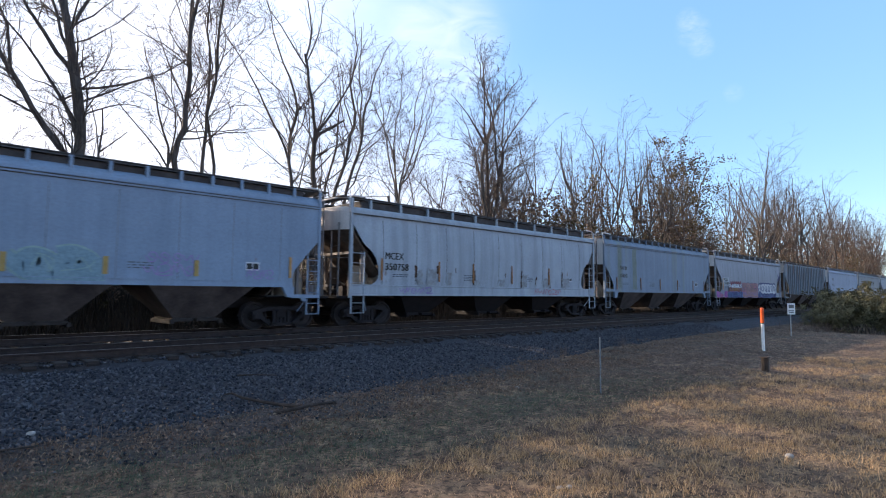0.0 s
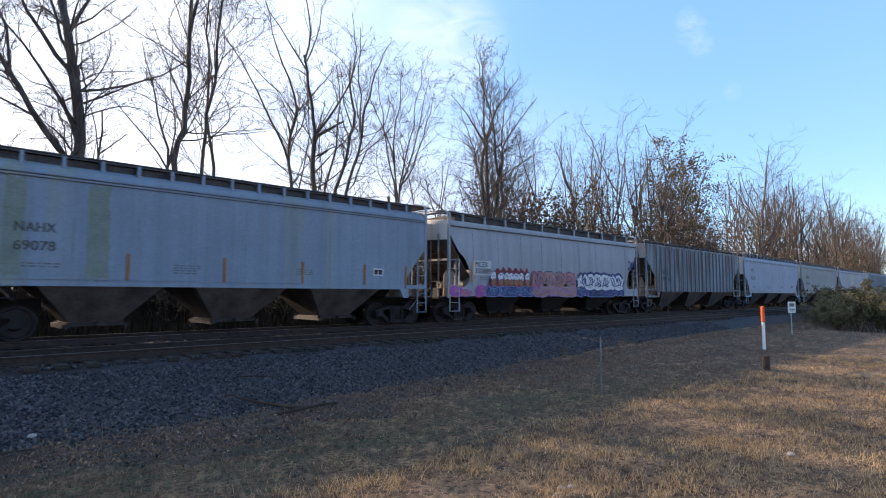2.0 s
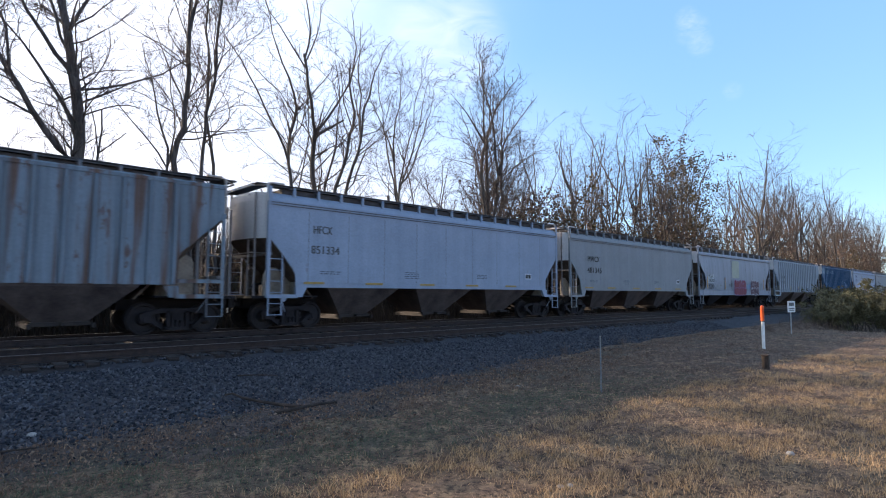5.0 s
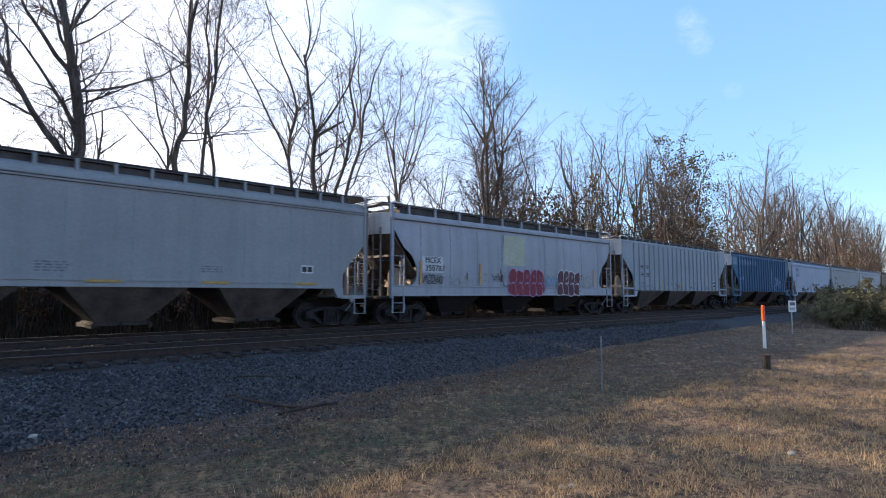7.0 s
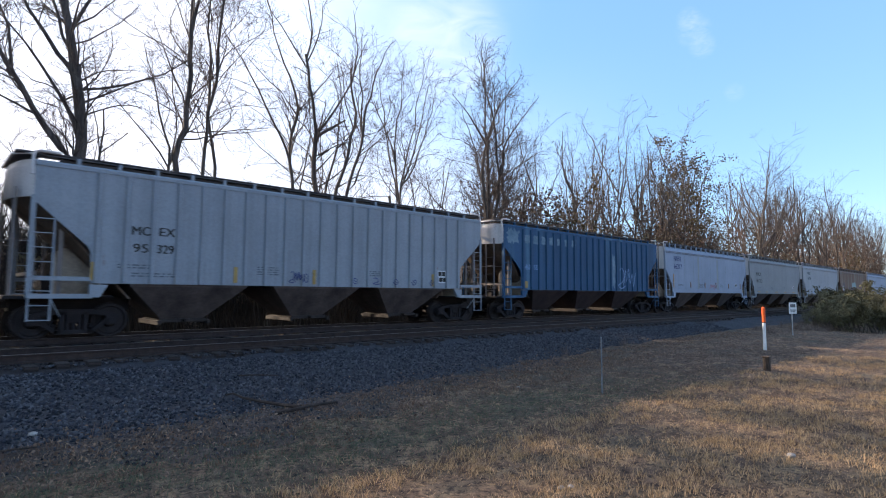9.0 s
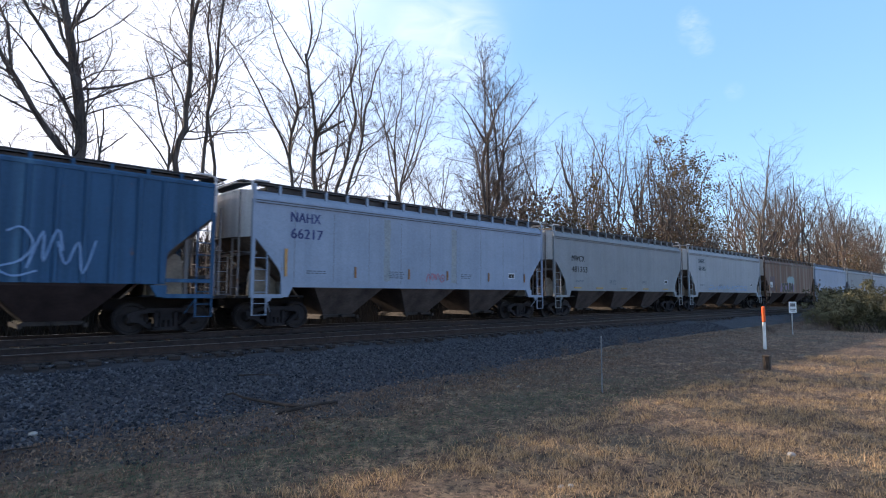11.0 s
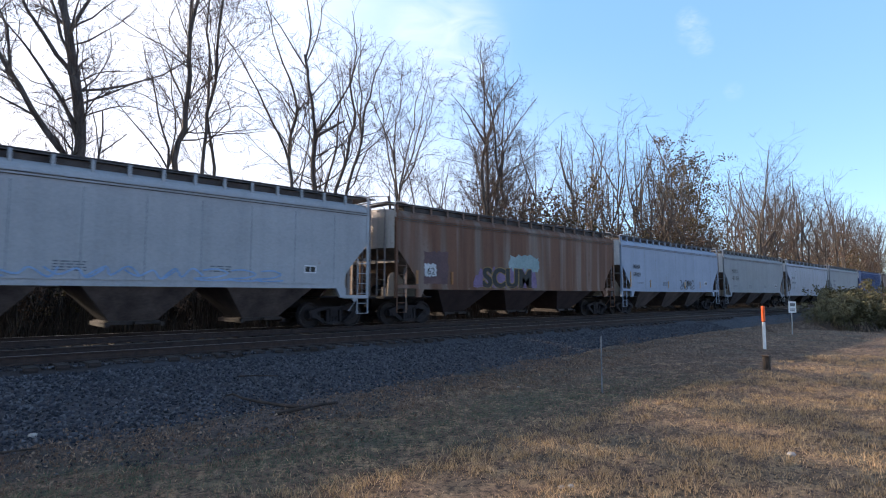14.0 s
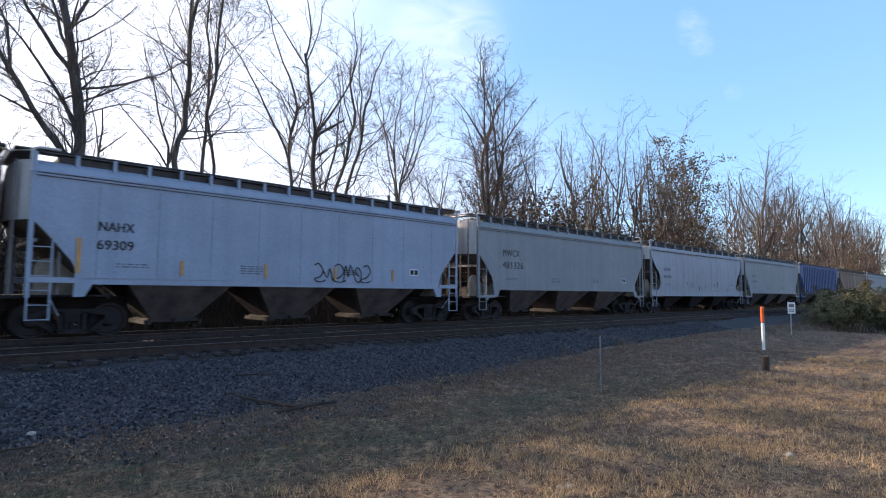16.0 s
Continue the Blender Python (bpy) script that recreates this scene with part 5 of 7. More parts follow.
    for n in range(5):           # and lower unseen ones beside them, for shade further right
        place_tree(kinds[n % 2], -8.6 + n * 1.75, 41.0 + 1.2 * (n % 3), n * 50, "unseen slim tree with leaves at its top, added to shade the lawn", tops[n % 2], 0.89)
    for x, y, sc, k, lf in spots:
        sc *= 1.2 if x > 78 else 1.1 if x > 37 else 1.0
        leaves = None if not lf else olive[k % 2] if lf == 1 else brown[k % 3]
        if lf == 1:
            leaves = olive[k]
        elif lf == 2:
            k = 2 + k % 3
            leaves = brown[k - 2]
        place_tree(kinds[k], x, y, rnd.uniform(0, 360), "bare tree with a few withered leaves" if lf else "bare deciduous tree with upswept branches", leaves, sc)
    for n in range(44):          # fill between and behind the front trees
        x = 37 + n * 3.5 + rnd.uniform(-1.5, 1.5)
        y = rnd.uniform(28.5, 35) if x < 75 else rnd.uniform(26, 33)
        k = rnd.randrange(9)
        lv = brown[k - 2] if 2 <= k <= 4 else None
        place_tree(kinds[k], x, y, rnd.uniform(0, 360), "bare tree with a few withered leaves" if lv else "bare deciduous tree with upswept branches", lv, rnd.uniform(0.75, 1.1) * (1.2 if x > 78 else 1.0))
    for n in range(25):          # deeper in the wood
        x = -10 + n * 8.4 + rnd.uniform(-2, 2)
        y = rnd.uniform(36, 52)
        place_tree(kinds[rnd.randrange(2, 9)], x + (y - 28) * 0.8, y, rnd.uniform(0, 360), "bare tree deeper in the wood", None, rnd.uniform(0.55, 0.8) * (0.8 if x < 30 else 1.0))
    # thickets
    # (a second row stands behind the first where the train leaves gaps)
    thick = []
    for k in range(4):
        r2 = random.Random(80 + k)
        st = []
        for j in range(9):
            h = r2.uniform(3.0, 5.0)
            a = r2.uniform(-24, 24)
            st.append(limb(r2.uniform(-0.8, 0.8), -0.2, a * 0.4, a, h, 0.035, 0.012, r2.uniform(-0.25, 0.25), r2.uniform(-0.6, 0.6)))
        m = tree_meshes(90 + k, st, 0.6, 0.7)
        thick.append((m, leaf_mesh("leaves", 95 + k, m[1], 450, 0.11), leaf_mesh("leaves", 105 + k, m[1], 950, 0.07, 0.0, 9.0, 0.3)))
    # the row starts unseen at x = -20, added there against low sun
    for n in range(136):
        x = (-20 + n * 1.5 if n < 38 else 37 + (n - 38) * 2.5 if n < 104 else 0.5 + (n - 104) * 2.0 if n < 122 else 2.5 + (n - 122) * 1.7) + rnd.uniform(-0.8, 0.8)
        y = rnd.uniform(23.6, 26.5) + (1.5 if x > 70 else 0) + (3.0 if 104 <= n < 122 else 0)
        sc = rnd.uniform(0.6, 0.78) if x < 9 else rnd.uniform(0.62, 0.85) if x < 34 else rnd.uniform(1.5, 2.3) if x < 75 else rnd.uniform(1.6, 2.4)
        m, few, many = thick[rnd.randrange(4)]
        lv = few if x < 34 else many
        mat = M["leaf_olive"] if rnd.random() < 0.35 else M["leaf_dry"]
        place_tree(m, x, y + (2.5 if x > 34 else 0), rnd.uniform(0, 360), "tangled brown thicket of thin stems", (lv, mat), sc, "thickets along the railway", "shrub", "shrub")

# truck and gate steel, its colour lowered for the shade beneath the cars
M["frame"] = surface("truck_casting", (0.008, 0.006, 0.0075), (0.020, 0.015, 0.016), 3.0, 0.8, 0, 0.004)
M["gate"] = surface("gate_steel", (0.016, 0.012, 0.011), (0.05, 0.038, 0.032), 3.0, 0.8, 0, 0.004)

P = {
    "blue_grey": car_paint("faded_blue_grey_paint", (0.205, 0.262, 0.345), 0.03, 0.15),
    "chalk": car_paint("chalky_white_paint", (0.33, 0.36, 0.4), 0.14, 0.32),
    "stained": car_paint("stained_grey_paint", (0.19, 0.235, 0.3), 0.06, 0.2, tint=(0.21, 0.22, 0.15)),
    "white": car_paint("dusty_white_paint", (0.28, 0.29, 0.325), 0.06, 0.22),
    "rusty": car_paint("rust_streaked_grey_paint", (0.165, 0.20, 0.235), 0.34, 0.5, rust_colour=(0.10, 0.05, 0.032), tint=(0.115, 0.062, 0.042), tint_scale=3.4, tint_at=(0.47, 0.60, 0.92)),
    "pale": car_paint("pale_blue_white_paint", (0.255, 0.295, 0.37), 0.03, 0.12),
    "warm_grey": car_paint("warm_grey_paint", (0.22, 0.228, 0.24), 0.02, 0.12),
    "cream": car_paint("off_white_paint", (0.285, 0.295, 0.315), 0.02, 0.12),
    "grey_rib": car_paint("flat_grey_paint", (0.245, 0.268, 0.30), 0.03, 0.2),
    "blue": car_paint("weathered_blue_paint", (0.028, 0.082, 0.160), 0.10, 0.4, tint=(0.10, 0.20, 0.28)),
    "brown": car_paint("rust_brown_paint", (0.128, 0.060, 0.036), 0.2, 0.4, tint=(0.20, 0.165, 0.14), tint_scale=1.7, tint_at=(0.48, 0.66, 0.65), rust_colour=(0.08, 0.03, 0.018)),
    "dark_blue": car_paint("faded_dark_blue_paint", (0.072, 0.1, 0.2), 0.1, 0.3),
    # car ends paler and warmer than the sides: sunlight put into the paint
    "end_white": car_paint("sunlit_end_paint", (0.58, 0.53, 0.51), 0.2, 0.4),
    "end_steel": car_paint("grimy_end_steel", (0.17, 0.15, 0.145), 0.3, 0.4),
    "end_rust": car_paint("sunlit_rusty_end_paint", (0.42, 0.36, 0.32), 0.42, 0.5),
}
INK = {
    "black": M["black_ink"],
    "faint": surface("worn_black_lettering", g(0.05), g(0.09), 7, 0.7),
    "grey": surface("grey_stencil", (0.085, 0.1, 0.125), (0.14, 0.16, 0.185), 6, 0.7),
    "teal": surface("teal_lettering", (0.008, 0.035, 0.05), (0.014, 0.05, 0.07), 6, 0.7),
    "orange": surface("faded_orange_tape", (0.42, 0.2, 0.07), (0.55, 0.3, 0.1), 6, 0.6),
    "yellow": surface("yellow_tape", (0.30, 0.19, 0.06), (0.42, 0.28, 0.09), 6, 0.6),
    "red": surface("dark_red_spray", (0.13, 0.015, 0.025), (0.24, 0.03, 0.045), 2.5, 0.7),
    "maroon": surface("maroon_spray", (0.05, 0.018, 0.03), (0.11, 0.035, 0.05), 2.5, 0.7),
    "pink": surface("pink_spray", (0.36, 0.10, 0.14), (0.5, 0.2, 0.24), 1.6, 0.7),
    "purple": surface("purple_spray", (0.15, 0.06, 0.22), (0.28, 0.13, 0.32), 1.6, 0.7),
    "magenta": surface("magenta_spray", (0.22, 0.05, 0.24), (0.34, 0.10, 0.34), 1.6, 0.7),
    "dull_pink": surface("dull_orange_pink_spray", (0.26, 0.13, 0.12), (0.4, 0.22, 0.2), 1.2, 0.7),
    "lilac": surface("lilac_spray", (0.24, 0.17, 0.36), (0.34, 0.26, 0.46), 1.6, 0.7),
    "navy": surface("navy_spray", (0.02, 0.03, 0.10), (0.05, 0.07, 0.2), 1.6, 0.7),
    "sky": surface("sky_blue_spray", (0.13, 0.24, 0.42), (0.24, 0.36, 0.55), 1.6, 0.7),
    "white": surface("white_spray", (0.5, 0.5, 0.53), (0.65, 0.65, 0.68), 2.5, 0.7),
    "green": surface("pale_green_spray", (0.2, 0.3, 0.3), (0.28, 0.38, 0.34), 1.6, 0.7),
    "mist": surface("faded_teal_spray", (0.16, 0.25, 0.30), (0.2, 0.29, 0.33), 1.6, 0.7),
    "rust": surface("orange_brown_spray", (0.22, 0.09, 0.03), (0.36, 0.16, 0.06), 1.6, 0.7),
    "ochre": surface("ochre_spray", (0.16, 0.10, 0.03), (0.24, 0.16, 0.06), 1.6, 0.7),
    "plum": surface("dull_purple_spray", (0.12, 0.075, 0.15), (0.20, 0.14, 0.24), 1.6, 0.7),
    "rust_run": surface("rust_run", (0.05, 0.028, 0.02), (0.12, 0.065, 0.045), 8, 0.8),
    "patch": surface("primer_patch", (0.42, 0.44, 0.46), (0.5, 0.52, 0.54), 1.6, 0.7),
    "pale_stain": surface("yellowed_run", (0.235, 0.26, 0.285), (0.29, 0.30, 0.30), 1.6, 0.75),
    "ghost": surface("worn_pale_blue", (0.09, 0.16, 0.22), (0.19, 0.27, 0.33), 2.2, 0.75),
    "olive_stain": surface("olive_run", (0.15, 0.175, 0.15), (0.20, 0.225, 0.205), 2.0, 0.75),
    "smear": surface("brown_smear", (0.20, 0.20, 0.20), (0.33, 0.35, 0.38), 4.5, 0.8),
    "teal_patch": surface("turquoise_primer", (0.16, 0.24, 0.25), (0.25, 0.33, 0.34), 1.2, 0.7),
    "dark_patch": surface("dark_primer_patch", (0.075, 0.045, 0.05), (0.11, 0.06, 0.06), 1.6, 0.7),
    "seam": surface("seam_grime_lip_shade", (0.06, 0.062, 0.066), (0.17, 0.175, 0.18), 1.4, 0.8),
    "faint_seam": surface("faint_weld", (0.13, 0.15, 0.175), (0.24, 0.26, 0.29), 1.4, 0.75),
    "yellow_patch": surface("yellowed_primer", (0.33, 0.34, 0.26), (0.38, 0.39, 0.31), 1.2, 0.7),
}

# style, left end, right end of the body at the clip's start, paint, label
TRAIN = [
    ("smooth", -5.6, 10.32, "blue_grey", "pale blue-grey covered hopper with faded graffiti along the sill"),
    ("round", 11.66, 28.27, "chalk", "chalky white round-sided covered hopper with rust spots"),
    ("smooth", 29.50, 44.87, "stained", "grey covered hopper with yellow vertical stains"),
    ("round", 46.25, 62.88, "white", "white round-sided covered hopper with purple graffiti"),
    ("ribbed", 64.18, 80.75, "rusty", "rust-streaked grey covered hopper with ribbed sides"),
    ("smooth", 82.29, 98.45, "pale", "pale blue-white covered hopper with smooth sides"),
    ("smooth", 99.78, 115.57, "warm_grey", "warm grey covered hopper with smooth welded sides"),
    ("round", 116.88, 133.41, "white", "white round-sided covered hopper with dark red graffiti"),
    ("ribbed", 134.80, 151.40, "grey_rib", "flat grey covered hopper with vertical side ribs"),
    ("ribbed", 153.02, 168.75, "blue", "weathered blue covered hopper with vertical side ribs"),
    ("smooth", 170.0, 185.45, "pale", "pale blue-white covered hopper with smooth sides"),
    ("smooth", 186.55, 201.84, "warm_grey", "warm grey covered hopper with smooth welded sides"),
    ("smooth", 203.18, 218.61, "cream", "off-white covered hopper with smooth welded sides"),
    ("smooth", 220.0, 236.6, "brown", "rust-brown covered hopper with painted patches"),
    ("smooth", 237.6, 252.68, "pale", "pale blue covered hopper with black graffiti tag"),
    ("smooth", 254.15, 269.6, "warm_grey", "warm grey covered hopper with smooth welded sides"),
    ("round", 270.9, 287.5, "white", "off-white covered hopper with small sill stencils"),
    ("smooth", 288.5, 304.4, "warm_grey", "warm grey covered hopper with smooth welded sides"),
    ("ribbed", 305.4, 322.4, "dark_blue", "faded dark blue covered hopper with ribbed sides"),
    ("round", 323.7, 340.0, "brown", "rust-brown round-sided covered hopper"),
    ("smooth", 341.5, 357.0, "warm_grey", "dull grey smooth-sided covered hopper"),
    ("round", 358.4, 375.0, "white", "off-white round-sided covered hopper"),
    # two unseen cars ahead, added to carry the train's shadow further left
    ("smooth", -22.6, -7.0, "warm_grey", "dull grey smooth-sided covered hopper"),
    ("round", -40.6, -24.0, "white", "off-white round-sided covered hopper"),
    ("smooth", 376.4, 392.0, "pale", "pale smooth-sided covered hopper"),
]
CARS = []




def placard(car, style, half, dx, z):
    """Small consolidated-stencil panel: a white board with dark fields."""
    bm = bmesh.new()
    flat_patch(bm, -half + dx, -half + dx + 0.46, z, z + 0.27, -(bulge(style, z) + 0.008))
    board = link_mesh("stencil_panel", mesh_from("stencil_panel", bm), INK["white"], car, "white stencil panel with dark fields")
    for k in (0, 1):
        bm = bmesh.new()
        flat_patch(bm, -half + dx + 0.03 + 0.21 * k, -half + dx + 0.21 + 0.21 * k, z + 0.04, z + 0.23, -(bulge(style, z) + 0.012))
        link_mesh("field", mesh_from("field", bm), INK["black"], board)


def common_marks(car, style, half, rnd, ink="grey"):
    """Data stencils, reflectors and the panel that most cars carry."""
    length = 2 * half
    bars(car, style, half, 1.95, 1.98, 0.8, 2, INK[ink], rnd)
    bars(car, style, half, length * 0.36, 2.05, 0.7, 4, INK[ink], rnd)
    bars(car, style, half, length * 0.62, 2.05, 0.6, 3, INK[ink], rnd)
    placard(car, style, half, length - 2.65, 1.95)


def strips(car, style, half, dxs, z0, z1, ink="orange", w=0.10):
    for dx in dxs:
        strip(car, style, half, dx, z0, z1, w, INK[ink])


def build_train():
    for i, (style, a, b, paint, label) in enumerate(TRAIN):
        half = round((b - a) / 2 * 20) / 20
        ends = P["end_rust"] if paint in ("rusty", "brown") else P["end_white"]
        car = build_car(style, half, P[paint], label, end_paint=ends, hopper=M["shaded_hopper_grime"] if paint in ("blue", "brown", "dark_blue") else None, high=i in (2, 13, 14))
        CARS.append((car, (a + b) / 2))
        mark_car(i, car, style, half)


def mark_car(i, car, style, half):
    rnd = random.Random(100 + i)
    if i not in (4, 9, 13, 18, 19):
        common_marks(car, style, half, rnd)
    if style == "round" and i != 19:
        seams(car, style, half, 9, INK["seam"])
    elif style == "smooth" and i != 13:
        seams(car, style, half, 9, INK["faint_seam"])
    if i == 0:
        strips(car, style, half, (7.05, 9.25, 11.65), 1.72, 2.2, "yellow", 0.13)
        strip(car, style, half, 14.75, 1.75, 2.45, 0.09, INK["orange"])
        graffiti(car, style, half, 7.3, 9.2, 1.62, 2.3, 2, INK["mist"], INK["green"], None, 3, "faded pale green bulging letters", line_w=0.07)
        graffiti(car, style, half, 10.3, 11.7, 1.70, 2.45, 4, None, INK["lilac"], None, 4, "faded lilac scribbled tag", rows=2, line_w=0.035)
        graffiti(car, style, half, 13.3, 14.2, 1.68, 2.0, 4, None, INK["lilac"], None, 5, "faded lilac scribbled tag", line_w=0.03)
    if i in (1, 3, 7, 16):
        rust_runs(car, style, half, 18 if i == 1 else 7, i)
    if i in (1, 7):                # brown dirt washed down to the sill beside the seams
        for k in range(8):
            dx = 3.25 + 1.71 * (k % 7) + (0.5 if k > 6 else 0.0)
            patch(car, style, half, dx, dx + rnd.uniform(0.25, 0.8), 1.62, rnd.uniform(1.9, 2.35), INK["smear"], "dirt_smear", "brown dirt washed down to the sill", 0.05, 80 + k, 0.0035)
    if i == 1:
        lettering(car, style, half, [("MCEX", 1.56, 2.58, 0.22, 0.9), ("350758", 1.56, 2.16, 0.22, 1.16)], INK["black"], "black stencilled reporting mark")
        strips(car, style, half, (1.36, 4.4, 6.5, 9.2, 12.2), 1.75, 2.6, "rust", 0.08)
        graffiti(car, style, half, 2.3, 4.0, 1.24, 1.52, 6, None, INK["lilac"], None, 6, "faint purple tag on the sill", line_w=0.03)
        graffiti(car, style, half, 11.0, 13.2, 1.24, 1.52, 6, None, INK["pink"], None, 7, "faint pink tag on the sill", line_w=0.03)
    if i == 2:
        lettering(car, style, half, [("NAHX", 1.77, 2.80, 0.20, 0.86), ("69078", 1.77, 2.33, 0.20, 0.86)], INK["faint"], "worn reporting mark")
        strips(car, style, half, (1.3, 4.3, 7.0, 9.7, 12.3, 14.3), 1.60, 2.35, "rust", 0.08)
        patch(car, style, half, 1.55, 1.95, 1.7, 4.15, INK["olive_stain"], "stain", "yellow-brown run-down stain", 0.04, 2, 0.003)
        patch(car, style, half, 3.3, 3.85, 1.6, 4.15, INK["olive_stain"], "stain", "yellow-brown run-down stain", 0.06, 3, 0.003)
    if i == 3:
        patch(car, style, half, 1.5, 2.68, 2.12, 2.76, INK["patch"], "primer_patch", "pale primer patch under the lettering", 0.02, 4)
        lettering(car, style, half, [("MCEX", 1.6, 2.48, 0.2, 0.85), ("350889", 1.56, 2.18, 0.2, 1.08)], INK["faint"], "worn reporting mark")
        strip(car, style, half, 1.36, 1.75, 2.7, 0.1, INK["orange"])
        bubbles(car, style, half, 0.05, 0.62, 1.17, 1.62, 1, INK["magenta"], INK["pink"], 8, "magenta sprayed cloud on the sill")
        bubbles(car, style, half, 0.75, 1.25, 1.17, 1.42, 1, INK["pink"], INK["purple"], 38, "small pink sprayed cloud on the sill")
        bubbles(car, style, half, 1.65, 2.25, 1.17, 1.66, 1, INK["magenta"], INK["pink"], 39, "magenta sprayed cloud on the sill")
        arches(car, style, half, (2.81, 3.34, 3.75, 4.10, 4.49, 4.87, 5.34), 1.55, 2.33, "row of white and orange sprayed arches in a red cloud")
        graffiti(car, style, half, 2.3, 5.7, 1.17, 1.60, 9, INK["navy"], INK["sky"], INK["purple"], 10, "blue sprayed drips on the sill", lift=0.01, line_w=0.035)
        graffiti(car, style, half, 5.8, 9.5, 1.60, 2.35, 4, INK["dull_pink"], INK["navy"], INK["pink"], 11, "pink and orange sprayed letters", line_w=0.06)
        graffiti(car, style, half, 5.8, 9.5, 1.17, 1.58, 7, INK["dull_pink"], INK["lilac"], INK["purple"], 41, "pink and lilac sprayed band on the sill", lift=0.008, line_w=0.05)
        graffiti(car, style, half, 9.9, 14.6, 1.55, 2.35, 6, INK["white"], INK["navy"], INK["plum"], 12, "white letters outlined in navy on purple spray", lift=0.012, line_w=0.2)
        graffiti(car, style, half, 9.7, 14.8, 1.17, 1.52, 8, INK["navy"], INK["sky"], INK["purple"], 13, "navy and sky blue sprayed band on the sill", lift=0.008, line_w=0.04)
        graffiti(car, style, half, 15.4, 16.1, 2.75, 3.3, 2, None, INK["navy"], None, 14, "dark blue sprayed star tag", line_w=0.09)
    if i == 4:
        lettering(car, style, half, [("GA", 2.33, 2.63, 0.22, 0.42), ("CX", 3.03, 2.63, 0.22, 0.40), ("94", 2.34, 2.21, 0.22, 0.38), ("93", 3.03, 2.19, 0.22, 0.38)], INK["black"], "worn reporting mark between the ribs")
        strip(car, style, half, 1.1, 1.55, 2.5, 0.09, INK["orange"])
    if i == 5:
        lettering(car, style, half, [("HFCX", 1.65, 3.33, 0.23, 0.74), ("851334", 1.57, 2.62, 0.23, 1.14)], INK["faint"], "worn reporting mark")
        for dx in (1.3, 3.9, 6.6, 9.3, 12.0):
            strip(car, style, half, dx, 1.55, 1.63, 0.8, INK["yellow"], "yellow reflector strip along the sill")
    if i == 6:
        lettering(car, style, half, [("MWCX", 1.72, 3.07, 0.26, 1.24), ("481346", 1.67, 2.43, 0.26, 1.5)], INK["black"], "black stencilled reporting mark")
        for dx in (1.37, 3.82, 6.82, 9.82, 12.92):
            strip(car, style, half, dx, 1.55, 1.63, 0.85, INK["yellow"], "yellow reflector strip along the sill")
    if i == 7:
        lettering(car, style, half, [("MCEX", 1.71, 2.53, 0.2, 0.86), ("350787", 1.71, 2.2, 0.2, 1.08)], INK["black"], "black stencilled reporting mark")
        strips(car, style, half, (1.4, 5.0, 14.5), 1.65, 2.6, "orange", 0.1)
        patch(car, style, half, 6.7, 8.3, 2.6, 4.05, INK["yellow_patch"], "primer_patch", "yellowed repainted panel", 0.03, 6)
        graffiti(car, style, half, 1.6, 2.7, 1.66, 2.05, 5, None, INK["faint"], None, 15, "faded grey tag", line_w=0.05)
        graffiti(car, style, half, 5.9, 6.5, 1.75, 2.35, 1, None, INK["black"], None, 16, "small black cartoonish scrawl", line_w=0.03)
        bubbles(car, style, half, 7.1, 9.75, 1.17, 2.42, 5, INK["red"], INK["lilac"], 17, "dark red bulging sprayed letters edged in lilac")
        bubbles(car, style, half, 11.05, 13.1, 1.17, 2.46, 4, INK["maroon"], INK["white"], 18, "maroon sprayed letters outlined in white")
        patch(car, style, half, 1.55, 2.72, 2.12, 2.80, INK["patch"], "primer_patch", "pale primer patch under the lettering", 0.02, 14, 0.004)
        graffiti(car, style, half, 10.1, 10.9, 1.6, 2.1, 2, None, INK["sky"], None, 19, "pale blue scrawl", line_w=0.06)
    if i == 8:
        lettering(car, style, half, [("MC", 2.27, 2.85, 0.2, 0.46), ("EX", 2.98, 2.86, 0.2, 0.42), ("95", 2.31, 2.36, 0.2, 0.38), ("329", 2.94, 2.36, 0.2, 0.44)], INK["black"], "black stencilled reporting mark between the ribs")
        strips(car, style, half, (1.32, 5.2, 8.0, 11.0, 13.6, 15.1), 1.55, 2.05, "yellow", 0.12)
        graffiti(car, style, half, 7.1, 7.8, 1.58, 1.98, 4, None, INK["navy"], None, 20, "small navy scrawled tag", line_w=0.025)
        for k in range(5):
            graffiti(car, style, half, 9.6 + 0.95 * k, 9.9 + 0.95 * k, 1.58, 1.84, 1, None, INK["navy"], None, 90 + k, "small navy scrawl", line_w=0.03)
        bars(car, style, half, 2.3, 1.75, 1.2, 2, INK["grey"], rnd)
        placard(car, style, half, 2 * half - 2.6, 1.7)
    if i == 9:
        for k in range(7):           # ghost of a painted-out name in large letters
            patch(car, style, half, 1.62 + 0.682 * k, 2.02 + 0.682 * k, 3.78 + 0.01 * k, 4.20, INK["ghost"], "worn_letter", "pale worn block of a large letter", 0.05, 60 + k, 0.008)
        lettering(car, style, half, [("462", 1.60, 2.48, 0.2, 0.42), ("583", 2.29, 2.48, 0.2, 0.42)], INK["sky"], "pale blue worn number")
        patch(car, style, half, 0.25, 1.15, 3.75, 4.4, INK["ghost"], "worn_patch", "chalky worn patch by the corner", 0.12, 70, 0.004)
        patch(car, style, half, 9.9, 10.25, 1.7, 3.6, INK["ghost"], "worn_patch", "pale worn streak", 0.1, 71, 0.004)
        graffiti(car, style, half, 10.6, 12.4, 1.6, 2.9, 3, None, INK["sky"], None, 24, "pale blue sprayed outlines", line_w=0.05)
        strip(car, style, half, 1.6, 1.55, 1.9, 0.2, INK["yellow"])
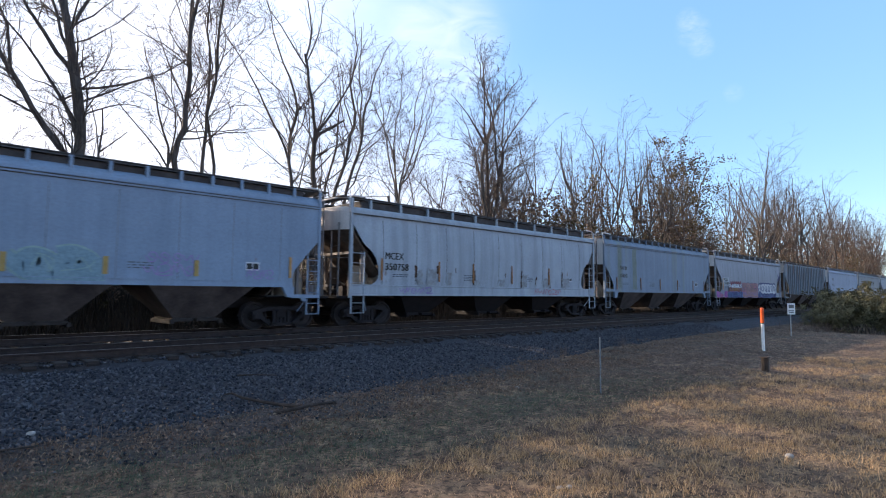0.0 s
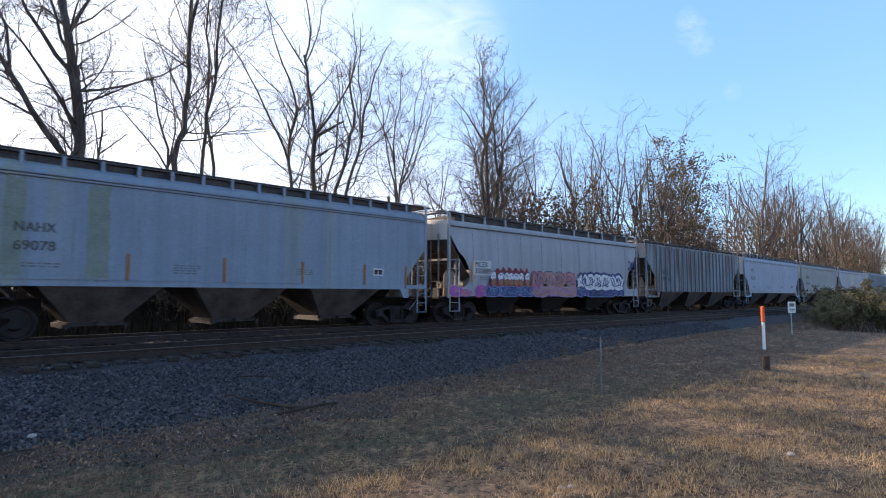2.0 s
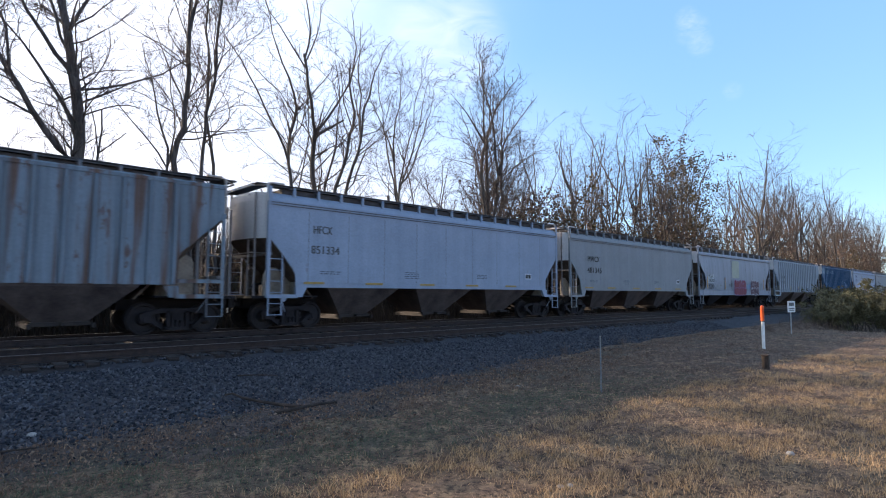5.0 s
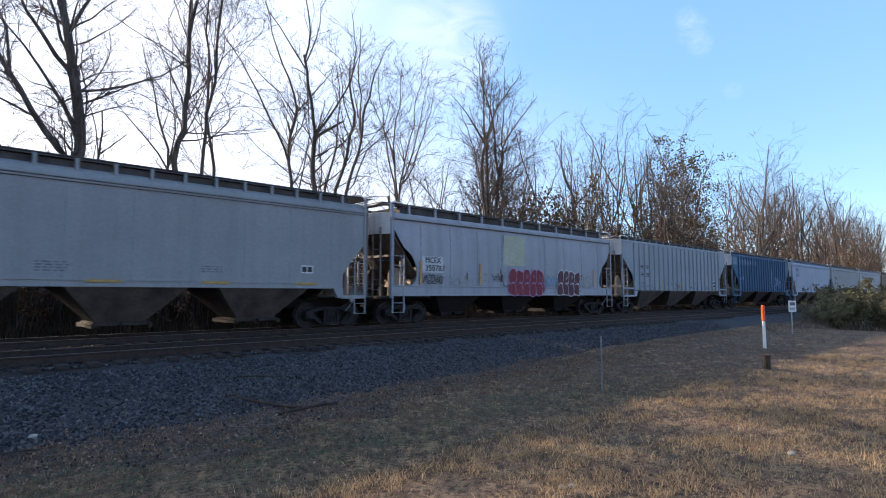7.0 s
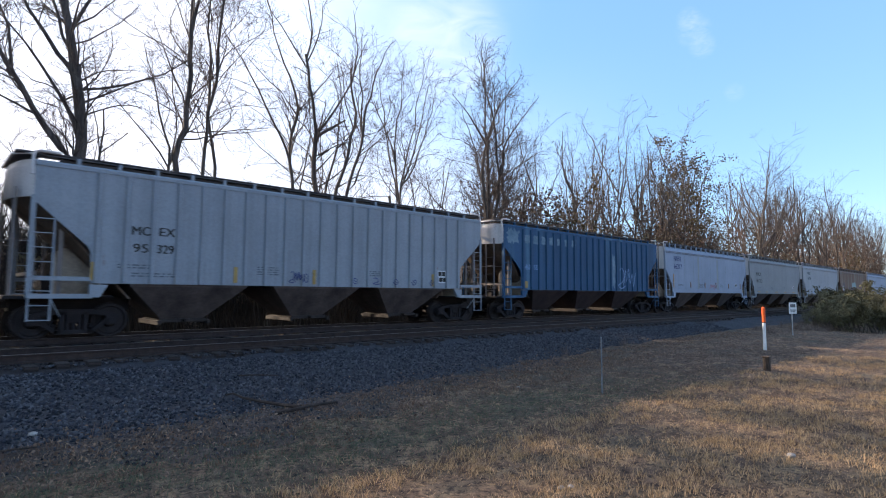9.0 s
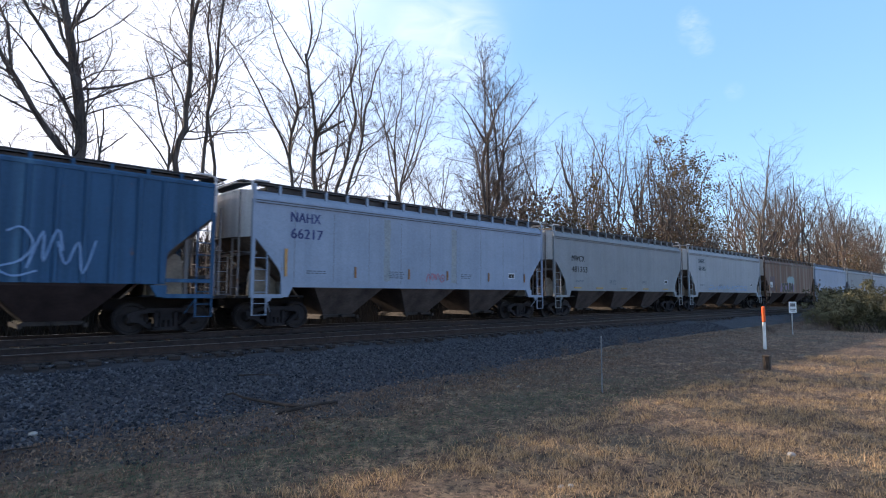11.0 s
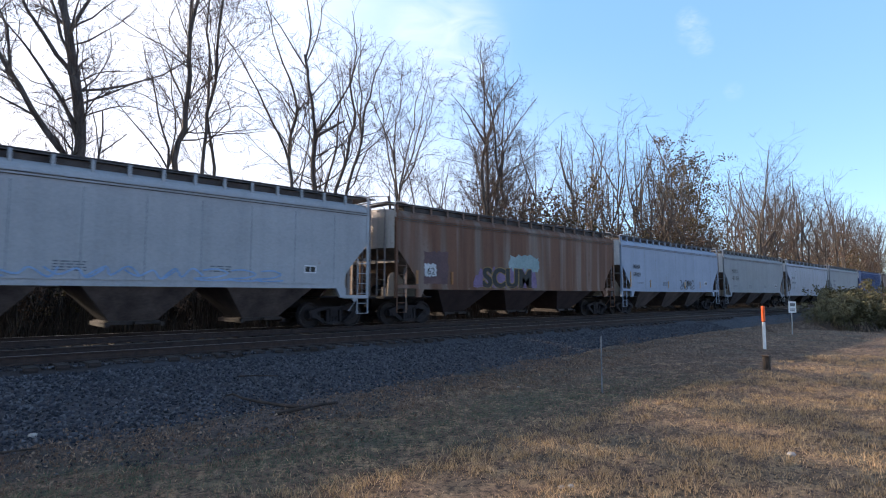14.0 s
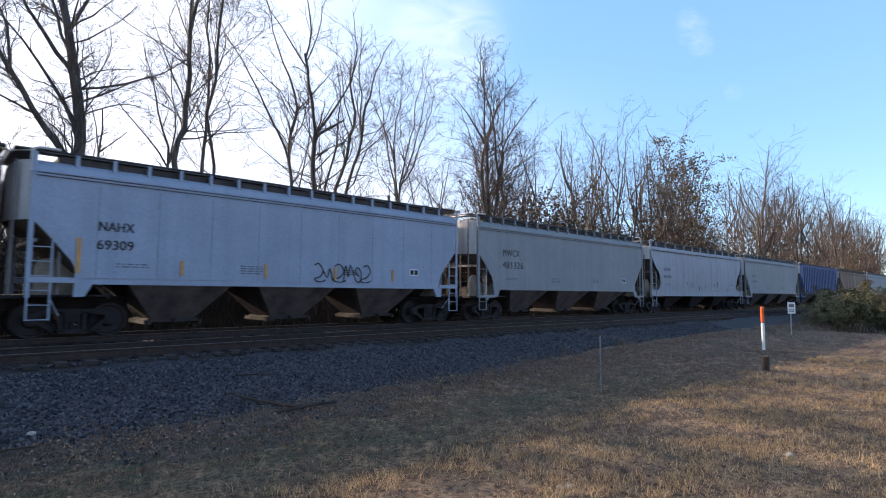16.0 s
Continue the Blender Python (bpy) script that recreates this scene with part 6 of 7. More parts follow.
    if i == 10:
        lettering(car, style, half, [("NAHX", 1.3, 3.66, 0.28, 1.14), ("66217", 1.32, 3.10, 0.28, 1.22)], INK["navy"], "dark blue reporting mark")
        strip(car, style, half, 1.1, 1.79, 2.72, 0.1, INK["orange"])
        strips(car, style, half, (3.92, 6.5, 8.64, 11.28, 13.9), 1.80, 2.2, "rust", 0.08)
        patch(car, style, half, 5.3, 5.6, 1.7, 4.1, INK["pale_stain"], "stain", "pale yellow run-down stain", 0.03, 12, 0.003)
        patch(car, style, half, 8.95, 9.25, 1.7, 4.0, INK["pale_stain"], "stain", "pale yellow run-down stain", 0.03, 13, 0.003)
        graffiti(car, style, half, 7.5, 8.6, 1.7, 2.1, 3, None, INK["pink"], None, 25, "faint red tag", line_w=0.04)
    if i == 11:
        lettering(car, style, half, [("MWCX", 1.58, 3.05, 0.26, 1.26), ("481353", 1.56, 2.45, 0.26, 1.54)], INK["black"], "black stencilled reporting mark")
        for dx in (1.75, 4.0, 6.8, 9.6, 12.4):
            strip(car, style, half, dx, 1.55, 1.63, 0.7, INK["yellow"], "yellow reflector strip along the sill")
    if i == 12:
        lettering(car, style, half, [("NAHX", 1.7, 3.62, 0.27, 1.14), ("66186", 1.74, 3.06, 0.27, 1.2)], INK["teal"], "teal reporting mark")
        graffiti(car, style, half, 3.6, 12.0, 1.62, 2.0, 9, None, INK["sky"], None, 26, "row of faint pale blue scrawls", line_w=0.05)
    if i == 13:
        patch(car, style, half, 1.45, 2.85, 1.68, 3.02, INK["dark_patch"], "primer_patch", "dark maroon painted-out square", 0.05, 7)
        patch(car, style, half, 1.47, 2.15, 1.98, 2.50, INK["patch"], "primer_patch", "pale patch behind the number", 0.05, 8, 0.012)
        patch(car, style, half, 6.95, 9.25, 2.33, 3.12, INK["teal_patch"], "primer_patch", "pale turquoise painted-out rectangle", 0.12, 9)
        lettering(car, style, half, [("62", 1.62, 2.05, 0.24, 0.42)], INK["black"], "black stencilled number on a pale patch")
        strips(car, style, half, (1.0, 3.0), 1.65, 2.2, "rust", 0.12)
        sprayed_word(car, style, half, "SCUM", 5.0, 1.58, 0.70, 3.55, "black sprayed letters rimmed in ochre on dull purple")
    if i == 14:
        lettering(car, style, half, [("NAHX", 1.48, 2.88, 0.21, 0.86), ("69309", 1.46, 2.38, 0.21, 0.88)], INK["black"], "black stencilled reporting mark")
        strip(car, style, half, 1.0, 1.73, 2.66, 0.1, INK["orange"])
        strips(car, style, half, (3.62, 6.24, 8.9, 11.52), 1.70, 2.16, "orange", 0.09)
        graffiti(car, style, half, 8.1, 10.5, 1.60, 2.3, 6, None, INK["black"], None, 28, "black scrawled tag", line_w=0.05)
    if i == 15:
        lettering(car, style, half, [("MWCX", 1.68, 3.05, 0.26, 1.26), ("481326", 1.66, 2.46, 0.27, 1.56)], INK["faint"], "worn reporting mark")
    if i in (16, 17, 20, 21, 22, 23, 24):
        bars(car, style, half, 1.7, 2.9, 1.0, 1, INK["grey"], rnd, 0.4)
        bars(car, style, half, 1.7, 2.4, 1.2, 1, INK["grey"], rnd, 0.4)


def travelled(t):
    """Metres run since the start; the train slackens very slightly."""
    return SPEED * t - 0.00425 * t * t


def motions():
    """The train rolls to -x; every wheelset turns with it."""
    for car, x in CARS:
        walk(car, [(t, pose(x - travelled(t), TRAIN_Y, 0)) for t in (0.0, 4.0, 8.0, 12.0, 16.0)])
    for w, dx in WHEELS:
        walk(w, [(k / FPS, Matrix.Translation((dx, 0, 0.46)) @ Matrix.Rotation(-travelled(k / FPS) / 0.46, 4, "Y")) for k in range(0, 481)])

# ---- ground cover ----
def fast_mesh(name, verts, faces):
    """Mesh from arrays: verts (n, 3), faces (m, k)."""
    me = bpy.data.meshes.new(name)
    verts, faces = np.asarray(verts, np.float32), np.asarray(faces, np.int32)
    m, k = faces.shape
    me.vertices.add(len(verts))
    me.vertices.foreach_set("co", verts.ravel())
    me.loops.add(m * k)
    me.loops.foreach_set("vertex_index", faces.ravel())
    me.polygons.add(m)
    me.polygons.foreach_set("loop_start", np.arange(0, m * k, k, dtype=np.int32))
    me.update(calc_edges=True)
    return me


def heights(xy, fn):
    return np.array([fn(float(a), float(b)) for a, b in xy])


def blades(name, xy, z, h, w, rs, lean=0.5):
    """Bent two-piece grass blades at points xy."""
    n = len(xy)
    ang, tip = rs.uniform(0, 2 * np.pi, n), rs.uniform(0, 2 * np.pi, n)
    u = np.stack([np.cos(ang), np.sin(ang)], 1) * (w / 2)[:, None]
    d = np.stack([np.cos(tip), np.sin(tip)], 1) * (h * lean * rs.uniform(0.2, 1.2, n))[:, None]
    base = np.column_stack([xy, z - 0.01])
    mid = base + np.column_stack([d * 0.35, h * 0.6])
    top = base + np.column_stack([d, h])
    uz = np.column_stack([u, np.zeros(n)])
    v = np.stack([base - uz, base + uz, mid + uz * 0.7, mid - uz * 0.7, top], 1).reshape(-1, 3)
    k = np.arange(n)[:, None] * 5
    f = np.concatenate([k + np.array([[0, 1, 2]]), k + np.array([[0, 2, 3]]), k + np.array([[3, 2, 4]])])
    return fast_mesh(name, v, f)


def stones(name, xyz, size, rs):
    """Angular stones: eight-sided lumps, each squashed and turned its own way."""
    n = len(xyz)
    base = np.array([(1, 0, 0), (-1, 0, 0), (0, 1, 0), (0, -1, 0), (0, 0, 1), (0, 0, -1)], float)
    tri = np.array([(0, 2, 4), (2, 1, 4), (1, 3, 4), (3, 0, 4), (2, 0, 5), (1, 2, 5), (3, 1, 5), (0, 3, 5)])
    v = base[None] * (1 + rs.uniform(-0.35, 0.35, (n, 6, 1))) + rs.uniform(-0.25, 0.25, (n, 6, 3))
    q = rs.normal(size=(n, 4))
    q /= np.linalg.norm(q, axis=1)[:, None]
    a, b, c, d = q.T
    rot = np.stack([np.stack([1 - 2 * (c * c + d * d), 2 * (b * c - a * d), 2 * (b * d + a * c)], 1),
                    np.stack([2 * (b * c + a * d), 1 - 2 * (b * b + d * d), 2 * (c * d - a * b)], 1),
                    np.stack([2 * (b * d - a * c), 2 * (c * d + a * b), 1 - 2 * (b * b + c * c)], 1)], 1)
    v = np.einsum("nij,nkj->nki", rot, v * np.array([1, 0.8, 0.65])) * size[:, None, None] + xyz[:, None, :]
    f = (np.arange(n)[:, None, None] * 6 + tri[None]).reshape(-1, 3)
    return fast_mesh(name, v.reshape(-1, 3), f)


def island_material(name, colours, rough=0.9, fine=30, through_light=0.0):
    """Each loose piece takes its own shade from a ramp; thin blades let part of the light through."""
    m, nt, b = nodes_of(name)
    geo = nt.nodes.new("ShaderNodeNewGeometry")
    k = len(colours) - 1
    c = ramp(nt, geo.outputs["Random Per Island"], [(i / k, col) for i, col in enumerate(colours)])
    n = tex_noise(nt, fine, 3, 0.6)
    c = blend(nt, 0.4, c, ramp(nt, n.outputs[0], [(0.3, g(0.5)), (0.7, g(1.0))]), "MULTIPLY")
    nt.links.new(c, b.inputs["Base Color"])
    b.inputs["Roughness"].default_value = rough
    b.inputs["Specular IOR Level"].default_value = 0.25
    if through_light:
        tr, mix = nt.nodes.new("ShaderNodeBsdfTranslucent"), nt.nodes.new("ShaderNodeMixShader")
        nt.links.new(c, tr.inputs["Color"])
        mix.inputs[0].default_value = through_light
        nt.links.new(b.outputs[0], mix.inputs[1])
        nt.links.new(tr.outputs[0], mix.inputs[2])
        nt.links.new(mix.outputs[0], nt.nodes["Material Output"].inputs["Surface"])
    return m


M["stones"] = island_material("loose_ballast", [(0.010, 0.011, 0.015), (0.026, 0.028, 0.038), (0.045, 0.047, 0.06), (0.11, 0.11, 0.12), (0.016, 0.018, 0.027)])
M["dry_grass"] = island_material("dry_grass_blades", [(0.14, 0.088, 0.048), (0.42, 0.28, 0.155), (0.60, 0.43, 0.26), (0.27, 0.175, 0.095)], 0.8, through_light=0.42)
M["green_grass"] = island_material("green_grass_blades", [(0.058, 0.082, 0.055), (0.09, 0.125, 0.078), (0.15, 0.15, 0.105), (0.075, 0.105, 0.07)], 0.8, through_light=0.45)
M["dull_grass"] = island_material("mixed_grass_blades", [(0.07, 0.049, 0.045), (0.18, 0.125, 0.105), (0.095, 0.077, 0.064), (0.27, 0.197, 0.158)], 0.85, through_light=0.45)
# weeds made near-black to hold the shade behind the train in their colour
M["weeds"] = island_material("shaded_withered_weeds", [(0.018, 0.013, 0.012), (0.045, 0.032, 0.025), (0.028, 0.022, 0.018), (0.065, 0.046, 0.034)], 0.9)
M["litter"] = island_material("fallen_leaves", [(0.09, 0.05, 0.034), (0.18, 0.105, 0.068), (0.28, 0.19, 0.13), (0.06, 0.04, 0.032)], 0.85)


def scatter(rs, n, x0, x1, y0, y1, keep=None, near=1.0):
    """Random points, denser towards the camera's end of the stretch."""
    x = x0 + (x1 - x0) * rs.uniform(0, 1, n) ** near
    y = rs.uniform(y0, y1, n)
    p = np.stack([x, y], 1)
    if keep is not None:
        p = p[[keep(float(a), float(b)) for a, b in p]]
    return p


def green_zone(x, y):
    """The greener band of lawn that runs along the foot of the bank."""
    c = 6.4 - 0.02 * x + 0.6 * noise.noise((x * 0.35, y * 0.35, 3))
    return max(0.0, 1 - abs(y - c) / 1.5) * (1 - smoothstep(8, 17, x)) * smoothstep(-3, 1, x)


def soil_zone(x, y):
    """Stony soil with thin growth along the foot of the bank."""
    w = 1.9 - 0.11 * x + 0.9 * noise.noise((x * 0.8, y * 0.8, 13))
    return y > bank_foot(x) - w


def bare_zone(x, y):
    """Thin stony spots in the lawn."""
    d = math.hypot((x - 3.3) / 1.1, (y - 3.9) / 0.5)
    e = math.hypot((x - 4.5) / 2.5, (y - 8.0) / 0.35)
    return min(d, e) < 1 + 0.5 * noise.noise((x * 2, y * 2, 9))


def build_cover():
    rs = np.random.RandomState(3)
    rr = random.Random(4)
    # ballast
    p = scatter(rs, 38000, -1.0, 34.0, 8.2, NEAR_Y - 1.2, lambda x, y: y > bank_foot(x) - 0.15, 1.35)
    z = heights(p, ballast_z)
    ob = link_mesh("ballast_stones", stones("ballast_stones", np.column_stack([p, z + 0.006]), rs.uniform(0.018, 0.048, len(p)), rs), M["stones"])
    tagged(ob, "loose angular blue-grey ballast stones on the bank", "stones", kind="stuff")
    p = scatter(rs, 8000, -1.0, 60.0, NEAR_Y - 1.25, TRAIN_Y + 1.6, None, 1.6)
    z = heights(p, ballast_z)
    ob = link_mesh("track_stones", stones("track_stones", np.column_stack([p, z + 0.01]), rs.uniform(0.02, 0.045, len(p)), rs), M["fouled"])
    tagged(ob, "brown fouled ballast stones between the rails", "stones", kind="stuff")
    p = scatter(rs, 3600, 0.5, 30.0, 5.8, 10.5, lambda x, y: y < bank_foot(x) + 0.1 and (y > bank_foot(x) - 1.1 or (soil_zone(x, y) and rr.random() < 0.6)) or bare_zone(x, y), 1.3)
    z = heights(p, ground_z)
    ob = link_mesh("strewn_stones", stones("strewn_stones", np.column_stack([p, z + 0.01]), rs.uniform(0.012, 0.032, len(p)), rs), M["stones"])
    tagged(ob, "stray ballast stones at the foot of the bank", "stones", kind="stuff")

    # lawn
    def lawn(x, y):
        return y < bank_foot(x) - 0.2 and not (soil_zone(x, y) and rr.random() < 0.3) and not (bare_zone(x, y) and rr.random() < 0.85)
    p = scatter(rs, 185000, 0.4, 16.0, 1.0, 10.2, lambda x, y: lawn(x, y) and y > 0.12 * x and rr.random() < 1.05 - 0.25 * noise.noise((x * 1.1, y * 1.1, 2)) - 0.05 * x, 1.0)
    gz = np.array([green_zone(a, b) for a, b in p])
    u = rs.uniform(0, 1, len(p))
    green = u < gz * 0.97
    dry = ~green & (rs.uniform(0, 1, len(p)) < np.clip(1.25 - 0.16 * p[:, 1], 0.15, 1))
    for nm, sel, hh, mat, lab in (("green_grass", green, (0.02, 0.055), M["green_grass"], "short green lawn grass"), ("dry_grass", dry, (0.02, 0.065), M["dry_grass"], "straw-coloured dry lawn grass"),
                                  ("dull_grass", ~green & ~dry, (0.02, 0.05), M["dull_grass"], "short brownish withered grass")):
        q = p[sel]
        tuft = np.array([max(0.0, noise.noise((a * 3.1, b * 3.1, 5))) for a, b in q])
        h = rs.uniform(*hh, len(q)) * (0.7 + 1.6 * tuft)
        ob = link_mesh(nm, blades(nm, q, heights(q, ground_z), h, rs.uniform(0.004, 0.009, len(q)), rs, 1.3), mat)
        tagged(ob, lab, "grass", kind="stuff")
    p = scatter(rs, 40000, 0.5, 14.0, 4.2, 8.4, lambda x, y: lawn(x, y) and rr.random() < 0.9 * green_zone(x, y), 1.0)
    ob = link_mesh("green_grass", blades("green_grass", p, heights(p, ground_z), rs.uniform(0.02, 0.06, len(p)), rs.uniform(0.005, 0.010, len(p)), rs, 1.1), M["green_grass"])
    tagged(ob, "greener grass band along the bank", "grass", kind="stuff")
    p = scatter(rs, 40000, 10.0, 44.0, 0.5, 12.0, lambda x, y: lawn(x, y) and y > 0.1 * x, 1.3)
    h = rs.uniform(0.02, 0.06, len(p))
    ob = link_mesh("far_grass", blades("far_grass", p, heights(p, ground_z), h, rs.uniform(0.010, 0.018, len(p)), rs, 1.2), M["dull_grass"])
    tagged(ob, "short brown grass on the far lawn", "grass", kind="stuff")
    # clumps that stand above the rest
    for nm, k, x0, x1, y0, y1, hh, mat, lab in (("grass_clumps", 3400, 2.5, 22.0, 0.4, 5.2, (0.045, 0.11), M["dry_grass"], "straw-coloured clumps of uncut grass"),
                                               ("withered_clumps", 2400, 0.5, 24.0, 4.2, 10.4, (0.03, 0.085), M["dull_grass"], "withered brown clumps of grass")):
        c = scatter(rs, k, x0, x1, y0, y1, lambda x, y: lawn(x, y) and green_zone(x, y) < 0.35 and noise.noise((x * 0.9, y * 0.9, 21)) > -0.15, 1.25)
        q = np.repeat(c, 13, axis=0) + rs.normal(0, 0.045, (len(c) * 13, 2))
        ob = link_mesh(nm, blades(nm, q, heights(q, ground_z), rs.uniform(*hh, len(q)), rs.uniform(0.004, 0.009, len(q)), rs, 1.0), mat)
        tagged(ob, lab, "grass", kind="stuff")
    # low dead growth on the thin soil along the foot of the bank
    c = scatter(rs, 2600, 0.2, 18.0, 5.8, 10.4, lambda x, y: bank_foot(x) - 2.3 < y < bank_foot(x) + 0.15 and noise.noise((x * 1.3, y * 1.3, 31)) > -0.1, 1.2)
    q = np.repeat(c, 9, axis=0) + rs.normal(0, 0.05, (len(c) * 9, 2))
    ob = link_mesh("dead_growth", blades("dead_growth", q, heights(q, lambda x, y: max(ground_z(x, y), ballast_z(x, y) if y > bank_foot(x) else -9)), rs.uniform(0.02, 0.085, len(q)), rs.uniform(0.006, 0.014, len(q)), rs, 1.2), M["litter"])
    tagged(ob, "low dead brown growth along the bank foot", "weeds", kind="stuff")
    # fallen leaves along the foot of the bank
    p = scatter(rs, 42000, 0.2, 32.0, 5.5, 12.0, lambda x, y: rr.random() < math.exp(-((y - bank_foot(x) + 0.75) / 1.05) ** 2) * (0.55 + 0.6 * noise.noise((x * 0.8, y * 0.8, 6))), 1.3)
    n = len(p)
    c = np.column_stack([p, heights(p, lambda x, y: max(ground_z(x, y), ballast_z(x, y) if y > bank_foot(x) else -9) + 0.02)])
    a = rs.normal(size=(n, 3)) * np.array([1, 1, 0.45])
    a /= np.linalg.norm(a, axis=1)[:, None]
    b = np.cross(a, rs.normal(size=(n, 3)))
    b /= np.linalg.norm(b, axis=1)[:, None]
    s = rs.uniform(0.012, 0.034, n)[:, None]
    v = np.stack([c - a * s, c + b * s * 0.6 + np.array([0, 0, 0.008]), c + a * s, c - b * s * 0.6 + np.array([0, 0, 0.008])], 1).reshape(-1, 3)
    ob = link_mesh("leaf_litter", fast_mesh("leaf_litter", v, np.arange(n * 4).reshape(-1, 4)), M["litter"])
    tagged(ob, "brown fallen leaves along the bank foot", "leaves", kind="stuff")


def build_brush():
    """Tall withered weeds on the far side of the train's track."""
    rs = np.random.RandomState(8)
    x = -7 + 130 * rs.uniform(0, 1, 18000) ** 1.5
    y = rs.uniform(22.2, 25.5, 18000)
    p = np.stack([x, y], 1)
    z = heights(p, lambda a, b: max(ground_z(a, b), ballast_z(a, b)) if b < TRAIN_Y + 4.2 else ground_z(a, b))
    h = rs.uniform(0.5, 1.5, len(p)) * (0.8 + 0.5 * np.array([noise.noise((a * 0.5, b * 0.5, 8)) for a, b in p])) + (y - 22.2) * 0.25
    q = np.stack([40 * rs.uniform(0, 1, 13000), rs.uniform(24.3, 28.5, 13000)], 1)
    p = np.concatenate([p, q])
    z = np.concatenate([z, heights(q, ground_z)])
    h = np.concatenate([h, rs.uniform(1.6, 3.3, len(q))])
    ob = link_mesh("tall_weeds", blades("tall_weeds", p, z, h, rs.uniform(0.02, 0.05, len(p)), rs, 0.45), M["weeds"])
    tagged(ob, "tall withered brown weeds behind the track", "weeds", kind="stuff")
    q = np.stack([1.5 + 55 * rs.uniform(0, 1, 17000) ** 1.3, rs.uniform(30.0, 37.0, 17000)], 1)
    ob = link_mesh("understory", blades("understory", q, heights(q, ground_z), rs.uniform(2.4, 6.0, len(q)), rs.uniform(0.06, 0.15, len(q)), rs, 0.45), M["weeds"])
    tagged(ob, "brown understory deeper in the wood", "undergrowth", kind="stuff")


def weed(x, y, h, count, seed, mat, label):
    rs = np.random.RandomState(seed)
    xy = np.stack([x + rs.normal(0, 0.10, count), y + rs.normal(0, 0.08, count)], 1)
    z = heights(xy, lambda a, b: max(ground_z(a, b), ballast_z(a, b) if b > bank_foot(a) else -9))
    ob = link_mesh("weed_tuft", blades("weed_tuft", xy, z, rs.uniform(0.3, 1.0, count) ** 1.6 * h, rs.uniform(0.003, 0.007, count), rs, 0.9), mat)
    tagged(ob, label, "weed", "weed tufts by the ballast")


def fallen_branch(name, x, y, pts, r0, r1, label):
    bm = bmesh.new()
    n = len(pts)
    path = []
    for a, b, c in pts:
        path.append((x + a, y + b, max(ground_z(x + a, y + b), ballast_z(x + a, y + b) if y + b > bank_foot(x + a) else -9) + c))
    tube(bm, path, [r0 + (r1 - r0) * i / (n - 1) for i in range(n)], 7)
    ob = link_mesh(name, mesh_from(name, bm), M["deadwood"])
    tagged(ob, label, "branch", "fallen branches")


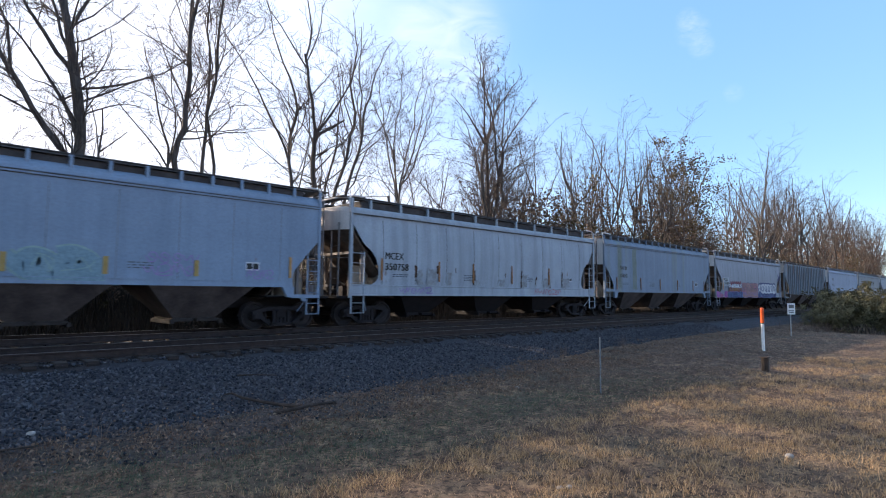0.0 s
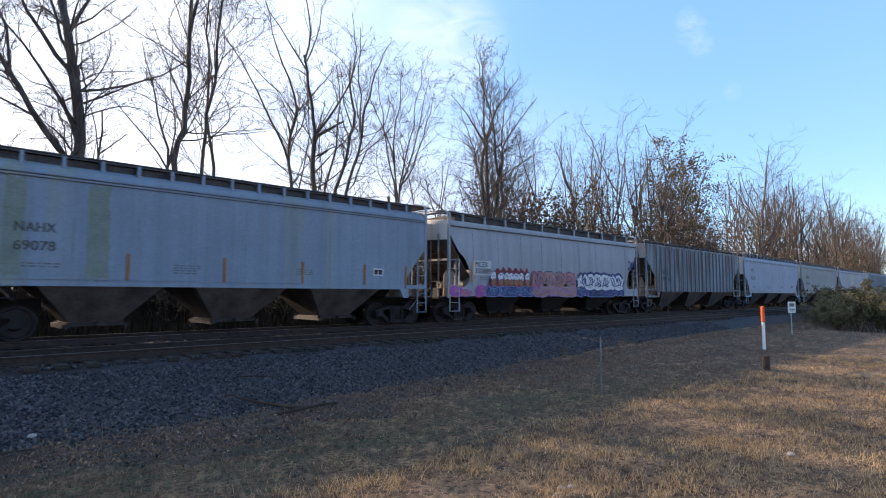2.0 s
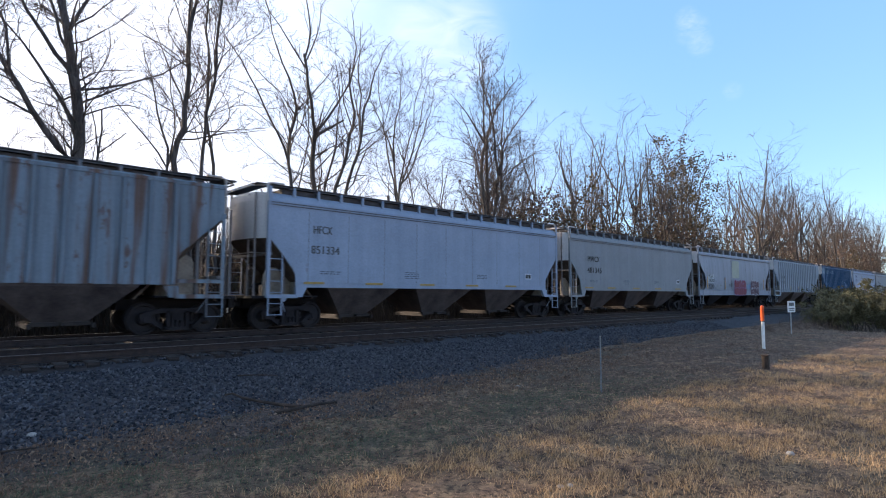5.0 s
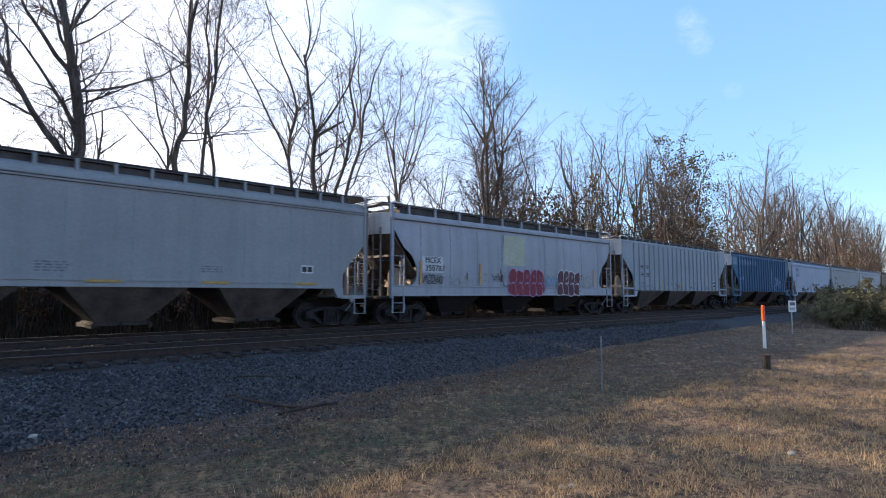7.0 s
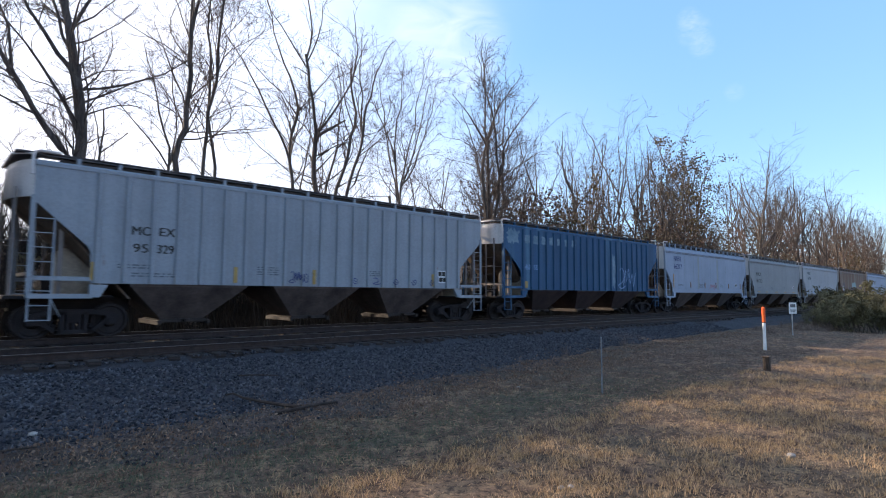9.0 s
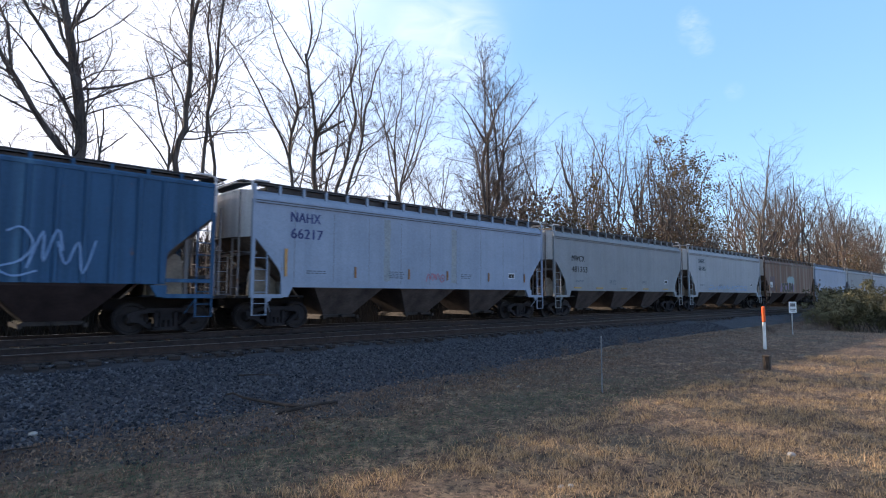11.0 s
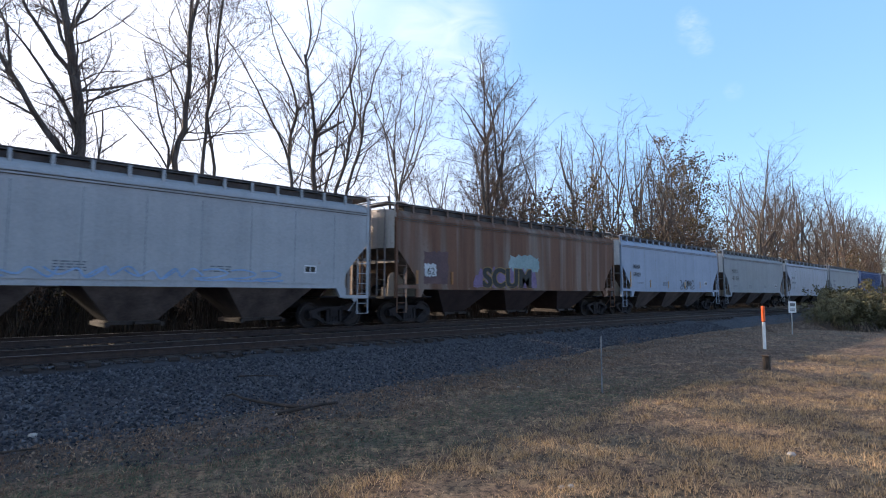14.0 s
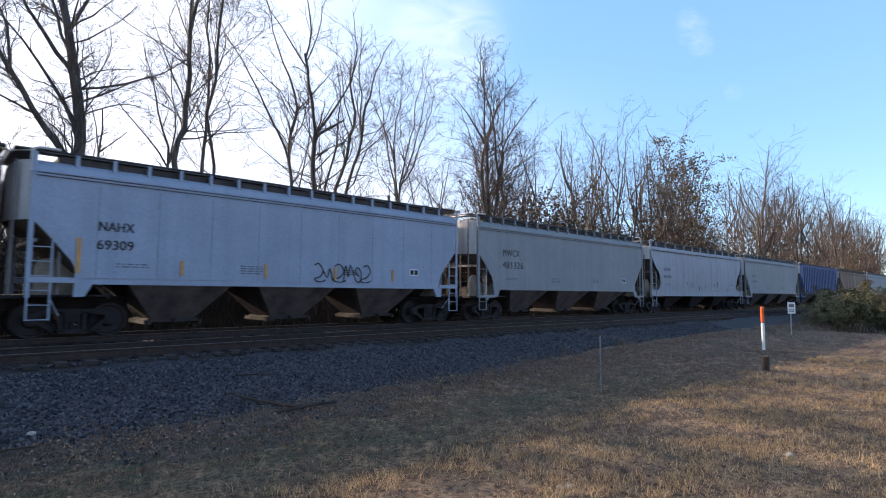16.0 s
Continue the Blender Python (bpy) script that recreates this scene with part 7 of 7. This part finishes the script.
def build_small_things():
    # metal stake
    x, y = 10.2, 6.1
    z = ground_z(x, y)
    stake = tagged(new("metal_stake"), "thin dull grey steel stake standing in the lawn", "stake")
    bm = bmesh.new()
    prism(bm, [(x - 0.022, y), (x - 0.018, y - 0.004), (x, y - 0.012), (x + 0.018, y - 0.004), (x + 0.022, y), (x + 0.006, y + 0.014), (x - 0.006, y + 0.014)], z - 0.1, z + 1.13, "z")
    part("post", bm, M["dull_galv"], stake)
    bm = bmesh.new()
    for k in range(9):
        tube(bm, [(x - 0.004, y - 0.013, z + 0.25 + 0.095 * k), (x - 0.004, y - 0.010, z + 0.25 + 0.095 * k)], 0.005, 6)
    tagged(part("stud", bm, M["dark"], stake, "row of small dark studs"), kind="stuff")
    # marker post
    x, y = 22.8, 6.9
    z = ground_z(x, y)
    mark = tagged(new("marker_post"), "slim white marker post with an orange top", "marker post")
    bm = bmesh.new()
    tube(bm, [(x, y, z - 0.1), (x - 0.01, y, z + 1.02)], 0.055, 14)
    part("post", bm, M["white"], mark, "white plastic tube")
    bm = bmesh.new()
    tube(bm, [(x - 0.01, y, z + 1.0), (x - 0.02, y, z + 1.50), (x - 0.02, y, z + 1.545), (x - 0.02, y, z + 1.56)], [0.062, 0.062, 0.055, 0.03], 14)
    part("cap", bm, M["orange"], mark, "orange plastic top")
    bm = bmesh.new()
    tube(bm, [(x - 0.01, y, z + 0.97), (x - 0.01, y, z + 1.0)], 0.058, 14)
    part("band", bm, M["black_ink"], mark, "thin dark band")
    # short wooden post
    x, y = 16.3, 4.9
    z = ground_z(x, y)
    post = tagged(new("wooden_post"), "short weathered wooden post stump in the lawn", "post")
    bm = bmesh.new()
    ring = [(x + 0.10 * math.cos(a) * (1 + 0.12 * math.sin(3 * a)), y + 0.10 * math.sin(a) * (1 + 0.1 * math.cos(2 * a))) for a in (2 * math.pi * k / 14 for k in range(14))]
    prism(bm, ring, z - 0.1, z + 0.34, "z")
    bmesh.ops.subdivide_edges(bm, edges=[e for e in bm.edges if abs(e.verts[0].co.z - e.verts[1].co.z) > 0.2], cuts=3)
    for v in bm.verts:
        v.co += Vector((noise.noise(v.co * 9), noise.noise(v.co * 9 + Vector((5, 0, 0))), 0)) * 0.02
        if v.co.z > z + 0.3:
            v.co.z += 0.04 * noise.noise(v.co * 14)
    part("stump", bm, M["stump"], post)
    bm = bmesh.new()
    box(bm, x - 0.11, x + 0.11, y - 0.09, y + 0.09, z + 0.33, z + 0.37)
    bmesh.ops.bevel(bm, geom=bm.edges[:], offset=0.012, segments=1, affect="EDGES")
    part("cap", bm, M["stump"], post, "split weathered top")
    # small sign
    x, y = 32.0, 8.4
    z = ground_z(x, y)
    sign = tagged(new("small_sign"), "small white sign plate on a thin steel post", "sign")
    bm = bmesh.new()
    tube(bm, [(x, y, z - 0.1), (x, y, z + 1.62)], 0.028, 8)
    part("post", bm, M["galv"], sign, "thin grey steel post")
    bm = bmesh.new()
    box(bm, -0.18, 0.18, -0.008, 0.008, -0.28, 0.28)
    bmesh.ops.bevel(bm, geom=bm.edges[:], offset=0.004, segments=1, affect="EDGES")
    plate = link_mesh("plate", mesh_from("plate", bm), M["white"], sign, "white rectangular plate", pose(x, y - 0.045, z + 1.36, 0, 0, -50))
    for k, (a, b, w) in enumerate(((0.04, 0.20, 0.12), (-0.12, -0.07, 0.13), (-0.20, -0.16, 0.11))):
        bm = bmesh.new()
        box(bm, -w, w, -0.014, -0.010, a, b)
        link_mesh("printed_block", mesh_from("printed_block", bm), M["sign_ink"], plate, "grey printed block")
    # stray pale stones and branches
    for sx, sy, r in ((1.25, 9.3, 0.06), (4.95, 3.45, 0.035), (5.05, 3.4, 0.03), (9.4, 7.6, 0.05), (7.9, 2.15, 0.05)):
        bm = bmesh.new()
        bmesh.ops.create_icosphere(bm, subdivisions=2, radius=r)
        for v in bm.verts:
            v.co *= 1 + 0.35 * noise.noise(v.co * 9 + Vector((sx, sy, 0)))
            v.co.z *= 0.6
        ob = link_mesh("stone", mesh_from("stone", bm), M["pale_stone"], None, "", pose(sx, sy, max(ground_z(sx, sy), ballast_z(sx, sy) if sy > bank_foot(sx) else -9) + r * 0.3))
        tagged(ob, "single pale stone lying on the ground", "stone", "pale stones")
    fallen_branch("fallen_branch", 4.55, 8.75, [(-0.45, 1.15, 0.05), (-0.42, 0.95, 0.12), (-0.33, 0.70, 0.09), (-0.15, 0.42, 0.08), (0.05, 0.05, 0.05), (0.2, -0.3, 0.04)], 0.014, 0.035, "long curved dead branch lying on the ballast")
    fallen_branch("fallen_branch", 4.75, 8.2, [(-0.45, 0.25, 0.03), (-0.1, 0.12, 0.06), (0.3, 0.2, 0.06), (0.75, 0.32, 0.04)], 0.035, 0.022, "dark rotting branch at the ballast foot")
    fallen_branch("fallen_branch", 5.2, 11.0, [(-0.3, 0.25, 0.05), (0.0, 0.1, 0.07), (0.45, 0.0, 0.04)], 0.018, 0.01, "short pale stick on the ballast")
    fallen_branch("fallen_branch", 1.0, 8.6, [(-0.2, 0.1, 0.04), (0.0, 0.0, 0.06), (0.2, -0.05, 0.04)], 0.015, 0.01, "short pale stick on the ballast")
    weed(5.2, 8.75, 0.55, 34, 1, M["dull_grass"], "tall dry weed tuft beside a branch")
    weed(4.95, 8.6, 0.28, 50, 2, M["dull_grass"], "dry weed tuft by the ballast")
    weed(2.0, 8.75, 0.5, 24, 3, M["dull_grass"], "thin dry weed tuft by the ballast")
    weed(7.9, 9.4, 0.22, 40, 4, M["dull_grass"], "dry weed tuft by the ballast")
    weed(10.8, 9.9, 0.25, 40, 5, M["dull_grass"], "dry weed tuft by the ballast")
    weed(15.5, 10.6, 0.5, 90, 6, M["dull_grass"], "dry weed tuft by the ballast")
    weed(20.0, 11.0, 0.6, 90, 7, M["dull_grass"], "dry weed tuft by the ballast")


def build_bushes():
    """Evergreen bramble heap at the lawn's far edge, and dry weeds before it."""
    rnd = random.Random(21)
    kinds = []
    for k in range(3):
        st = [limb(rnd.uniform(-1.2, 1.2), -0.2, a * 0.5, a, rnd.uniform(1.6, 2.6), 0.02, 0.01, rnd.uniform(-0.5, 0.5), rnd.uniform(-1, 1)) for a in [rnd.uniform(-50, 50) for _ in range(16)]]
        m = tree_meshes(120 + k, st, 2.0, 0.9)
        kinds.append((m, leaf_mesh("leaves", 130 + k, m[1], 4600, 0.075)))
    for n, (x, y, sc) in enumerate(((46.4, 10.0, 0.62), (48.6, 10.6, 0.85), (47.6, 8.6, 0.95), (49.5, 9.4, 1.1), (48.5, 6.8, 1.15), (51.5, 8.0, 1.25), (52.5, 10.6, 1.1), (55.5, 9.0, 1.3), (60, 11.0, 1.2))):
        m, lv = kinds[n % 3]
        b = place_tree(m, x, y, rnd.uniform(0, 360), "dense dark green bramble bush", (lv, M["bush"]), sc, "brambles past the lawn", "bush", "bush")
    for n in range(26):
        weed(33 + n * 0.55 + rnd.uniform(-0.4, 0.4), 9.6 + rnd.uniform(-0.9, 1.6), rnd.uniform(0.5, 1.1), 70, 60 + n, M["dull_grass"], "tall dry roadside weeds")

build_ground()
build_ballast()
track_near = build_track(NEAR_Y, "empty near track of rusty steel rails on wooden ties")
track_far = build_track(TRAIN_Y, "train's track of steel rails on wooden ties")
build_train()
build_trees()
build_bushes()
build_small_things()
build_brush()
build_cover()
build_ties(track_near, NEAR_Y, -2, 150)
build_ties(track_far, TRAIN_Y, -2, 60)
motions()
